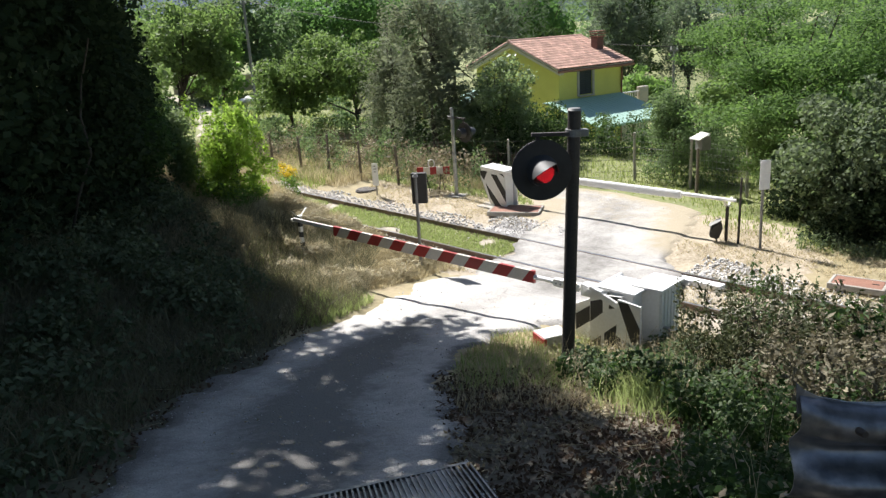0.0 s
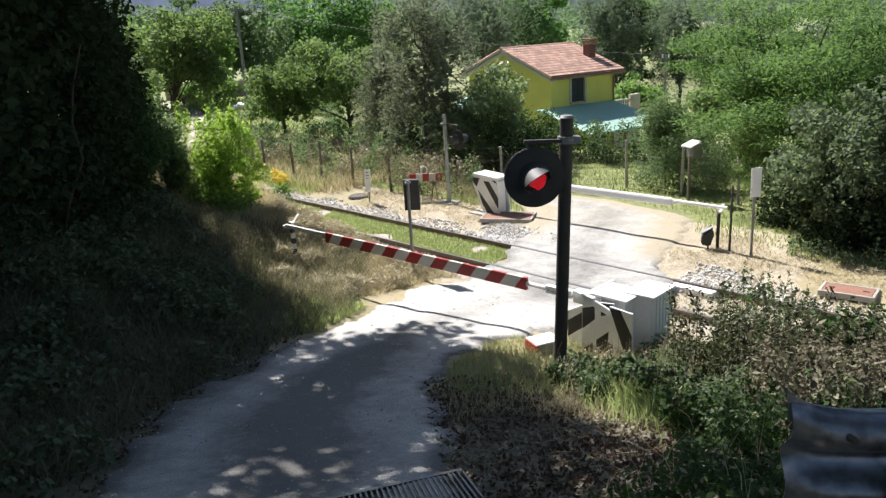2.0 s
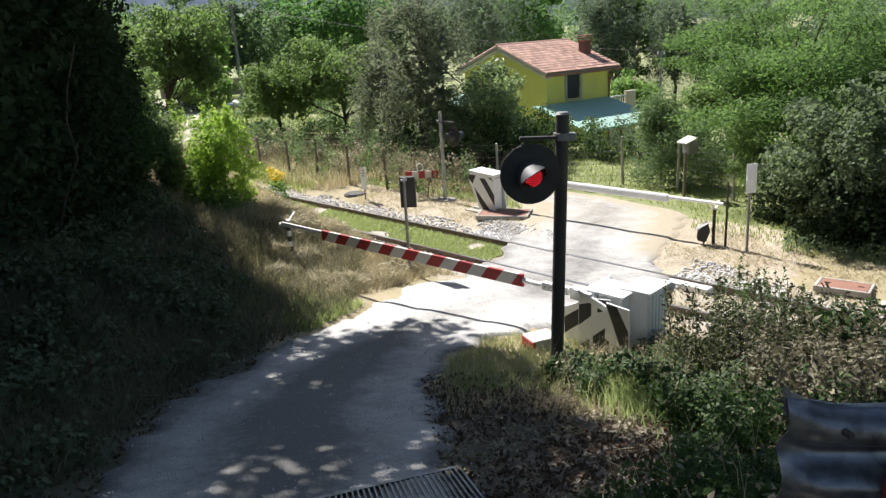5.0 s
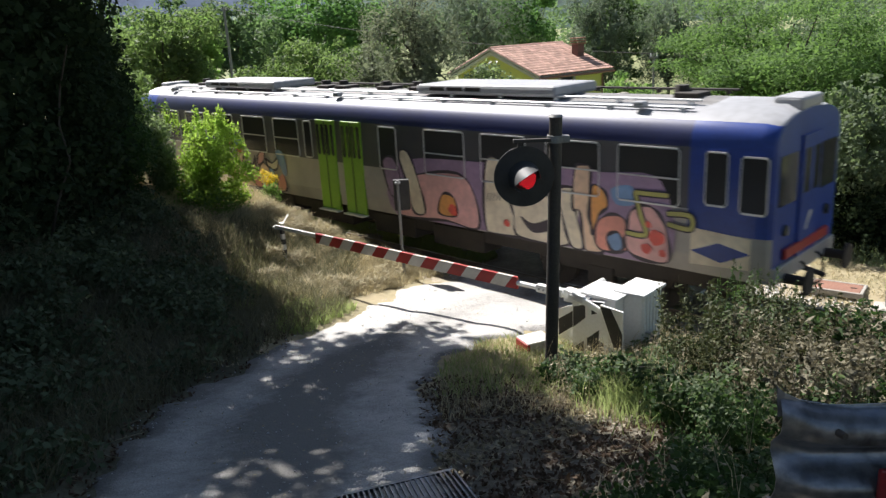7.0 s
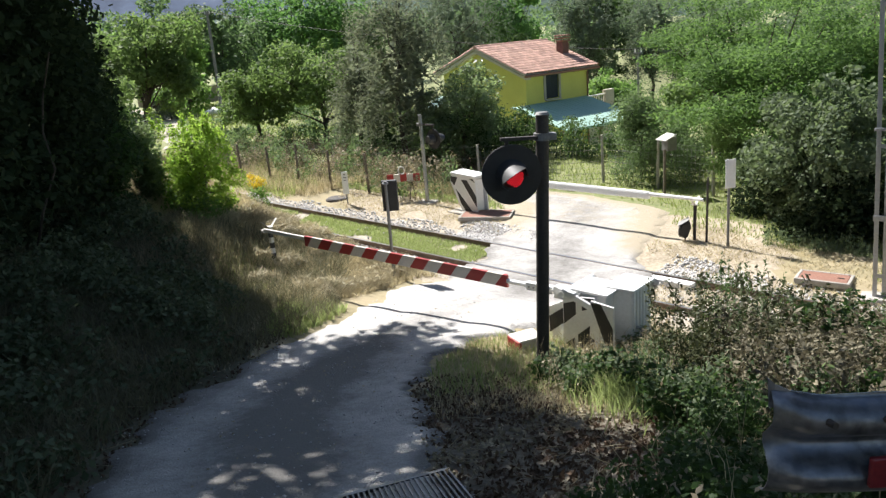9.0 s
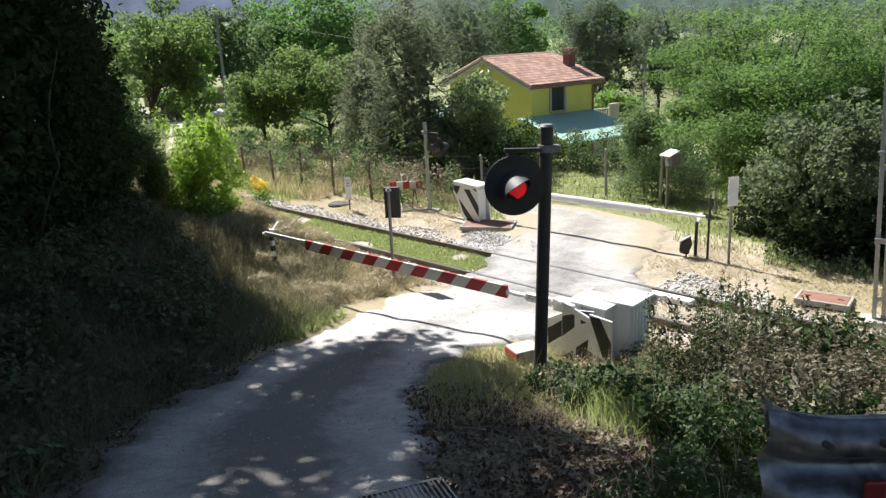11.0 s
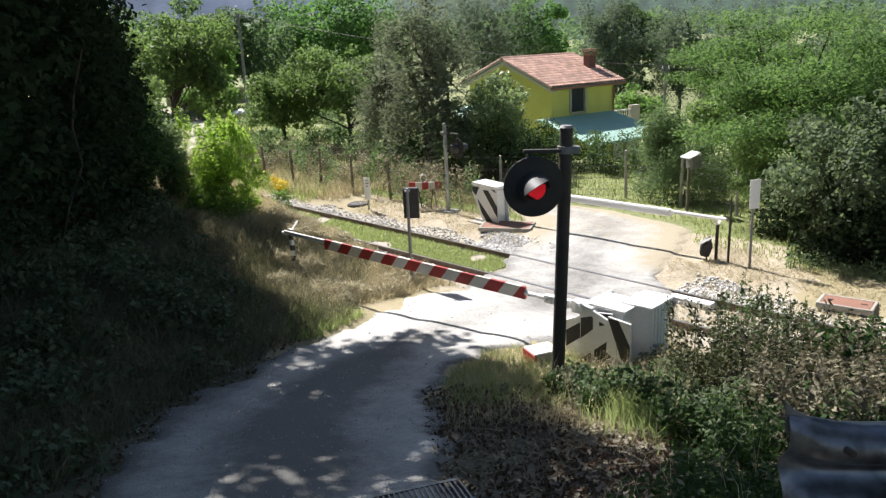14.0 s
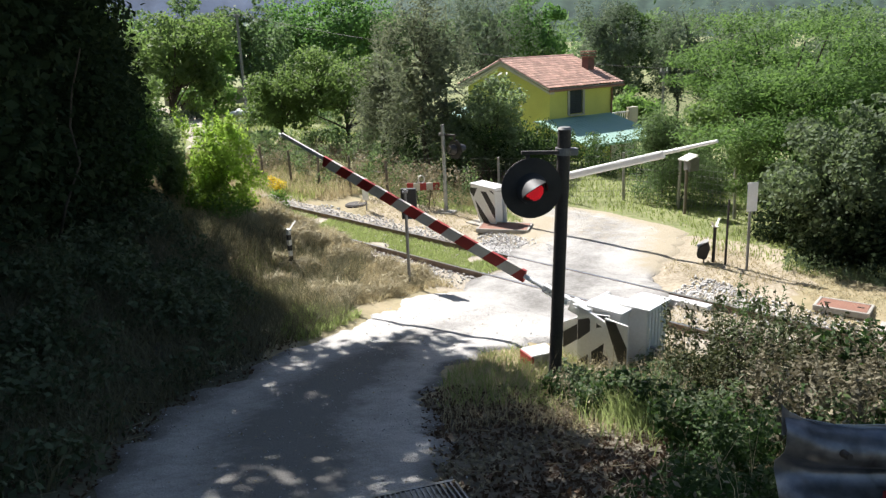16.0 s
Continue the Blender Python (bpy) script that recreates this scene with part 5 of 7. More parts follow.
def railcar():
    s = thing("railcar", Matrix.Identity(4), "blue and grey diesel railcar with lime doors and sprayed lettering", "train")
    half = 1.44
    prof = [(-1.36, 1.02), (-1.43, 1.35), (-half, 1.8), (-half, 2.16), (-1.425, 3.22), (-1.40, 3.42), (-1.33, 3.55), (-1.245, 3.635), (-1.12, 3.70), (-0.93, 3.77), (-0.7, 3.83), (0, 3.9)]
    prof = prof + [(-a, b) for a, b in prof[-2::-1]]
    xs = [0.0, -0.06, -0.25, -1.42, -9.0, -21.25, -22.45, -22.64, -LEN]
    squeeze = {0.0: 0.93, -0.06: 0.972, -LEN: 0.93, -22.64: 0.972}
    vs, fs, mi = [], [], []
    k = len(prof)
    for x in xs:
        q = squeeze.get(x, 1.0)
        vs += [(x, a * q, b if b < 3.5 else 3.5 + (b - 3.5) * (q if q == 1 else q * 0.75)) for a, b in prof]
    for i in range(len(xs) - 1):
        cab = i in (0, 1, 2, 5, 6, 7)
        for j in range(k - 1):
            fs.append((i * k + j, i * k + j + 1, (i + 1) * k + j + 1, (i + 1) * k + j))
            row = min(j, k - 2 - j)
            mi.append(5 if row >= 10 and 2 < i < 6 else 3 if row >= 7 else 1 if (cab and row >= 2) else 4 if row in (4, 5, 6) else 2 if row == 3 else 0)
    fs += [tuple(range(k))[::-1], tuple(range((len(xs) - 1) * k, len(xs) * k))]
    mi += [1, 1]
    shell = sheet("body", vs, fs, TRAIN_GREY, s)
    for m in (TRAIN_BLUE, TRAIN_BAND, TRAIN_ROOF, TRAIN_NAVY, ROOF_MID):
        shell.data.materials.append(m)
    shell.data.polygons.foreach_set("material_index", mi)
    shell.data.polygons.foreach_set("use_smooth", [4 <= min(n % (k - 1), k - 2 - n % (k - 1)) and n < len(fs) - 2 for n in range(len(fs))])
    # windows along both sides
    spans = [(-2.8, -1.59), (-4.42, -3.2), (-6.15, -4.94), (-7.87, -6.63), (-14.0, -12.82), (-15.65, -14.45), (-17.4, -16.2), (-19.15, -17.9), (-21.0, -19.6)]
    slim = [(-0.52, -0.08, 2.2, 3.12), (-1.12, -0.74, 2.27, 3.16), (-9.45, -8.82, 2.16, 3.16), (-12.54, -12.2, 2.2, 3.16), (-21.85, -21.4, 2.17, 3.08), (-22.5, -22.1, 2.2, 3.1)]
    for side in (-1, 1):
        tilt = lambda z: side * (half - 0.0145 * max(0, z - 2.16))
        for a, b, lo, hi, bar in [(*q, 2.17, 3.17, True) for q in spans] + [(*q, False) for q in slim]:
            w = new("window")
            w.parent = s
            bm = bmesh.new()
            slab(bm, [(a, tilt(lo), lo), (b, tilt(lo), lo), (b, tilt(hi), hi), (a, tilt(hi), hi)], (0, 0.012 * side, 0))
            bmesh.ops.recalc_face_normals(bm, faces=bm.faces)
            part("pane", bm, GLASS, w)
            bm = bmesh.new()
            y = side * (half + 0.012)
            for c, q in (((a, y, (lo + hi) / 2), (0.018, 0.024, hi - lo - 0.06)), ((b, y, (lo + hi) / 2), (0.018, 0.024, hi - lo - 0.06)), (((a + b) / 2, y, hi), (b - a - 0.08, 0.04, 0.026)), (((a + b) / 2, y, lo), (b - a - 0.08, 0.05, 0.03))):
                box(bm, c, q)
            for cx, sx in ((a, 1), (b, -1)):
                for cz, sz in ((lo, 1), (hi, -1)):
                    box(bm, (cx + sx * 0.022, y, cz + sz * 0.022), (0.066, 0.024, 0.018), (0, 45 * sx * sz, 0))
            if bar:
                box(bm, ((a + b) / 2, y, lo + 0.48), (b - a - 0.04, 0.035, 0.028))
            part("frame", bm, ALU, w)
        for dx in (-10.12, -11.18):
            door = new("door")
            door.parent = s
            bm = bmesh.new()
            box(bm, (dx - 0.39, side * half, 2.05), (0.78, 0.06, 2.35), bevel=0.015)
            part("leaf", bm, TRAIN_DOOR, door)
            bm = bmesh.new()
            box(bm, (dx - 0.39, side * (half + 0.034), 2.05), (0.025, 0.01, 2.3))
            part("seal", bm, UNDER, door)
            for q in (-0.685, -0.49, -0.29, -0.095):
                pts = []
                for i in range(16):
                    a = 2 * math.pi * i / 16
                    pts.append((dx + q + 0.06 * math.cos(a), side * (half + 0.031), 2.72 + 0.075 * math.sin(a) + (0.33 if math.sin(a) > 0 else -0.33)))
                bm = bmesh.new()
                slab(bm, pts, (0, 0.008 * side, 0))
                bmesh.ops.recalc_face_normals(bm, faces=bm.faces)
                part("oval_pane", bm, GLASS, door)
            bm = bmesh.new()
            box(bm, (dx - 0.39, side * (half + 0.06), 0.86), (0.78, 0.2, 0.04), bevel=0.006)
            part("step", bm, ALU, door)
    # sprayed lettering on the side towards the lane
    art = new("sprayed_lettering")
    art.parent = s
    y = -half - 0.014
    sprayed("field", "purple", [(-8.85, 2.34), (-6.01, 2.58), (-3.3, 2.63), (-1.93, 2.58), (-1.77, 1.14), (-3.62, 1.08), (-6.04, 1.08), (-8.96, 1.08)], 0, False, art)
    sprayed("letter", "pink", [(-8.89, 1.77), (-8.02, 2.15), (-6.64, 2.2), (-6.27, 1.13), (-7.28, 1.14), (-8.85, 1.08)], 1, True, art)
    sprayed("letter", "cream", [(-6.01, 2.6), (-5.52, 2.58), (-5.39, 2.16), (-5.04, 1.6), (-5.14, 1.08), (-6.04, 1.08)], 2, True, art)
    sprayed("patch", "orange", [(-5.16, 2.48), (-4.74, 2.45), (-4.67, 2.17), (-5.01, 2.21)], 3, True, art)
    sprayed("letter", "cream", [(-5.42, 2.08), (-5.01, 2.2), (-4.32, 2.02), (-4.02, 1.75), (-3.9, 1.12), (-5.14, 1.08), (-5.29, 1.57)], 4, True, art)
    sprayed("letter", "salmon", [(-4.65, 2.61), (-4.19, 2.62), (-4.23, 2.22), (-4.58, 2.16)], 5, True, art)
    sprayed("crescent", "dark", [(-5.1, 1.54), (-4.77, 1.43), (-4.24, 1.61), (-4.29, 1.37), (-4.79, 1.24)], 6, False, art)
    sprayed("letter", "cream", [(-4.14, 2.23), (-3.63, 2.23), (-3.73, 1.84), (-3.54, 1.14), (-3.85, 1.13), (-4.06, 1.75)], 7, True, art)
    sprayed("letter", "peach", [(-3.71, 2.72), (-3.39, 2.71), (-3.41, 2.19), (-3.4, 1.64), (-3.07, 1.14), (-3.51, 1.1), (-3.62, 1.81), (-3.8, 1.89)], 8, True, art)
    sprayed("patch", "orange", [(-3.36, 2.33), (-3.07, 2.28), (-3.01, 2.0), (-3.2, 1.81), (-3.35, 1.42)], 9, True, art)
    sprayed("patch", "sky", [(-2.93, 2.35), (-2.5, 2.44), (-2.44, 2.12), (-2.82, 2.07)], 10, False, art)
    sprayed("letter", "salmon", [(-3.24, 1.2), (-3.27, 1.61), (-2.96, 1.86), (-2.63, 1.78), (-2.55, 1.28), (-2.88, 1.14)], 11, True, art)
    sprayed("patch", "sky", [(-3.02, 1.42), (-2.78, 1.54), (-2.66, 1.26), (-2.9, 1.17)], 12, True, art)
    sprayed("letter", "pink", [(-2.6, 1.61), (-2.52, 1.97), (-2.23, 2.12), (-1.95, 2.0), (-1.77, 1.61), (-1.77, 1.14), (-2.38, 1.13), (-2.63, 1.34)], 13, True, art)
    sprayed("swoosh", "orange", [(-21.45, 2.01), (-20.67, 1.71), (-19.85, 1.58), (-18.91, 1.52), (-19.86, 1.43), (-21.15, 1.62)], 14, False, art)
    sprayed("swoosh", "purple", [(-22.06, 1.71), (-20.76, 1.44), (-19.57, 1.42), (-18.89, 1.39), (-20.46, 1.27), (-21.99, 1.44)], 15, False, art)
    sprayed("flash", "sky", [(-19.36, 1.66), (-18.88, 1.86), (-18.4, 2.01), (-18.35, 1.66), (-18.02, 1.52), (-18.22, 1.27), (-18.82, 1.48)], 16, True, art)
    sprayed("patch", "sky", [(-17.89, 2.51), (-17.43, 2.41), (-17.59, 2.02), (-17.86, 1.89)], 17, False, art)
    sprayed("patch", "sky", [(-16.26, 2.58), (-15.77, 2.44), (-16.0, 2.27), (-16.25, 2.29)], 18, False, art)
    sprayed("letter", "peach", [(-18.3, 2.49), (-17.95, 2.25), (-17.84, 1.69), (-18.37, 1.84), (-18.41, 2.14)], 19, True, art)
    sprayed("letter", "cream", [(-17.88, 1.69), (-17.67, 2.1), (-17.29, 2.34), (-16.93, 2.19), (-16.73, 1.81), (-16.78, 1.4), (-17.01, 1.08), (-17.52, 1.13), (-18.25, 1.15), (-18.22, 1.44)], 20, True, art)
    sprayed("eye", "sky", [(-17.85, 1.46), (-17.55, 1.5), (-17.48, 1.36), (-17.66, 1.27)], 21, True, art)
    sprayed("letter", "peach", [(-16.72, 2.06), (-16.49, 2.07), (-16.49, 1.65), (-16.66, 1.58)], 22, True, art)
    sprayed("ball", "orange", [(-16.62, 2.35), (-16.48, 2.48), (-16.34, 2.36), (-16.47, 2.22)], 23, True, art)
    sprayed("letter", "salmon", [(-16.7, 1.63), (-16.27, 1.7), (-16.19, 1.29), (-16.31, 1.13), (-16.65, 1.27)], 24, True, art)
    sprayed("letter", "peach", [(-16.18, 1.89), (-16.05, 2.28), (-15.78, 2.25), (-15.73, 2.02), (-15.91, 1.76), (-15.9, 1.46), (-15.51, 1.34), (-15.21, 1.08), (-16.1, 1.11), (-16.28, 1.5)], 25, True, art)
    sprayed("patch", "red", [(-16.13, 2.19), (-15.98, 2.33), (-15.82, 2.21), (-15.96, 2.02)], 26, False, art)
    sprayed("letter", "peach", [(-15.64, 1.8), (-15.27, 1.76), (-15.14, 2.04), (-15.16, 1.69), (-15.44, 1.52), (-15.79, 1.58)], 27, True, art)
    sprayed("patch", "salmon", [(-15.4, 1.55), (-15.11, 1.6), (-14.8, 1.17), (-15.21, 1.1)], 28, True, art)
    sprayed("patch", "pink", [(-14.93, 2.09), (-14.58, 2.19), (-14.73, 1.87), (-15.02, 1.78)], 29, True, art)
    sprayed("letter", "peach", [(-15.0, 1.5), (-14.75, 1.86), (-14.29, 1.63), (-13.71, 1.3), (-13.74, 1.11), (-14.76, 1.12)], 30, True, art)
    sprayed("letter", "cream", [(-14.59, 1.98), (-14.25, 1.88), (-13.92, 2.06), (-14.03, 1.72), (-14.4, 1.72)], 31, True, art)
    sprayed("patch", "sky", [(-14.44, 1.73), (-14.21, 1.66), (-14.05, 1.26), (-14.26, 1.38)], 32, True, art)
    sprayed("patch", "salmon", [(-13.99, 1.44), (-13.74, 1.59), (-13.63, 1.23), (-13.95, 1.16)], 33, False, art)
    sprayed("patch", "sky", [(-14.0, 2.23), (-13.62, 2.2), (-13.54, 1.61), (-13.76, 1.66)], 34, False, art)
    for pts in ([(-2.42, 2.34), (-2.31, 1.95), (-2.2, 1.59), (-2.58, 1.57)], [(-2.42, 2.34), (-2.12, 2.34), (-1.79, 2.35)], [(-1.77, 2.03), (-1.36, 2.04), (-1.35, 1.81), (-1.76, 1.84)]):
        ribbon("outline", pts, 0.13, y - 0.0205, PAINTS["dark"], art)
        ribbon("arrow", pts, 0.075, y - 0.021, PAINTS["olive"], art)
    for k, ((cx, cz), w) in enumerate([((-1.98, 1.56), 0.15), ((-2.18, 1.33), 0.1), ((-1.86, 1.29), 0.07), ((-2.15, 1.78), 0.06), ((-5.46, 1.34), 0.08), ((-7.04, 1.42), 0.13)]):
        flat("red_dot", blob_outline(cx, cz, w, w, k + 7, wob=0.12), y - 0.0215 - 0.0001 * k, PAINTS["red"], art)
    sprayed("patch", "orange", [(-7.5, 1.3), (-7.35, 1.75), (-7.0, 1.7), (-6.95, 1.3)], 14, True, art)
    sprayed("letter", "cream", [(-8.75, 2.55), (-8.4, 2.6), (-8.1, 1.9), (-7.95, 1.25), (-8.35, 1.22), (-8.5, 1.8)], 15, True, art)
    sprayed("patch", "purple", [(-9.35, 2.3), (-8.95, 2.45), (-8.75, 1.9), (-9.1, 1.5)], 16, True, art)
    for k in range(5):
        ribbon("scribble_bar", [(-17.62 + 0.09 * k, 1.92 + 0.02 * k), (-17.57 + 0.09 * k, 2.1 + 0.02 * k)], 0.022, y - 0.0222, PAINTS["dark"], art)
        ribbon("scribble_bar", [(-6.0 + 0.09 * k, 1.75 + 0.015 * k), (-5.95 + 0.09 * k, 1.93 + 0.015 * k)], 0.022, y - 0.0222, PAINTS["dark"], art)
    flat("pale_cab_panel", [(-1.35, 1.2), (0.0 - 0.3, 1.25), (-0.3, 1.78), (-1.35, 1.85)], y + 0.002, PAINTS["cream"], art)
    flat("blue_lozenge", [(-1.34, 1.44), (-0.85, 1.64), (-0.3, 1.52), (-0.8, 1.3)], y, TRAIN_BLUE, art)
    # both ends
    for end, x0 in ((1, 0.0), (-1, -LEN)):
        face = new("cab_front")
        face.parent = s
        face.matrix_basis = pose(x0, 0, 0, 0, 0, 0 if end == 1 else 180)
        for a, b in ((-1.22, -0.52), (0.52, 1.22)):
            bm = bmesh.new()
            slab(bm, [(0.004, a, 2.3), (0.004, b, 2.3), (0.004, b, 3.12), (0.004, a, 3.12)], (0.012, 0, 0))
            bmesh.ops.recalc_face_normals(bm, faces=bm.faces)
            part("windscreen", bm, GLASS, face)
        bm = bmesh.new()
        box(bm, (0.02, 0, 2.3), (0.06, 0.8, 2.1), bevel=0.012)
        part("gangway_door", bm, TRAIN_BLUE, face)
        for a in (-0.2, 0.2):
            bm = bmesh.new()
            box(bm, (0.052, a, 2.75), (0.012, 0.26, 0.75), bevel=0.004)
            part("door_pane", bm, GLASS, face)
        bm = bmesh.new()
        box(bm, (0.035, 0, 1.46), (0.07, 1.9, 0.18), bevel=0.02)
        part("red_band", bm, RED, face, "weathered red band")
        bm = bmesh.new()
        box(bm, (0.02, 0, 1.15), (0.1, 2.6, 0.3), bevel=0.02)
        part("buffer_beam", bm, TRAIN_GREY, face)
        bm = bmesh.new()
        slab(bm, [(0.052, -0.16, 1.72), (0.052, -0.1, 1.72), (0.052, 0.12, 2.02), (0.052, 0.02, 2.02)], (0.006, 0, 0))
        bmesh.ops.recalc_face_normals(bm, faces=bm.faces)
        part("emblem", bm, WHITE, face, "small white slanting emblem")
        for a in (-0.9, 0.9):
            bm = bmesh.new()
            tube(bm, (0.0, a, 1.05), (0.42, a, 1.05), 0.09, 0.075, 16)
            tube(bm, (0.42, a, 1.05), (0.47, a, 1.05), 0.23, 0.22, 24)
            part("buffer", bm, UNDER, face)
            bm = bmesh.new()
            tube(bm, (0.0, a, 1.86), (0.05, a, 1.86), 0.1, 0.09, 18)
            part("headlight", bm, GLASS, face)
        bm = bmesh.new()
        tube(bm, (0, 0, 1.0), (0.4, 0, 0.92), 0.05, 0.04, 10)
        for i in range(12):
            a, b = math.pi * i / 12, math.pi * (i + 1) / 12
            for off in (-0.35, 0.35):
                tube(bm, (0.1 + 0.14 * math.sin(a), off, 0.9 + 0.3 * math.cos(a)), (0.1 + 0.14 * math.sin(b), off, 0.9 + 0.3 * math.cos(b)), 0.025, None, 6)
        part("coupler_and_hoses", bm, UNDER, face)
        bm = bmesh.new()
        box(bm, (-0.25, 0, 3.86), (0.5, 0.9, 0.22), bevel=0.06)
        part("roof_lamp_box", bm, TRAIN_ROOF, face)
    # roof equipment
    for a, b in ((-8.6, -4.6), (-18.6, -14.6)):
        bm = bmesh.new()
        box(bm, ((a + b) / 2, -0.15, 4.0), (b - a, 1.5, 0.22), bevel=0.07)
        unit = part("roof_unit", bm, TRAIN_ROOF, s, "white ventilator casing on the roof")
        for q in range(3):
            bm = bmesh.new()
            box(bm, (a + 0.7 + 0.55 * q, -0.9, 4.02), (0.45, 0.04, 0.08))
            part("louvre", bm, UNDER, unit)
    for yy, zz in ((-1.0, 3.76), (-0.72, 3.86), (0.75, 3.9)):
        bm = bmesh.new()
        tube(bm, (-1.6, yy, zz + 0.04), (-21.0, yy, zz + 0.04), 0.025, None, 6)
        for q in range(14):
            box(bm, (-1.8 - 1.45 * q, yy, zz), (0.08, 0.1, 0.08))
        part("roof_pipe", bm, ALU if yy < 0 else UNDER, s)
    for x in (-2.4, -9.6, -10.8, -12.6, -13.4, -20.3):
        bm = bmesh.new()
        tube(bm, (x, 0.1, 3.85), (x, 0.1, 4.08), 0.17, 0.13, 12)
        box(bm, (x + 0.25, 0.0, 3.92), (0.5, 0.5, 0.1), bevel=0.02)
        part("exhaust", bm, UNDER, s)
    for x in (-2.6, -11.4, -20.4):
        bm = bmesh.new()
        box(bm, (x, -1.05, 3.84), (0.22, 0.2, 0.12), bevel=0.03)
        part("roof_vent", bm, TRAIN_ROOF, s)
    # underframe and bogies
    bm = bmesh.new()
    box(bm, (-LEN / 2, 0, 0.86), (LEN - 1.2, 2.3, 0.34))
    for q, w in ((-7.2, 1.6), (-9.4, 1.5), (-12.0, 1.9), (-14.6, 1.7)):
        box(bm, (q, -0.85, 0.68), (w, 0.7, 0.5), bevel=0.04)
        box(bm, (q + 0.3, 0.85, 0.68), (w, 0.7, 0.5), bevel=0.04)
    part("underframe", bm, UNDER, s)
    for c in (-3.4, -19.3):
        bogie = new("bogie")
        bogie.parent = s
        for side in (-1, 1):
            bm = bmesh.new()
            box(bm, (c, side * 1.0, 0.62), (3.1, 0.12, 0.24), bevel=0.03)
            box(bm, (c, side * 1.02, 0.5), (0.6, 0.2, 0.4), bevel=0.04)
            for q in (-1.22, 1.22):
                box(bm, (c + q, side * 1.04, 0.5), (0.4, 0.2, 0.4), bevel=0.05)
            part("side_frame", bm, UNDER, bogie)
            for q in (-1.22, 1.22):
                bm = bmesh.new()
                tube(bm, (c + q, side * 0.70, 0.46), (c + q, side * 0.82, 0.46), 0.46, 0.455, 30)
                part("wheel", bm, UNDER, bogie)
    return s


TRAIN = railcar()


# ---- plants ----
LEAF_MID = leaf_material("broad_green_leaf", (0.04, 0.09, 0.02), (0.16, 0.265, 0.075), (0.30, 0.54, 0.10), 0.5)
LEAF_BRIGHT = leaf_material("bright_young_leaf", (0.11, 0.20, 0.025), (0.30, 0.45, 0.07), (0.52, 0.79, 0.11), 0.56)
LEAF_FRUIT = leaf_material("fruit_tree_leaf", (0.04, 0.08, 0.02), (0.18, 0.265, 0.085), (0.28, 0.45, 0.10), 0.45)
LEAF_RICH = leaf_material("rich_green_leaf", (0.025, 0.07, 0.02), (0.13, 0.25, 0.07), (0.22, 0.46, 0.09), 0.45)
LEAF_SILVER = leaf_material("silvery_willow_leaf", (0.05, 0.075, 0.045), (0.21, 0.27, 0.16), (0.20, 0.28, 0.13), 0.35, 0.7)
LEAF_GARDEN = leaf_material("glossy_garden_leaf", (0.04, 0.07, 0.03), (0.26, 0.33, 0.18), (0.36, 0.52, 0.15), 0.5, 0.4)
LEAF_GREY = leaf_material("grey_green_leaf", (0.055, 0.075, 0.04), (0.24, 0.28, 0.165), (0.28, 0.34, 0.16), 0.42, 0.8)
LEAF_WILLOW = leaf_material("garden_tree_leaf", (0.045, 0.085, 0.03), (0.16, 0.235, 0.10), (0.26, 0.40, 0.12), 0.45, 0.7)
# Nearly black leaf: the deep shade of the thicket is in its colour.
LEAF_SHADED = leaf_material("shade_darkened_leaf", (0.012, 0.023, 0.011), (0.045, 0.068, 0.03), (0.05, 0.09, 0.025), 0.2, 0.95)
LEAF_IVY = leaf_material("dull_ivy_leaf", (0.034, 0.058, 0.026), (0.14, 0.18, 0.088), (0.16, 0.23, 0.07), 0.2, 0.75)
LEAF_HEDGE = leaf_material("hedge_leaf", (0.018, 0.045, 0.014), (0.072, 0.125, 0.042), (0.14, 0.25, 0.05), 0.4)
LEAF_ACACIA = leaf_material("light_feathery_leaf", (0.018, 0.048, 0.014), (0.145, 0.25, 0.068), (0.25, 0.45, 0.09), 0.45, 0.7)
LEAF_HOLM = leaf_material("holm_leaf", (0.022, 0.045, 0.018), (0.20, 0.26, 0.14), (0.24, 0.35, 0.11), 0.42, 0.7)
LEAF_BRAMBLE = leaf_material("bramble_leaf", (0.005, 0.014, 0.004), (0.062, 0.122, 0.032), (0.10, 0.20, 0.04), 0.36)
# Leaf for distant trees, its base lightened to take in some haze.
LEAF_FAR = leaf_material("far_wood_leaf", (0.05, 0.095, 0.04), (0.14, 0.22, 0.09), (0.22, 0.36, 0.11), 0.45)
LEAF_DRY = leaf_material("dry_brown_leaf", (0.11, 0.09, 0.055), (0.50, 0.44, 0.30), (0.34, 0.28, 0.15), 0.25, dry=True)
LEAF_RUSSET = leaf_material("russet_dead_leaf", (0.03, 0.02, 0.012), (0.17, 0.115, 0.075), (0.12, 0.08, 0.045), 0.25, dry=True)
LEAF_UMBER = leaf_material("dark_withered_leaf", (0.014, 0.016, 0.008), (0.10, 0.115, 0.05), (0.09, 0.10, 0.035), 0.25, dry=True)
# Hay again, its colour darkened for the shade on the bank.
HAY_SHADED = leaf_material("shaded_bank_grass", (0.07, 0.07, 0.042), (0.266, 0.252, 0.154), (0.224, 0.224, 0.112), 0.3, dry=True)
LEAF_WITHER = leaf_material("withered_curled_leaf", (0.018, 0.016, 0.01), (0.31, 0.28, 0.185), (0.17, 0.145, 0.08), 0.3, dry=True)
STRAW = leaf_material("dry_straw_grass", (0.27, 0.225, 0.13), (0.60, 0.53, 0.36), (0.62, 0.53, 0.30), 0.42, dry=True)
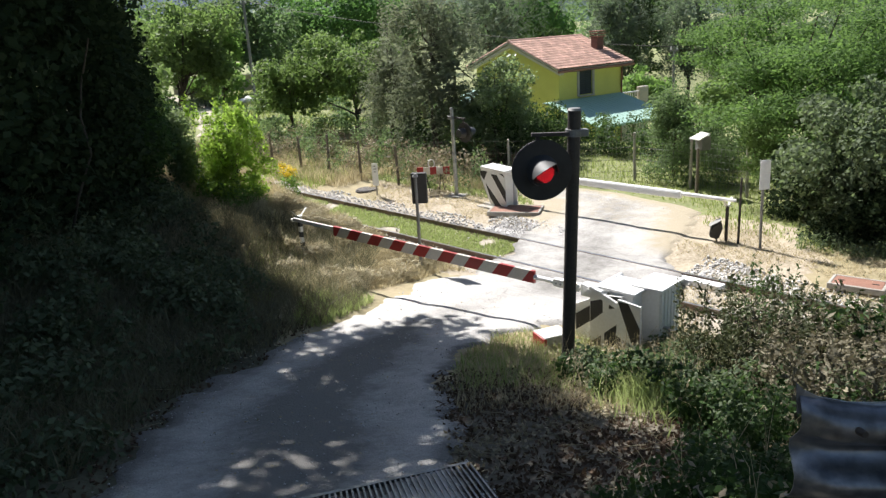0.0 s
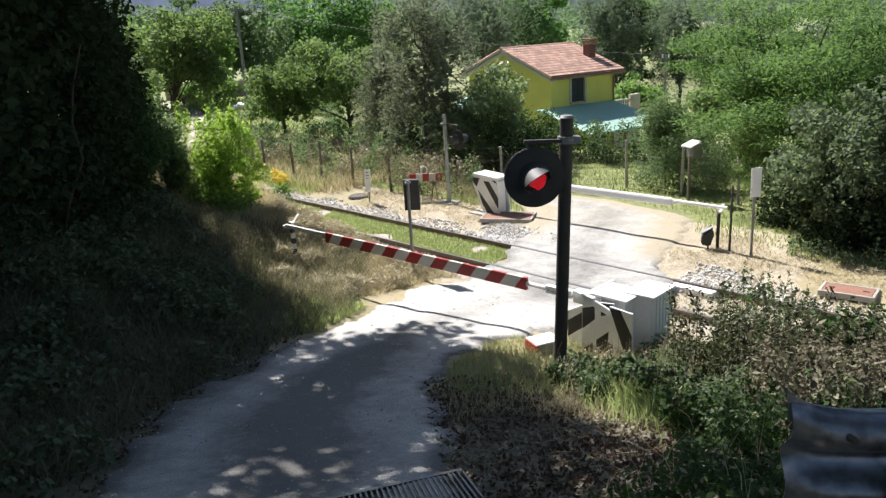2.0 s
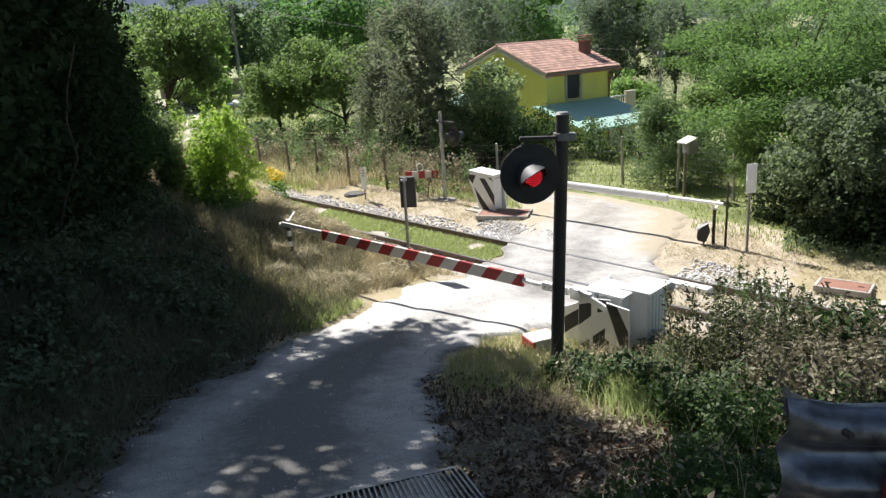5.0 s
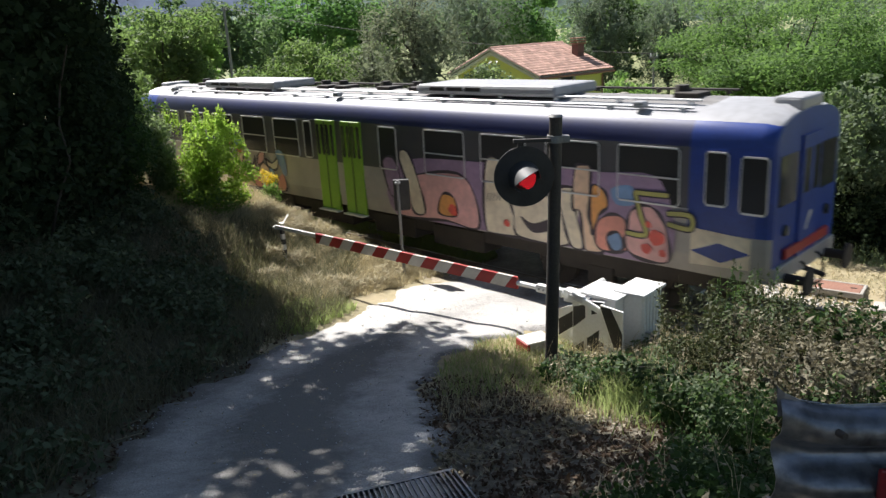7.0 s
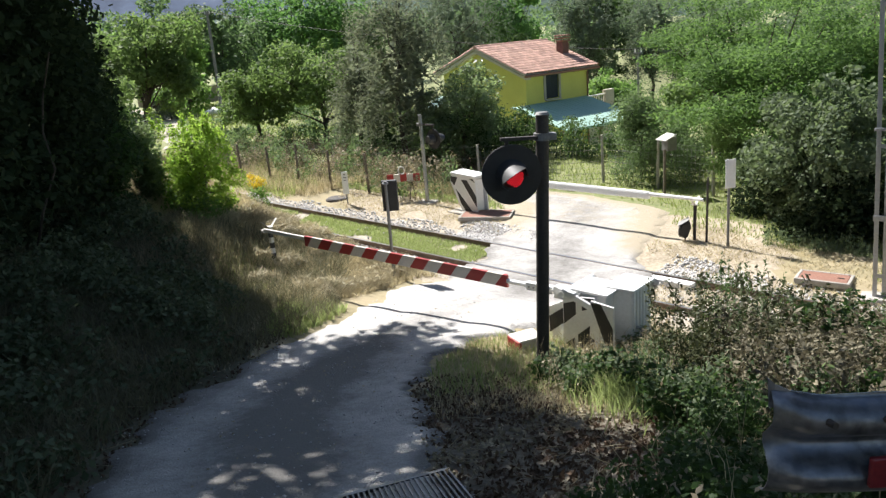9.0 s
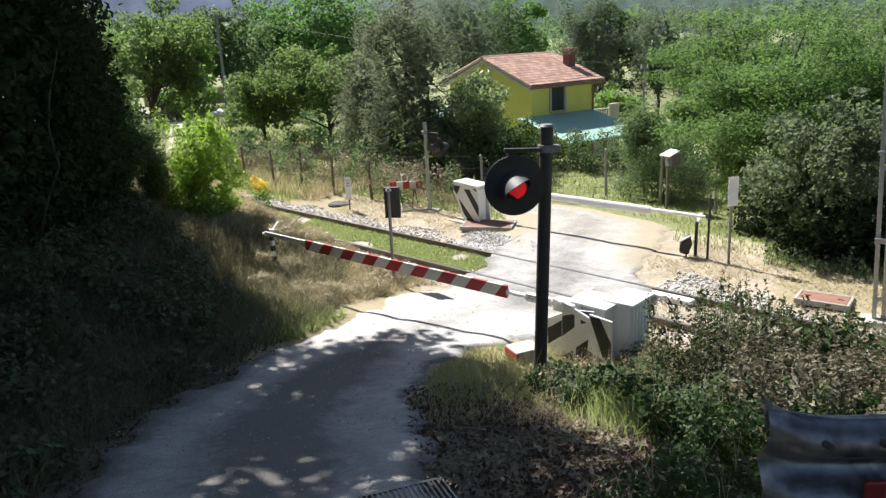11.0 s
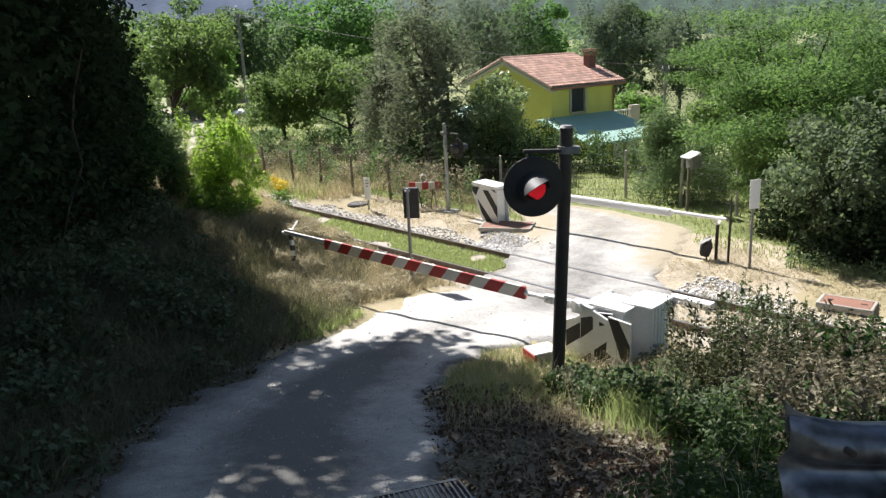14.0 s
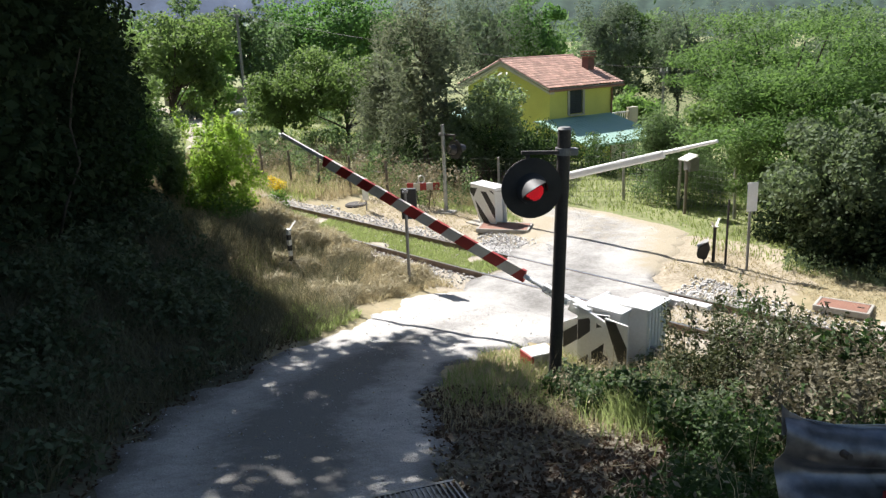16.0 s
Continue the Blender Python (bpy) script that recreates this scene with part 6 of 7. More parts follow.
HAY = leaf_material("brown_cut_hay", (0.25, 0.215, 0.125), (0.70, 0.63, 0.43), (0.42, 0.34, 0.19), 0.25, dry=True)
GRASS = leaf_material("green_grass", (0.11, 0.15, 0.035), (0.33, 0.40, 0.13), (0.42, 0.54, 0.14), 0.45)
FRESH = leaf_material("fresh_short_grass", (0.15, 0.20, 0.06), (0.37, 0.45, 0.17), (0.46, 0.58, 0.18), 0.5)
PETAL = leaf_material("yellow_petal", (0.72, 0.55, 0.01), (0.85, 0.72, 0.03), (0.85, 0.7, 0.03), 0.3)


def leaves(r, centres, spread, count, size, aspect=0.5, up=0.5, hang=0.0, shell=0.5):
    """Leaf blades scattered through clumps: arrays of vertices and faces."""
    centres, spread = np.asarray(centres, float), np.asarray(spread, float)
    if spread.ndim == 1:
        spread = np.repeat(spread[:, None], 3, 1)
    w = (spread[:, 0] * spread[:, 1] * spread[:, 2]) ** (2 / 3)
    pick = r.choice(len(centres), count, p=w / w.sum())
    d = r.normal(size=(count, 3))
    d /= np.linalg.norm(d, axis=1)[:, None]
    rad = shell + (1 - shell) * r.rand(count) ** 0.6
    rad = rad * (1 + 0.12 * r.normal(size=count))
    p = centres[pick] + d * spread[pick] * rad[:, None]
    p[:, 2] -= hang * r.rand(count) ** 2
    nrm = d * 0.6 + r.normal(size=(count, 3)) * 0.7 + np.array([0, 0, up])
    nrm /= np.linalg.norm(nrm, axis=1)[:, None]
    t = np.cross(nrm, r.normal(size=(count, 3)) + np.array([0, 0, -2.0 * (hang > 0)]))
    t /= np.linalg.norm(t, axis=1)[:, None] + 1e-9
    if hang > 0:
        t = np.cross(nrm, t)
        t[:, 2] -= 0.6
    s = np.cross(nrm, t)
    s /= np.linalg.norm(s, axis=1)[:, None] + 1e-9
    l = size * r.uniform(0.6, 1.35, count)[:, None]
    v = np.stack([p - t * l * 0.5, p + s * l * aspect * 0.5 - t * l * 0.05, p + t * l * 0.5, p - s * l * aspect * 0.5 - t * l * 0.05], 1)
    return v.reshape(-1, 3), np.arange(count * 4).reshape(-1, 4)


def clumps(r, centre, radii, count, clump, low=-0.5, shape=(1, 1, 0.75)):
    """Clump centres over the outer part of an ellipsoid, uneven."""
    c, q = [], []
    while len(c) < count:
        d = r.normal(size=3)
        d /= np.linalg.norm(d)
        if d[2] < low:
            continue
        f = r.uniform(0.2, 1.14) ** 0.6
        c.append(np.array(centre) + d * np.array(radii) * f)
        k = clump * r.uniform(0.5, 1.5)
        q.append((k * shape[0], k * shape[1], k * shape[2] * r.uniform(0.8, 1.2)))
    return np.array(c), np.array(q)


def limb(bm, p0, p1, r0, r1, bends, rnd, seg=7):
    """One bent, tapering limb of joined rings."""
    p0, p1 = Vector(p0), Vector(p1)
    path = [p0]
    for k in range(1, bends + 1):
        f = k / bends
        path.append(p0.lerp(p1, f) + Vector((rnd.uniform(-1, 1), rnd.uniform(-1, 1), rnd.uniform(-0.4, 0.4))) * 0.07 * (p1 - p0).length * (f < 1))
    rings = []
    for k, p in enumerate(path):
        d = (path[min(k + 1, bends)] - path[max(k - 1, 0)]).normalized()
        m = d.to_track_quat("Z", "Y").to_matrix()
        rad = r0 + (r1 - r0) * k / bends
        rings.append([bm.verts.new(p + m @ Vector((rad * math.cos(6.2832 * i / seg), rad * math.sin(6.2832 * i / seg), 0))) for i in range(seg)])
    for a, b in zip(rings, rings[1:]):
        for i in range(seg):
            j = (i + 1) % seg
            bm.faces.new((a[i], a[j], b[j], b[i]))
    bm.faces.new(rings[0][::-1])
    bm.faces.new(rings[-1])


def tree(name, x, y, label, tall, crown, count, size, leaf, trunk=0.16, clump=0.7, n_clumps=40, fork=0.35, seed=1, aspect=0.5, hang=0.0, low=-0.5, z=None, group="", up=0.5, category="tree", shape=(1, 1, 0.75), shell=0.5, core=0.035):
    """Trunk with limbs out to the clumps, and a crown of leaves. crown: centre offset and radii."""
    r, rnd = np.random.RandomState(seed), random.Random(seed)
    z = height_at(x, y) if z is None else z
    s = thing(name, pose(x, y, z - 0.05), label, category, group)
    (cx, cy, cz), radii = crown
    c, q = clumps(r, (cx, cy, cz), radii, n_clumps, clump, low, shape)
    bm = bmesh.new()
    knee = Vector((cx * 0.3, cy * 0.3, tall * fork))
    limb(bm, (0, 0, -0.2), knee, trunk, trunk * 0.75, 3, rnd)
    limb(bm, knee, (cx, cy, min(tall * 0.92, cz + radii[2] * 0.8)), trunk * 0.7, trunk * 0.12, 4, rnd)
    for k in range(0, len(c), max(1, len(c) // 14)):
        f = rnd.uniform(0, 0.5)
        start = knee.lerp(Vector((cx, cy, cz)), f)
        limb(bm, start, c[k], trunk * 0.35, trunk * 0.06, 3, rnd)
    part("trunk", bm, BARK, s)
    v, f = leaves(r, c, q, count, size, aspect, up, hang, shell)
    k = int(count * core)
    if k:
        d = r.normal(size=(k, 3))
        d /= np.linalg.norm(d, axis=1)[:, None]
        inner = np.array((cx, cy, cz)) + d * np.array(radii) * 0.62 * r.rand(k, 1) ** 0.4
        inner = inner[inner[:, 2] > cz + (low + 0.2) * radii[2]]
        vi, fi = leaves(r, inner, np.full(len(inner), 0.05), len(inner), size * 1.9, 0.6, 0.2)
        v, f = np.concatenate([v, vi]), np.concatenate([f, fi + len(v)])
    sheet("crown", v, f, leaf, s)
    return s


def mass(name, r, spots, count, size, leaf, label, category, aspect=0.5, up=0.5, hang=0.0, shell=0.4):
    """Undergrowth nobody could count: clumps given as x, y, z above ground, radii."""
    c = np.array([(x, y, height_at(x, y) + z) for x, y, z, *_ in spots])
    q = np.array([s[3:6] for s in spots])
    v, f = leaves(r, c, q, count, size, aspect, up, hang, shell)
    return tagged(sheet(name, v, f, leaf), label, category, kind="stuff")


def blades(name, r, xy, tall, wide, leaf, label, lean=0.5, category="grass"):
    """Grass blades, each a bent strip of two pieces."""
    k = len(xy)
    x, y = xy[:, 0], xy[:, 1]
    bed = np.abs(uv_of(x, y)[1] - RAIL_MID) < 1.9
    z = np.where(bed, np.maximum(height(x, y), -0.155), height(x, y)) - 0.01
    h = tall * r.uniform(0.45, 1.3, k)
    a = r.uniform(0, 2 * np.pi, k)
    b = r.uniform(0, 2 * np.pi, k)
    ln = lean * h * r.uniform(0.1, 1.0, k)
    side = np.stack([np.cos(a), np.sin(a), np.zeros(k)], 1) * (wide * r.uniform(0.6, 1.3, k))[:, None]
    lo = np.stack([x, y, z], 1)
    mid = lo + np.stack([np.cos(b) * ln * 0.35, np.sin(b) * ln * 0.35, h * 0.6], 1)
    top = lo + np.stack([np.cos(b) * ln, np.sin(b) * ln, h], 1)
    v = np.stack([lo - side, lo + side, mid + side * 0.8, mid - side * 0.8, top], 1).reshape(-1, 3)
    i = np.arange(k)[:, None] * 5
    f = np.concatenate([np.hstack([i, i + 1, i + 2]), np.hstack([i, i + 2, i + 3]), np.hstack([i + 3, i + 2, i + 4])], 0)
    return tagged(sheet(name, v, f, leaf), label, category, kind="stuff")


def weeds(name, r, xy, tall, leaf, label, per=34, size=0.045):
    """Withered plants: a stem each, with hanging leaves all along it."""
    k = len(xy)
    z = height(xy[:, 0], xy[:, 1])
    lo = np.column_stack([xy, z])
    h = tall * r.uniform(0.55, 1.25, k)
    tip = lo + np.column_stack([r.normal(0, 0.13, k) * h, r.normal(0, 0.13, k) * h, h])
    side = np.column_stack([r.normal(size=k), r.normal(size=k), np.zeros(k)])
    side *= 0.006 / np.linalg.norm(side, axis=1)[:, None]
    stem = np.stack([lo - side, lo + side, tip + side * 0.4, tip - side * 0.4], 1).reshape(-1, 3)
    f = r.uniform(0.15, 1.0, (k, per))
    at = lo[:, None] + (tip - lo)[:, None] * f[..., None] + r.normal(0, 0.05, (k, per, 3)) * (1.4 - f)[..., None]
    v, fc = leaves(r, at.reshape(-1, 3), np.full(k * per, 0.012), k * per, size, 0.36, 0.0, 0.03)
    v, fc = np.concatenate([stem, v]), np.concatenate([np.arange(k * 4).reshape(-1, 4), fc + k * 4])
    return tagged(sheet(name, v, fc, leaf), label, "weeds", kind="stuff")


def off_road(xy, margin=0.05):
    """True for points outside the lane."""
    ll, rr = lane_bounds()
    mid, half = (ll + rr) / 2, np.linalg.norm(rr - ll, axis=1) / 2
    out = np.ones(len(xy), bool)
    for k in range(0, len(mid), 3):
        d = (rr[k] - ll[k]) / (2 * half[k])
        t = np.array([-d[1], d[0]])
        rel = xy - mid[k]
        out &= ~((np.abs(rel @ d) < half[k] + margin) & (np.abs(rel @ t) < 0.35))
    return out


def track_patch(r, count, u0, u1, n0, n1):
    u, n = r.uniform(u0, u1, count), r.uniform(n0, n1, count)
    return np.stack([u * TU.x + n * TN.x, u * TU.y + n * TN.y], 1)


def hills():
    """Wooded hills that close the valley."""
    # Haze is painted into both base colours as a bluish tint.
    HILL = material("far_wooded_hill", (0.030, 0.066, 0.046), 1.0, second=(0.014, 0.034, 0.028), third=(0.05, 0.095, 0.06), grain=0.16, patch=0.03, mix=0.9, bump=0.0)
    HAZE_BLUE = material("haze_tinted_mountain", (0.05, 0.085, 0.15), 1.0, second=(0.035, 0.06, 0.115), grain=0.06, patch=0.01, mix=0.7, bump=0.0)
    for name, dist, top, mat, seed, lab in (("hill", 420, 78, HILL, 2, "wooded green hillside far behind the valley"), ("mountain", 1300, 330, HAZE_BLUE, 6, "hazy blue mountain on the horizon")):
        k, m = 360, 26
        vs, fs = [], []
        for j in range(m):
            for i in range(k):
                a = radians(-75 + 150 * i / (k - 1))
                f = j / (m - 1)
                d = dist * (1 + 0.8 * f)
                rise = top * (1.0 if name == "mountain" else 0.45 + 0.55 * float(smooth_step(-8, 8, math.degrees(a))))
                q = rise * (0.75 + 0.35 * float(wave(np.array(i * 0.04), np.array(0.0), 1.2, seed))) * math.sin(f * math.pi / 2) + 0.035 * top * float(wave(np.array(i * 0.9), np.array(j * 1.1), 1.0, seed + 1) + wave(np.array(i * 2.3), np.array(j * 2.1), 1.0, seed + 2))
                vs.append((d * math.sin(a), d * math.cos(a), q - 4))
        for j in range(m - 1):
            for i in range(k - 1):
                fs.append((j * k + i, j * k + i + 1, (j + 1) * k + i + 1, (j + 1) * k + i))
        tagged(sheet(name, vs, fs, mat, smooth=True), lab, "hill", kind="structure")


def grove(name, rows, label, group, seed, low=-0.8, trunk=0.18):
    """A row of trees: x, y, height, crown radius, leaf material, leaf count, leaf length, droop."""
    for k, (x, y, h, w, leaf, count, size, droop) in enumerate(rows):
        r = random.Random(seed + k)
        crown = ((r.uniform(-0.12, 0.12) * w, 0, h * 0.56), (w * r.uniform(0.9, 1.1), w, h * 0.46))
        shape, aspect = ((0.8, 0.8, 1.3), 0.22) if droop else ((1.1, 1.1, 0.75), 0.55)
        tree(name, x, y, label, h, crown, count, size, leaf, trunk, w * 0.26, 46, 0.22, seed + k, aspect, hang=droop, low=low, group=group, shape=shape, shell=0.6)


def plants():
    r = np.random.RandomState(21)
    # garden and field trees
    tree("fruit_tree", -4.1, 40.7, "spreading green fruit tree with dark low limbs behind the fence", 5.2, ((0, 0, 3.0), (3.2, 2.9, 2.0)), 14500, 0.2, LEAF_FRUIT, 0.17, 0.62, 62, 0.16, 3, low=-0.6, shell=0.6)
    tree("fruit_tree", -7.7, 41.5, "spreading green fruit tree at the field's edge", 4.6, ((0, 0, 2.5), (2.0, 2.1, 2.0)), 8000, 0.2, LEAF_FRUIT, 0.14, 0.55, 44, 0.16, 13, low=-0.8, shell=0.6)
    tree("tall_tree", 0.1, 30.2, "tall slender tree with drooping grey-green foliage", 9.0, ((0, 0, 3.7), (1.75, 1.6, 3.9)), 15500, 0.2, LEAF_GREY, 0.12, 0.42, 78, 0.5, 4, 0.22, 0.9, low=-0.85, shape=(0.85, 0.85, 1.3))
    tree("tall_tree", -1.75, 33.5, "slender tree with drooping grey-green foliage", 6.4, ((0, 0, 3.1), (1.35, 1.3, 2.8)), 9500, 0.2, LEAF_GREY, 0.09, 0.42, 55, 0.5, 14, 0.22, 0.8, low=-0.85, shape=(0.85, 0.85, 1.3))
    tree("garden_tree", 2.3, 29.3, "leafy garden tree in front of the yellow house", 3.6, ((0.0, 0, 2.1), (1.75, 1.6, 1.7)), 12500, 0.17, LEAF_GARDEN, 0.09, 0.42, 66, 0.2, 5, 0.42, 0.15, low=-0.9, shell=0.5, core=0.0)
    tree("garden_tree", 7.6, 24.3, "small willowy tree at the garden fence", 3.2, ((0.0, 0, 1.95), (0.85, 0.85, 1.15)), 5000, 0.15, LEAF_WILLOW, 0.05, 0.34, 36, 0.3, 6, 0.26, 0.4, shape=(0.9, 0.9, 1.1))
    layered = dict(aspect=0.4, hang=0.2, up=0.9, shape=(1.3, 1.3, 0.36), shell=0.35)
    tree("acacia_tree", 10.4, 21.2, "light green acacia with layered feathery crown", 6.0, ((0, 0, 3.2), (2.5, 2.5, 2.15)), 31000, 0.115, LEAF_ACACIA, 0.15, 0.72, 40, 0.3, 7, core=0.05, **layered)
    tree("acacia_tree", 14.0, 22.5, "light green acacia with layered feathery crown", 5.6, ((0, 0, 3.0), (2.7, 2.6, 2.1)), 26000, 0.12, LEAF_ACACIA, 0.15, 0.74, 38, 0.3, 8, core=0.05, **layered)
    tree("acacia_tree", 11.3, 26.6, "light green acacia with layered feathery crown", 6.1, ((0, 0, 3.4), (2.5, 2.4, 2.2)), 20000, 0.13, LEAF_ACACIA, 0.14, 0.72, 36, 0.3, 18, core=0.05, **layered)
    tree("hedge_tree", 9.9, 17.2, "dense dark green hedge tree beside the line", 4.0, ((0, 0, 1.8), (1.85, 1.5, 1.95)), 20000, 0.12, LEAF_HOLM, 0.12, 0.42, 75, 0.2, 9, 0.6, low=-0.95, shell=0.6)
    tree("hedge_tree", 12.4, 15.6, "dense dark green hedge tree beside the line", 4.3, ((0, 0, 2.0), (2.0, 1.6, 2.1)), 17000, 0.12, LEAF_HOLM, 0.12, 0.42, 75, 0.2, 10, 0.6, low=-0.95, shell=0.6)
    # trees behind
    grove("far_tree", [(-9.7, 77, 10.2, 5.6, LEAF_RICH, 15000, 0.36, 0), (-15.5, 70, 9, 3.6, LEAF_FAR, 9000, 0.34, 0), (-20.5, 66, 9, 4.0, LEAF_FAR, 9000, 0.34, 0), (-26, 62, 9, 4, LEAF_MID, 5000, 0.36, 0), (-3.0, 82, 8.0, 3.6, LEAF_FAR, 6500, 0.36, 0),
           (4.9, 64, 9.6, 4.6, LEAF_SILVER, 15000, 0.32, 0.5), (9.3, 62, 6.6, 2.5, LEAF_HEDGE, 6500, 0.32, 0), (12.8, 88, 8.6, 3.6, LEAF_RICH, 6000, 0.4, 0), (8.2, 92, 8.0, 3.6, LEAF_FAR, 5000, 0.4, 0),
           (15.6, 64, 11.5, 2.7, LEAF_SILVER, 13000, 0.3, 0.9), (20.8, 63, 10.5, 2.9, LEAF_SILVER, 12000, 0.3, 0.9), (18.1, 69, 10, 3.0, LEAF_HEDGE, 6500, 0.34, 0), (26, 66, 10, 4.2, LEAF_SILVER, 9000, 0.34, 0.6), (33, 62, 9, 4.4, LEAF_FAR, 6000, 0.36, 0),
           (14.3, 52, 4.4, 2.4, LEAF_MID, 6000, 0.28, 0), (19.5, 47, 5.2, 2.8, LEAF_FRUIT, 8000, 0.26, 0), (22.4, 41.5, 7.4, 2.9, LEAF_SILVER, 12000, 0.24, 0.4), (27.5, 44, 8, 3.6, LEAF_SILVER, 9000, 0.28, 0.4)],
          "broad tree at the wood's edge beyond the houses", "trees at the wood's edge", 40)
    grove("field_tree", [(-15.4, 38, 7.5, 2.6, LEAF_MID, 8000, 0.22, 0), (-13.6, 50.5, 6.8, 2.2, LEAF_MID, 7000, 0.24, 0), (-21, 52, 8.5, 3.4, LEAF_FAR, 6500, 0.28, 0)],
          "leafy tree at the edge of the field", "trees beside the field", 140, low=-1.0)
    tree("field_tree", -12.7, 38.0, "leafy tree at the edge of the field", 7.2, ((0.9, 0, 4.9), (2.3, 2.2, 2.2)), 12500, 0.2, LEAF_FRUIT, 0.15, 0.6, 52, 0.3, 139, 0.5, group="trees beside the field", low=-0.9, shell=0.6)
    tree("olive_bush", -17.2, 58.5, "round grey olive bush beside the field wall", 2.4, ((0, 0, 1.2), (1.25, 1.2, 1.1)), 4200, 0.2, LEAF_SILVER, 0.08, 0.4, 34, 0.2, 21, 0.3, low=-0.9, category="bush")
    # far wood as one piece
    spots = []
    for k in range(420):
        a, d = r.uniform(-0.6, 0.6), r.uniform(95, 260)
        g = r.uniform(1.6, 4.0)
        spots.append((d * math.sin(a), d * math.cos(a), r.uniform(1.0, 5.0) + 0.025 * (d - 95), g, g, g * 0.9))
    mass("far_wood", r, spots, 34000, 0.9, LEAF_FAR, "mixed green wood filling the valley", "wood")
    # climbers and bushes along the fence
    spots = [(*at_track(u, n)[:2], r.uniform(0.2, 0.9), 0.42, 0.42, 0.4) for u, n in zip(r.uniform(-38, -19, 110), r.uniform(18.5, 24, 110))]
    mass("vine_row", r, spots, 11000, 0.12, LEAF_WILLOW, "rows of low vines and shrubs behind the fence", "vines")
    spots = [(*at_track(u, n)[:2], r.uniform(0.2, 1.15), 0.28, 0.28, 0.4) for u, n in zip(r.uniform(-30, -17, 62), r.uniform(16.3, 18.6, 62))]
    mass("dry_climbers", r, spots, 5200, 0.1, LEAF_DRY, "brown dry climbers hanging on the fence", "climbers")
    spots = [(*at_track(u, n)[:2], r.uniform(0.1, 1.1), 0.3, 0.3, 0.4) for u, n in zip(r.uniform(-31, -15, 75), r.uniform(16.2, 19.5, 75))]
    mass("green_climbers", r, spots, 8000, 0.1, LEAF_WILLOW, "green climbers and shrubs tangled in the fence", "climbers")
    spots = [(*at_track(u, n)[:2], r.uniform(0.1, 1.9), 0.45, 0.45, 0.45) for u, n in zip(r.uniform(-25, -18.5, 80), r.uniform(20.6, 24.5, 80))]
    mass("garden_shrubs", r, spots, 17000, 0.13, LEAF_HEDGE, "dark shrubs below the garden trees", "shrubs")
    spots = [(*at_track(u, n)[:2], r.uniform(0.0, 1.3), 0.5, 0.5, 0.5) for u, n in zip(r.uniform(-5.6, 3.0, 70), r.uniform(18.9, 20.6, 70))]
    spots += [(x, y, z, 0.5, 0.5, 0.5) for x, y, z in zip(r.uniform(8.5, 11.5, 36), r.uniform(17.3, 19.6, 36), r.uniform(0.0, 1.6, 36))]
    rh = np.random.RandomState(83)
    spots += [(*at_track(u, n)[:2], z, 0.42, 0.42, 0.42) for u, n, z in zip(rh.uniform(-6.9, -1.5, 60), rh.uniform(17.5, 19.0, 60), rh.uniform(0.1, 1.5, 60))]
    # shade under the hedge's overhang is painted by these darker leaves
    mass("hedge_skirt", r, spots, 27000, 0.13, LEAF_SHADED, "undergrowth in shade-darkened leaves at the foot of the hedge trees", "hedge")
    spots = [(x, y, z, 0.55, 0.55, 0.5) for x, y, z in zip(r.uniform(9.2, 15.5, 75), r.uniform(20.5, 26.5, 75), r.uniform(0.1, 2.4, 75))]
    low = [(x, y, z, 0.4, 0.4, 0.4) for x, y, z in zip(r.uniform(6.9, 9.6, 42), r.uniform(22.8, 26.0, 42), r.uniform(0.1, 1.7, 42))]
    mass("garden_bushes", r, low, 13000, 0.1, LEAF_WILLOW, "willowy bushes along the garden fence", "bushes", 0.35)
    spray = [(x, y, z, 0.34, 0.34, 0.28) for x, y, z in zip(r.uniform(8.3, 9.4, 18), r.uniform(19.6, 21.0, 18), r.uniform(0.9, 2.5, 18))]
    mass("acacia_spray", r, spray, 5000, 0.1, LEAF_FRUIT, "bright young acacia spray beside the hedge", "bushes", 0.4)
    mass("acacia_scrub", r, spots, 12000, 0.12, LEAF_ACACIA, "light green scrub below the acacia trees", "scrub", 0.45)
    spots = [(*at_track(u, n)[:2], r.uniform(0.0, 0.5), 0.8, 0.8, 0.45) for u, n in zip(r.uniform(-50, -30, 60), r.uniform(24, 40, 60))]
    mass("orchard_undergrowth", r, spots, 15000, 0.2, LEAF_FAR, "green undergrowth beneath the fruit trees", "undergrowth")
    spots = [(*at_track(u, n)[:2], r.uniform(0.0, 1.2), 0.4, 0.4, 0.45) for u, n in zip(r.uniform(-22, -11.5, 120), r.uniform(24.2, 26.0, 120))]
    mass("garden_hedge", r, spots, 19000, 0.12, LEAF_HEDGE, "dark garden hedge below the green roof", "hedge")
    # bright bush and its neighbours on the bank
    tree("bright_bush", -5.15, 19.2, "bright yellow-green bush on the dry bank", 2.3, ((0, 0, 1.05), (0.72, 0.7, 1.2)), 8000, 0.11, LEAF_BRIGHT, 0.05, 0.28, 55, 0.2, 61, 0.35, low=-0.9, category="bush", core=0.01)
    mass("bush_skirt", r, [(-5.0, 18.4, 0.2, 0.5, 0.4, 0.35), (-5.6, 18.8, 0.25, 0.5, 0.5, 0.4), (-4.7, 19.0, 0.15, 0.4, 0.4, 0.3), (-5.9, 20.0, 0.5, 0.6, 0.6, 0.6), (-4.15, 20.85, 0.25, 0.3, 0.3, 0.4)], 3500, 0.09, LEAF_MID, "low green shoots round the bright bush", "shoots")
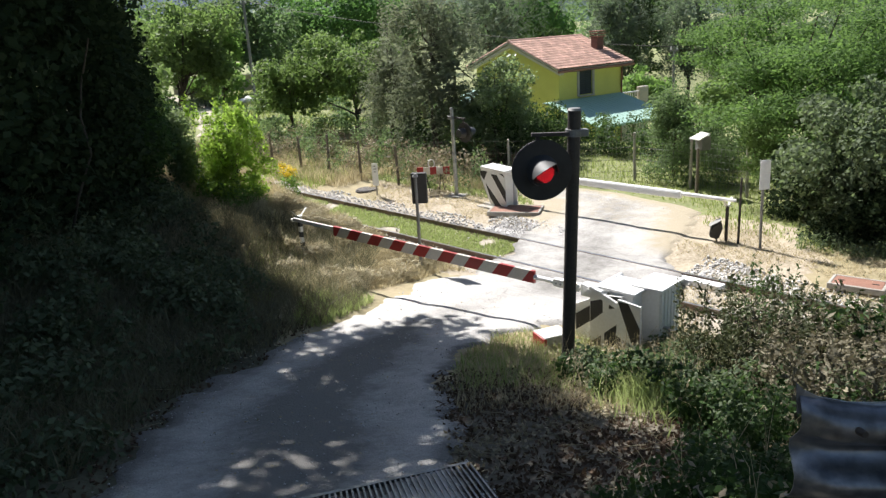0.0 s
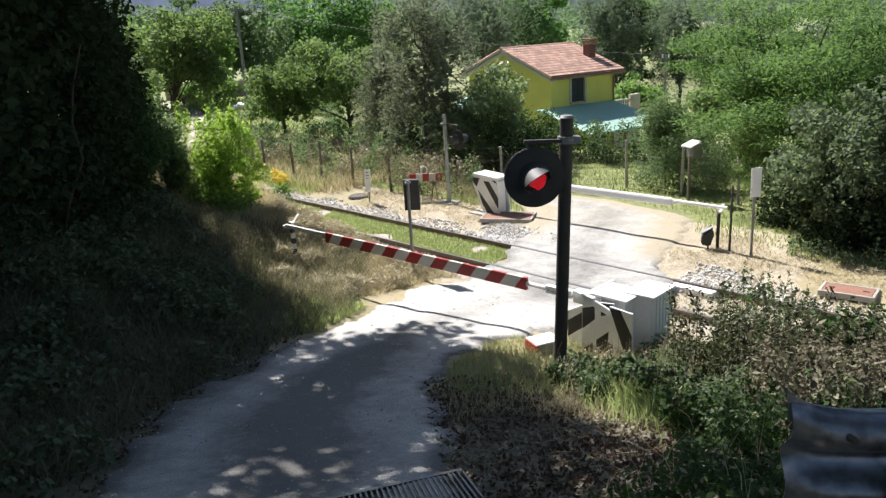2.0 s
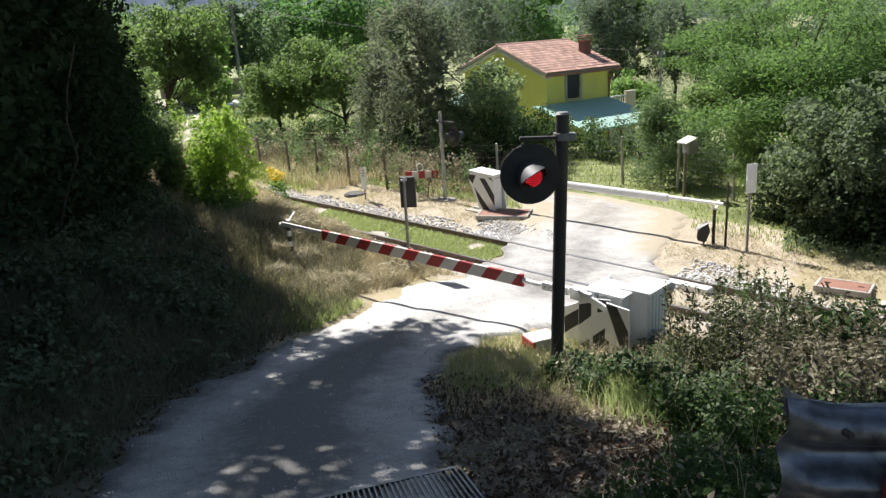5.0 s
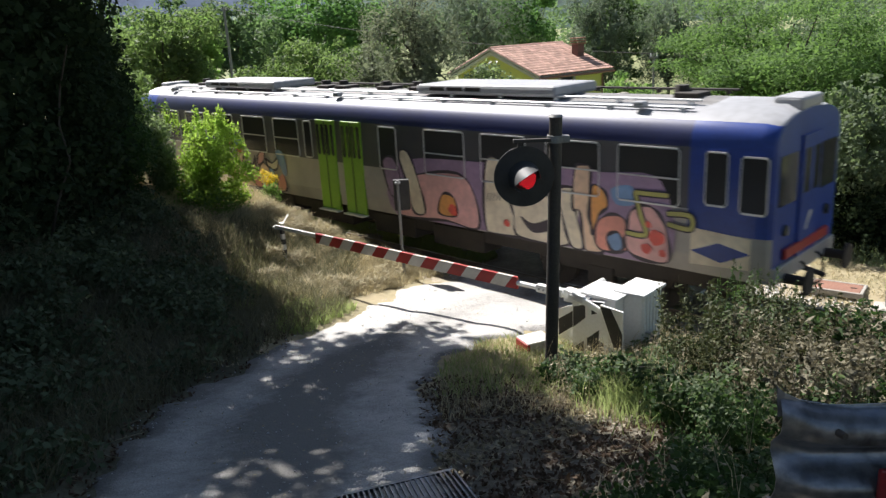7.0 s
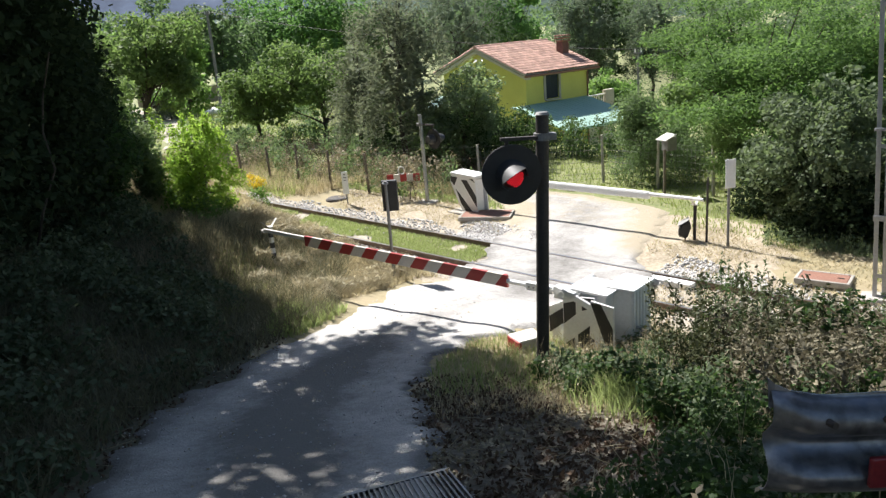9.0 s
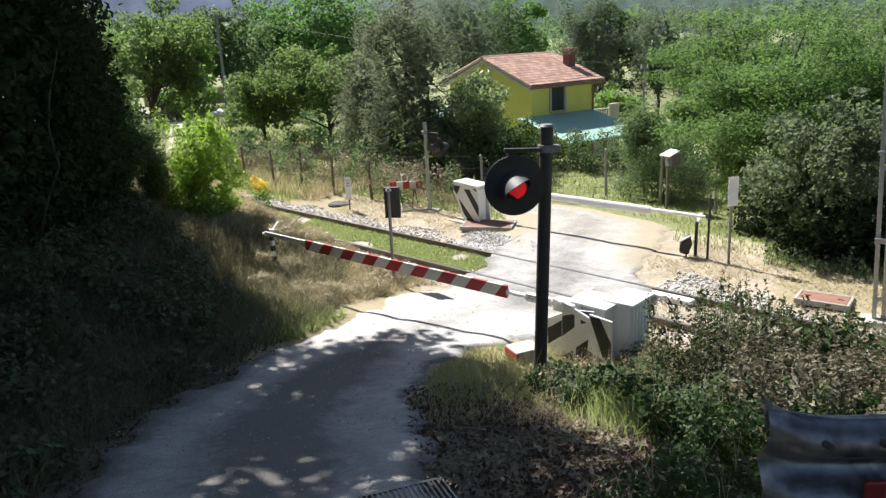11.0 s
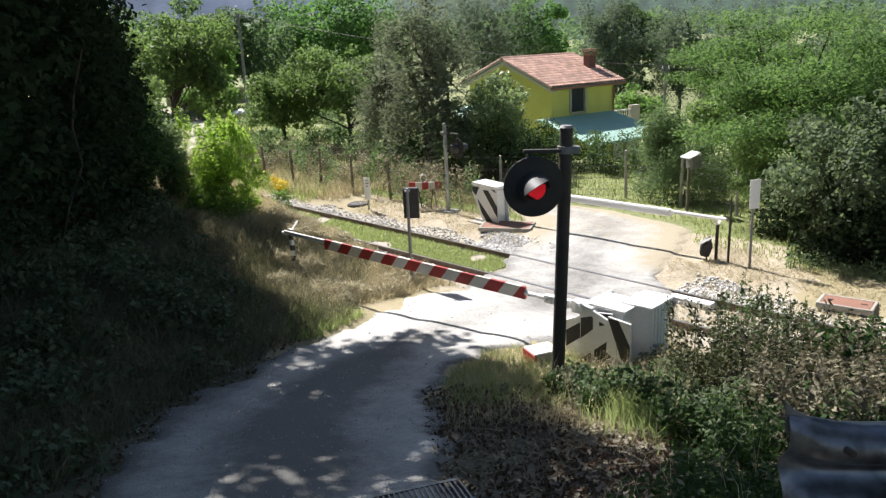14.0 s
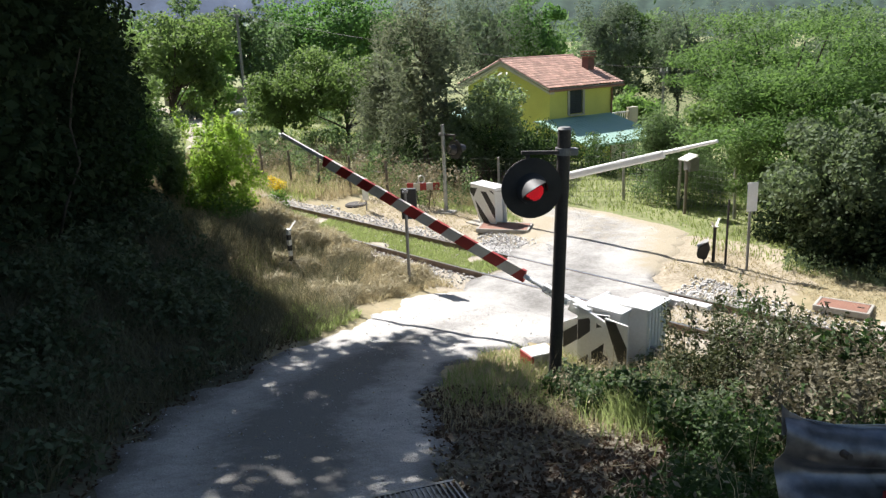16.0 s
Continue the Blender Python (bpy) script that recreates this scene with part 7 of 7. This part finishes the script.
    shoots = [(-5.15 + r.normal(0, 0.45), 19.2 + r.normal(0, 0.3), r.uniform(1.3, 2.25), 0.1, 0.1, 0.32) for k in range(16)]
    mass("bush_shoots", r, shoots, 1700, 0.1, LEAF_BRIGHT, "young yellow-green shoots standing out of the bush", "shoots", 0.35)
    mass("yellow_flowers", r, [(-4.12, 20.75, 0.68, 0.24, 0.22, 0.17), (-4.3, 20.9, 0.75, 0.12, 0.12, 0.1)], 700, 0.055, PETAL, "small yellow flower heads", "flowers", up=1.5)
    # shady trees on the bank, then two unseen ones added behind the camera
    shade = [(-7.6, 12.5, 13, ((0.9, 0.8, 9.0), (4.1, 4.0, 3.2)), 71), (-8.9, 17.2, 13, ((1.0, 0.1, 9.0), (3.4, 3.4, 3.2)), 72), (-10.5, 21.8, 11, ((0.6, -0.8, 7.2), (1.8, 1.9, 3.2)), 73), (-6.3, 8.0, 12, ((1.6, 1.2, 9.6), (4.4, 4.6, 2.8)), 74),
             (-12.5, 15.5, 13, ((0, 0, 7.5), (4.0, 4.0, 5.0)), 75), (-13.5, 20.5, 12, ((0, 0, 7.0), (3.6, 3.6, 4.8)), 76), (-10.5, 10.0, 13, ((0, 0, 8.0), (3.8, 3.8, 4.6)), 77), (-14.5, 26.5, 10, ((-0.5, 0, 5.5), (2.6, 3.0, 4.4)), 78)]
    # these two are never in view; they only keep skylight off the lane
    shade += [(-4.5, -4.0, 13, ((1.0, 0.5, 9.0), (4.5, 4.2, 3.0)), 81), (4.5, -5.0, 13, ((-0.5, 1.0, 9.5), (4.5, 4.2, 3.0)), 82)]
    for x, y, h, crown, seed in shade:
        dense = {71: 7200, 72: 13000, 74: 5200}.get(seed, 15000)
        tree("shade_tree", x, y, "tall dark shade tree leaning over the lane, placed to shade it", h, crown, dense, 0.3, LEAF_SHADED, 0.2, 0.95, 75, 0.4, seed, 0.6, group="shade trees on the bank", core=0.0)
    spots = []
    while len(spots) < 330:
        y = r.uniform(4.2, 19)
        edge = float(np.interp(y, [3.6, 5.64, 7.5, 9.5, 11.7, 13.5, 19], [-3.0, -3.2, -3.45, -3.1, -2.3, -2.3, -5.6]))
        off = r.uniform(0.25 if y < 11.5 else 1.1, 7.0)
        spots.append((edge - off, y, r.uniform(0.0, 0.12 + 0.16 * off), 0.4, 0.4, 0.3))
    mass("bank_undergrowth", r, spots, 55000, 0.1, LEAF_IVY, "dark ivy and brambles over the shaded bank", "undergrowth", 0.6)
    spots = []
    while len(spots) < 60:
        y = r.uniform(17, 25)
        spots.append((-y * r.uniform(0.335, 0.43) - 0.3, y, r.uniform(0.0, 1.9), 0.55, 0.55, 0.5))
    # the dark bramble leaf carries the shade on these bushes
    mass("bank_bushes", r, spots, 20000, 0.11, LEAF_BRAMBLE, "shaded green bushes on top of the bank", "bushes", 0.55)
    spots = [(-0.335 * y - r.uniform(0.2, 0.8), y, z, 0.35, 0.35, 0.35) for y, z in zip(r.uniform(19.5, 24, 15), r.uniform(0.6, 2.6, 15))]
    # sunlight on the rim comes from a lighter leaf colour
    mass("edge_sprays", r, spots, 2600, 0.12, LEAF_FRUIT, "sunlit leafy sprays at the thicket's edge", "bushes", 0.5)
    spots = []
    while len(spots) < 250:
        y = r.uniform(8, 26)
        spots.append((-0.375 * y - 1.35 - r.uniform(0, 4.5), y, r.uniform(0.4, 8.5), 0.85, 0.85, 0.8))
    for k in range(60):
        y = r.uniform(9, 17)
        spots.append((-0.47 * y - r.uniform(0.8, 3.2), y, r.uniform(1.5, 8.0), 1.1, 1.1, 1.0))
    for k in range(95):
        y = r.uniform(14.5, 22)
        spots.append((-0.395 * y - r.uniform(0.1, 1.8), y, r.uniform(0.8, 8.0), 0.75, 0.75, 0.75))
    for k in range(46):
        y = r.uniform(14.5, 21)
        spots.append((-0.395 * y + r.uniform(-0.5, 0.25), y, r.uniform(2.5, 8.0), 0.6, 0.6, 0.6))
    rq = np.random.RandomState(77)
    for k in range(40):
        y = rq.uniform(18.5, 20.5)
        z = rq.uniform(3.1, 5.4)
        spots.append((-0.365 * y - 0.05 * z + rq.uniform(-0.6, 0.1), y, z - height_at(-6.4, 19.5), 0.45, 0.45, 0.45))
    mass("bank_thicket", r, spots, 88000, 0.155, LEAF_SHADED, "dark thicket below the shade trees", "thicket", 0.6)
    edge = [(-0.335 * y + rq.uniform(-0.2, 0.15), y, z - height_at(-6.2, 19.7), 0.3, 0.3, 0.3) for y, z in zip(rq.uniform(19.2, 20.3, 24), rq.uniform(1.8, 3.3, 24))]
    # lighter leaf colour paints the sun on the thicket's rim
    mass("thicket_edge", rq, edge, 6500, 0.1, LEAF_GARDEN, "sunlit leafy edge of the dark thicket", "thicket", 0.5)
    # brambles beside the machine
    near, away = [], []
    for k in range(520):
        x, y = r.uniform(0.9, 9.8), r.uniform(2.2, 11.8)
        u, n = uv_of(x, y)
        if n > 11.0 or (x < 1.9 + 0.12 * (y - 6) and y > 6.4) or (2.0 < x < 4.5 and 9.2 < y) or (x < 1.75 and y > 4.3):
            continue
        lift = 0.22 if math.hypot(x, y) < 5 else 0.5 if n < 8.6 or x < 4.4 else 0.95
        (near if math.hypot(x, y) < 6.3 else away).append((x, y, r.uniform(-0.05, lift), r.uniform(0.15, 0.36), r.uniform(0.15, 0.36), r.uniform(0.1, 0.28)))
    away += [(x, y, z, 0.22, 0.2, 0.2) for x, y, z in zip(r.uniform(1.75, 3.1, 26), r.uniform(8.3, 8.95, 26), r.uniform(0.0, 0.26, 26))]
    away += [(x, y, z, 0.26, 0.26, 0.2) for x, y, z in zip(r.uniform(2.7, 4.8, 55), r.uniform(6.4, 8.9, 55), r.uniform(0.0, 0.3, 55))]
    away += [(x, y, z, 0.2, 0.2, 0.14) for x, y, z in zip(r.uniform(3.1, 4.6, 26), r.uniform(9.2, 10.4, 26), r.uniform(0.0, 0.15, 26))]
    away += [(x, y, z, 0.2, 0.18, 0.16) for x, y, z in zip(r.uniform(1.55, 2.5, 24), r.uniform(8.9, 9.7, 24), r.uniform(0.0, 0.2, 24))]
    away += [(x, y, z, 0.24, 0.24, 0.16) for x, y, z in zip(r.uniform(3.1, 4.6, 34), r.uniform(9.5, 10.9, 34), r.uniform(0.0, 0.24, 34))]
    mass("brambles", r, away, 58000, 0.078, LEAF_BRAMBLE, "tangled green brambles on the verge", "brambles", 0.6)
    dead = [(x, y, z + 0.08, 0.3, 0.3, 0.22) for x, y, z, *_ in away + near if r.rand() < 0.5]
    mass("caught_leaves", r, dead, 5200, 0.055, LEAF_DRY, "dead pale leaves caught in the brambles", "dead leaves", 0.5)
    mass("near_brambles", r, near, 33000, 0.05, LEAF_BRAMBLE, "low green brambles below the guard rail", "brambles", 0.6)
    some = [(x, y, z + r.uniform(0.05, 0.2), 0.22, 0.22, 0.16) for x, y, z, *_ in away if r.rand() < 0.35]
    mass("bramble_shoots", r, some, 15000, 0.06, LEAF_HOLM, "lighter young bramble shoots", "brambles", 0.5)
    some = [(x, y, z + r.uniform(0.02, 0.1), 0.16, 0.16, 0.1) for x, y, z, *_ in near if r.rand() < 0.4]
    mass("low_shoots", r, some, 9000, 0.035, LEAF_HOLM, "lighter young shoots below the guard rail", "brambles", 0.5)
    xy = np.stack([r.uniform(2.7, 7.2, 520), r.uniform(4.9, 8.6, 520)], 1)
    xy = xy[(xy[:, 0] > 2.6 + 0.25 * (xy[:, 1] - 5)) & (wave(xy[:, 0], xy[:, 1], 1.7, 41) > -0.35)]
    weeds("dry_weeds", r, xy, 0.95, LEAF_WITHER, "withered brown weeds among the brambles", 80, 0.08)
    xy = np.stack([r.uniform(3.1, 4.7, 110), r.uniform(7.3, 9.4, 110)], 1)
    weeds("brown_weeds", r, xy, 1.15, LEAF_UMBER, "dark brown withered weeds among the brambles", 80, 0.08)
    xy = np.stack([r.uniform(4.4, 9.8, 300), r.uniform(7.0, 11.4, 300)], 1)
    n = uv_of(xy[:, 0], xy[:, 1])[1]
    xy = xy[(n < 10.7) & (n > 8.4)]
    weeds("green_weeds", r, xy, 0.95, LEAF_HOLM, "tall green weeds behind the withered ones", 70, 0.08)
    xy = np.stack([r.normal(2.35, 0.28, 1500), r.normal(8.1, 0.5, 1500)], 1)
    blades("tall_tufts", r, xy, 0.34, 0.006, FRESH, "tall grass tufts beside the brambles", 0.8)
    xy = np.stack([r.uniform(1.4, 3.6, 90), r.uniform(7.8, 10.2, 90)], 1)
    weeds("verge_weeds", r, xy, 0.5, LEAF_DRY, "dry weeds round the barrier machine", 26, 0.035)
    xy = np.stack([r.uniform(4.5, 5.7, 40), r.uniform(10.4, 11.4, 40)], 1)
    weeds("dark_weeds", r, xy, 1.35, LEAF_HEDGE, "dark seeded weeds standing before the rails", 90, 0.07)
    q = np.array([s[:2] for s in away + near])
    q = q[r.randint(0, len(q), 1500)] + r.normal(0, 0.15, (1500, 2))
    blades("bramble_stalks", r, q, 0.5, 0.0035, STRAW, "thin dry stalks standing in the brambles", 0.9, "stalks")
    # grass, hay and litter
    xy = track_patch(r, 29000, -23, -11.8, 7.8, 11.7)
    xy = xy[off_road(xy)]
    blades("dry_bank_grass", r, xy, 0.2, 0.007, STRAW, "dry straw grass on the bank by the rails", 1.5)
    spots = []
    while len(spots) < 52:
        q = track_patch(r, 1, -16.8, -11.9, 8.4, 11.5)
        if off_road(q, 0.35)[0]:
            spots.append((q[0, 0], q[0, 1], r.uniform(-0.02, 0.16), r.uniform(0.22, 0.45), r.uniform(0.22, 0.45), r.uniform(0.16, 0.34)))
    mass("cut_hay", r, spots, 30000, 0.3, HAY, "brown cut hay lying in heaps on the bank", "hay", 0.05, 0.5)
    xy = track_patch(r, 24000, -21, 4, 14.95, 17.8)
    xy = xy[wave(xy[:, 0], xy[:, 1], 1.7, 39) > np.where(uv_of(xy[:, 0], xy[:, 1])[0] > -10, -0.12, -0.1)]
    blades("dry_verge_grass", r, xy[off_road(xy)], 0.08, 0.008, STRAW, "short dry grass beyond the rails", 2.6)
    xy = track_patch(r, 15000, -36, -16.5, 15.3, 19)
    u, n = uv_of(xy[:, 0], xy[:, 1])
    xy = xy[(u < -21.5) | (n > 17.4)]
    blades("meadow_straw", r, xy, 0.42, 0.011, STRAW, "tall dry grass along the fence", 0.8)
    xy = track_patch(r, 17000, -36, -14.5, 14.9, 19.5)
    u, n = uv_of(xy[:, 0], xy[:, 1])
    xy = xy[(u < -22.5) | (n > 17.6)]
    blades("meadow_grass", r, xy, 0.32, 0.011, GRASS, "tall green grass along the fence", 0.8)
    xy = track_patch(r, 20000, -7.4, 3, 10.2, 15.0)
    blades("track_straw", r, xy[wave(xy[:, 0], xy[:, 1], 1.5, 35) > -0.35], 0.1, 0.007, STRAW, "dry grass growing through the track bed", 1.2)
    xy = track_patch(r, 10000, -22, -13, 14.9, 17.4)
    xy = xy[off_road(xy, 0.1) & (wave(xy[:, 0], xy[:, 1], 1.3, 43) > np.where(uv_of(xy[:, 0], xy[:, 1])[1] > 16.7, -0.3, 0.32))]
    blades("verge_tufts", r, xy, 0.16, 0.009, FRESH, "patchy green tufts beyond the rails", 0.9)
    xy = track_patch(rq, 15000, -6.6, 4, 14.6, 18.2)
    u, n = uv_of(xy[:, 0], xy[:, 1])
    xy = xy[off_road(xy, 0.2) & (wave(xy[:, 0], xy[:, 1], 1.1, 47) > np.where(n > 16.9, -0.15, np.where(n < 15.0, 0.1, 0.4)))]
    blades("dry_side_tufts", rq, xy, 0.11, 0.008, GRASS, "thin green tufts on the dry ground beyond the rails", 1.2)
    xy = track_patch(rq, 150, -6.6, 0, 16.85, 17.3)
    weeds("edge_weeds", rq, xy, 0.42, LEAF_HOLM, "leafy weeds along the foot of the hedge", 30, 0.07)
    xy = track_patch(rq, 420, -30, -15.5, 18.2, 20.5)
    xy = xy[wave(xy[:, 0], xy[:, 1], 1.6, 49) > -0.2]
    weeds("fence_weeds", rq, xy, 1.0, LEAF_RUSSET, "reddish-brown dead weeds along the wire fence", 60, 0.07)
    xy = track_patch(rq, 200, -29, -15.5, 16.9, 18.6)
    weeds("pale_weeds", rq, xy, 0.7, LEAF_HOLM, "leafy green weeds before the wire fence", 40, 0.06)
    xy = track_patch(r, 4200, -6.3, -2.5, 8.7, 11.4)
    blades("verge_hay", r, xy, 0.3, 0.006, HAY, "dull dry grass behind the barrier machine", 1.2, "hay")
    xy = np.stack([r.uniform(-2.7, -1.4, 2200), r.uniform(12.2, 14.0, 2200)], 1)
    blades("lane_edge_grass", r, xy[off_road(xy, 0.0)], 0.17, 0.007, FRESH, "fresh green grass at the lane's edge", 0.8)
    xy = track_patch(r, 25000, -24, -11.9, RAIL_MID - 0.6, RAIL_MID + 0.66)
    blades("rail_grass", r, xy[wave(xy[:, 0], xy[:, 1], 2.4, 37) > -0.42], 0.1, 0.009, FRESH, "green grass growing between the rails", 0.8)
    xy = track_patch(r, 34000, -30, 0, 17.4, 28)
    blades("lawn", r, xy[off_road(xy, 0.1)], 0.13, 0.012, GRASS, "sunlit green lawn behind the fence", 0.7)
    xy = np.stack([r.uniform(-0.3, 2.6, 3400), r.uniform(8.4, 11.4, 3400)], 1)
    xy = xy[off_road(xy, 0.02)]
    xy = xy[wave(xy[:, 0], xy[:, 1], 2.2, 31) > -0.25]
    blades("verge_grass", r, xy, 0.16, 0.006, FRESH, "green grass round the signal pole", 0.9)
    xy = np.stack([r.uniform(-0.3, 3.0, 7000), r.uniform(7.6, 11.4, 7000)], 1)
    blades("verge_straw", r, xy[off_road(xy, 0.02)], 0.12, 0.005, STRAW, "yellow dry grass round the signal pole", 1.3)
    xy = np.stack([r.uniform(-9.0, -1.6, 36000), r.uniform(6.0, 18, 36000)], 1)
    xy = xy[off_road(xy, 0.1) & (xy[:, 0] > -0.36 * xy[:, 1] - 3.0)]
    blades("shaded_hay", r, xy, 0.34, 0.007, HAY_SHADED, "dry grass coloured darker for the shaded bank", 1.6, "hay")
    xy = np.stack([r.uniform(-5.5, 0, 16000), r.uniform(10.5, 17, 16000)], 1)
    xy = xy[off_road(xy, 0.02)]
    xy = xy[(xy[:, 0] < 0.1) & (wave(xy[:, 0], xy[:, 1], 1.6, 33) > 0.42)]
    blades("bank_foot_grass", r, xy, 0.16, 0.007, GRASS, "patchy green grass at the foot of the bank", 0.9)
    xy = track_patch(r, 16000, -64, -34, 17, 42)
    xy = xy[np.abs(xy[:, 0] - np.interp(xy[:, 1], FIELD_PATH[1], FIELD_PATH[0])) > 1.0]
    blades("field_grass", r, xy, 0.25, 0.03, GRASS, "bright grass of the open field", 0.8)
    xy = np.concatenate([np.stack([r.uniform(-0.4, 3.2, 11000), r.uniform(4.6, 9.4, 11000)], 1), np.stack([r.uniform(-5.5, -2.2, 6000), r.uniform(4.5, 12.5, 6000)], 1)])
    xy = xy[off_road(xy, -0.25)]
    drift = wave(xy[:, 0], xy[:, 1], 2.6, 53) + r.normal(0, 0.25, len(xy)) > 0.35
    for some, leaf, label in ((xy[drift], LEAF_DRY, "pale dead leaves in drifts along the lane"), (xy[~drift], LEAF_RUSSET, "dark brown dead leaves scattered along the lane")):
        z = height(some[:, 0], some[:, 1]) + 0.03
        v, f = leaves(r, np.column_stack([some, z]), np.full(len(some), 0.02), len(some), 0.06, 0.5, 0.7)
        tagged(sheet("leaf_litter", v, f, leaf), label, "leaf litter", kind="stuff")
    k = 420
    xy = np.concatenate([np.stack([r.uniform(0.1, 3.4, 260), r.uniform(4.8, 9.0, 260)], 1), np.stack([r.uniform(-6, -3.2, 160), r.uniform(5, 12, 160)], 1)])
    lo = np.column_stack([xy, height(xy[:, 0], xy[:, 1]) + r.uniform(0.02, 0.07, k)])
    a, ln = r.uniform(0, 6.28, k), r.uniform(0.06, 0.32, k)
    hi = lo + np.column_stack([np.cos(a) * ln, np.sin(a) * ln, r.normal(0, 0.12, k) * ln])
    sd = np.column_stack([-np.sin(a), np.cos(a), np.zeros(k)]) * r.uniform(0.003, 0.008, k)[:, None]
    up = np.array([0, 0, 0.008])
    v = np.stack([lo - sd, lo + sd, lo + up, hi - sd * 0.5, hi + sd * 0.5, hi + up], 1).reshape(-1, 3)
    f = (np.array([(0, 3, 5, 2), (2, 5, 4, 1), (1, 4, 3, 0)])[None] + (np.arange(k) * 6)[:, None, None]).reshape(-1, 4)
    tagged(sheet("fallen_twigs", v, f, LEAF_DRY), "pale broken twigs scattered on the verge", "twigs", kind="stuff")
    k = 1500
    ll, rr = lane_bounds()
    q, f = r.uniform(0, 235, k).astype(int), r.beta(0.8, 0.8, k)[:, None]
    xy = ll[q] * (1 - f) + rr[q] * f + r.normal(0, 0.06, (k, 2))
    xy = xy[np.abs(uv_of(xy[:, 0], xy[:, 1])[1] - RAIL_MID) > 2.0]
    k = len(xy)
    size = r.uniform(0.006, 0.02, k)
    six = np.array([(1, 0, 0), (-1, 0, 0), (0, 1, 0), (0, -1, 0), (0, 0, 0.7), (0, 0, -0.5)], float)
    v = six[None] * size[:, None, None] * r.uniform(0.6, 1.3, (k, 6, 1)) + np.column_stack([xy, height(xy[:, 0], xy[:, 1], 0.4) + 0.05])[:, None, :]
    f8 = np.array([(0, 2, 4), (2, 1, 4), (1, 3, 4), (3, 0, 4), (2, 0, 5), (1, 2, 5), (3, 1, 5), (0, 3, 5)])
    tagged(sheet("lane_pebbles", v.reshape(-1, 3), (f8[None] + (np.arange(k) * 6)[:, None, None]).reshape(-1, 3), BALLAST), "loose pale pebbles on the lane", "pebbles", kind="stuff")
    q = r.uniform(0, 120, 320)
    f = np.clip(r.normal(0.5, 0.2, 320), 0.03, 0.97)[:, None]
    xy = ll[q.astype(int)] * (1 - f) + rr[q.astype(int)] * f + r.normal(0, 0.05, (320, 2))
    v, f = leaves(r, np.column_stack([xy, height(xy[:, 0], xy[:, 1], 0.4) + 0.055]), np.full(320, 0.008), 320, 0.035, 0.6, 3.0)
    tagged(sheet("lane_litter", v, f, LEAF_DRY), "a few dead leaves and twigs lying on the lane", "leaf litter", kind="stuff")


def pale_sapling():
    s = thing("sapling", pose(-6.9, 13.6, height_at(-6.9, 13.6)), "thin pale leaning trunk on the shaded bank", "tree")
    bm = bmesh.new()
    limb(bm, (0, 0, -0.2), (0.95, 0.3, 3.8), 0.03, 0.014, 6, random.Random(8))
    part("trunk", bm, BARK, s)


hills()
plants()
pale_sapling()


# ---- what moves ----
LIFT_NEAR = [(0.0, 0.0), (13.8, 0.0), (14.3, 0.9), (14.5, 2.0), (14.7, 3.4), (15.0, 6.0), (15.3, 8.8), (15.6, 12.1), (15.8, 14.3), (16.0, 16.3)]
LIFT_FAR = [(0.0, 0.0), (14.2, 0.0), (14.5, 1.0), (14.7, 2.7), (15.0, 5.4), (15.3, 8.1), (15.6, 11.5), (15.8, 13.8), (16.0, 16.0)]
TRAIN_ROWS = [(0.0, 0), (3.0, 0), (5.5, 0), (6.5, 0), (7.0, 0), (7.5, -0.2), (8.0, 0.12), (8.5, 0.12), (11.0, 0.12), (16.0, 0.12)]
TRAIN_SPEED, TRAIN_AT_7 = 18.983, -4.684


def motions():
    walk(NEAR_BOOM, [(t, pose(0.05, -0.02, 0.95, 0, a, 0)) for t, a in LIFT_NEAR])
    walk(FAR_BOOM, [(t, pose(0.05, -0.24, 0.98, 0, a, 0)) for t, a in LIFT_FAR])
    turn = Matrix.Rotation(TRACK, 4, "Z")
    walk(TRAIN, [(t, Matrix.Translation(at_track(TRAIN_AT_7 + TRAIN_SPEED * (t - 7) + d, RAIL_MID)) @ turn) for t, d in TRAIN_ROWS])


motions()
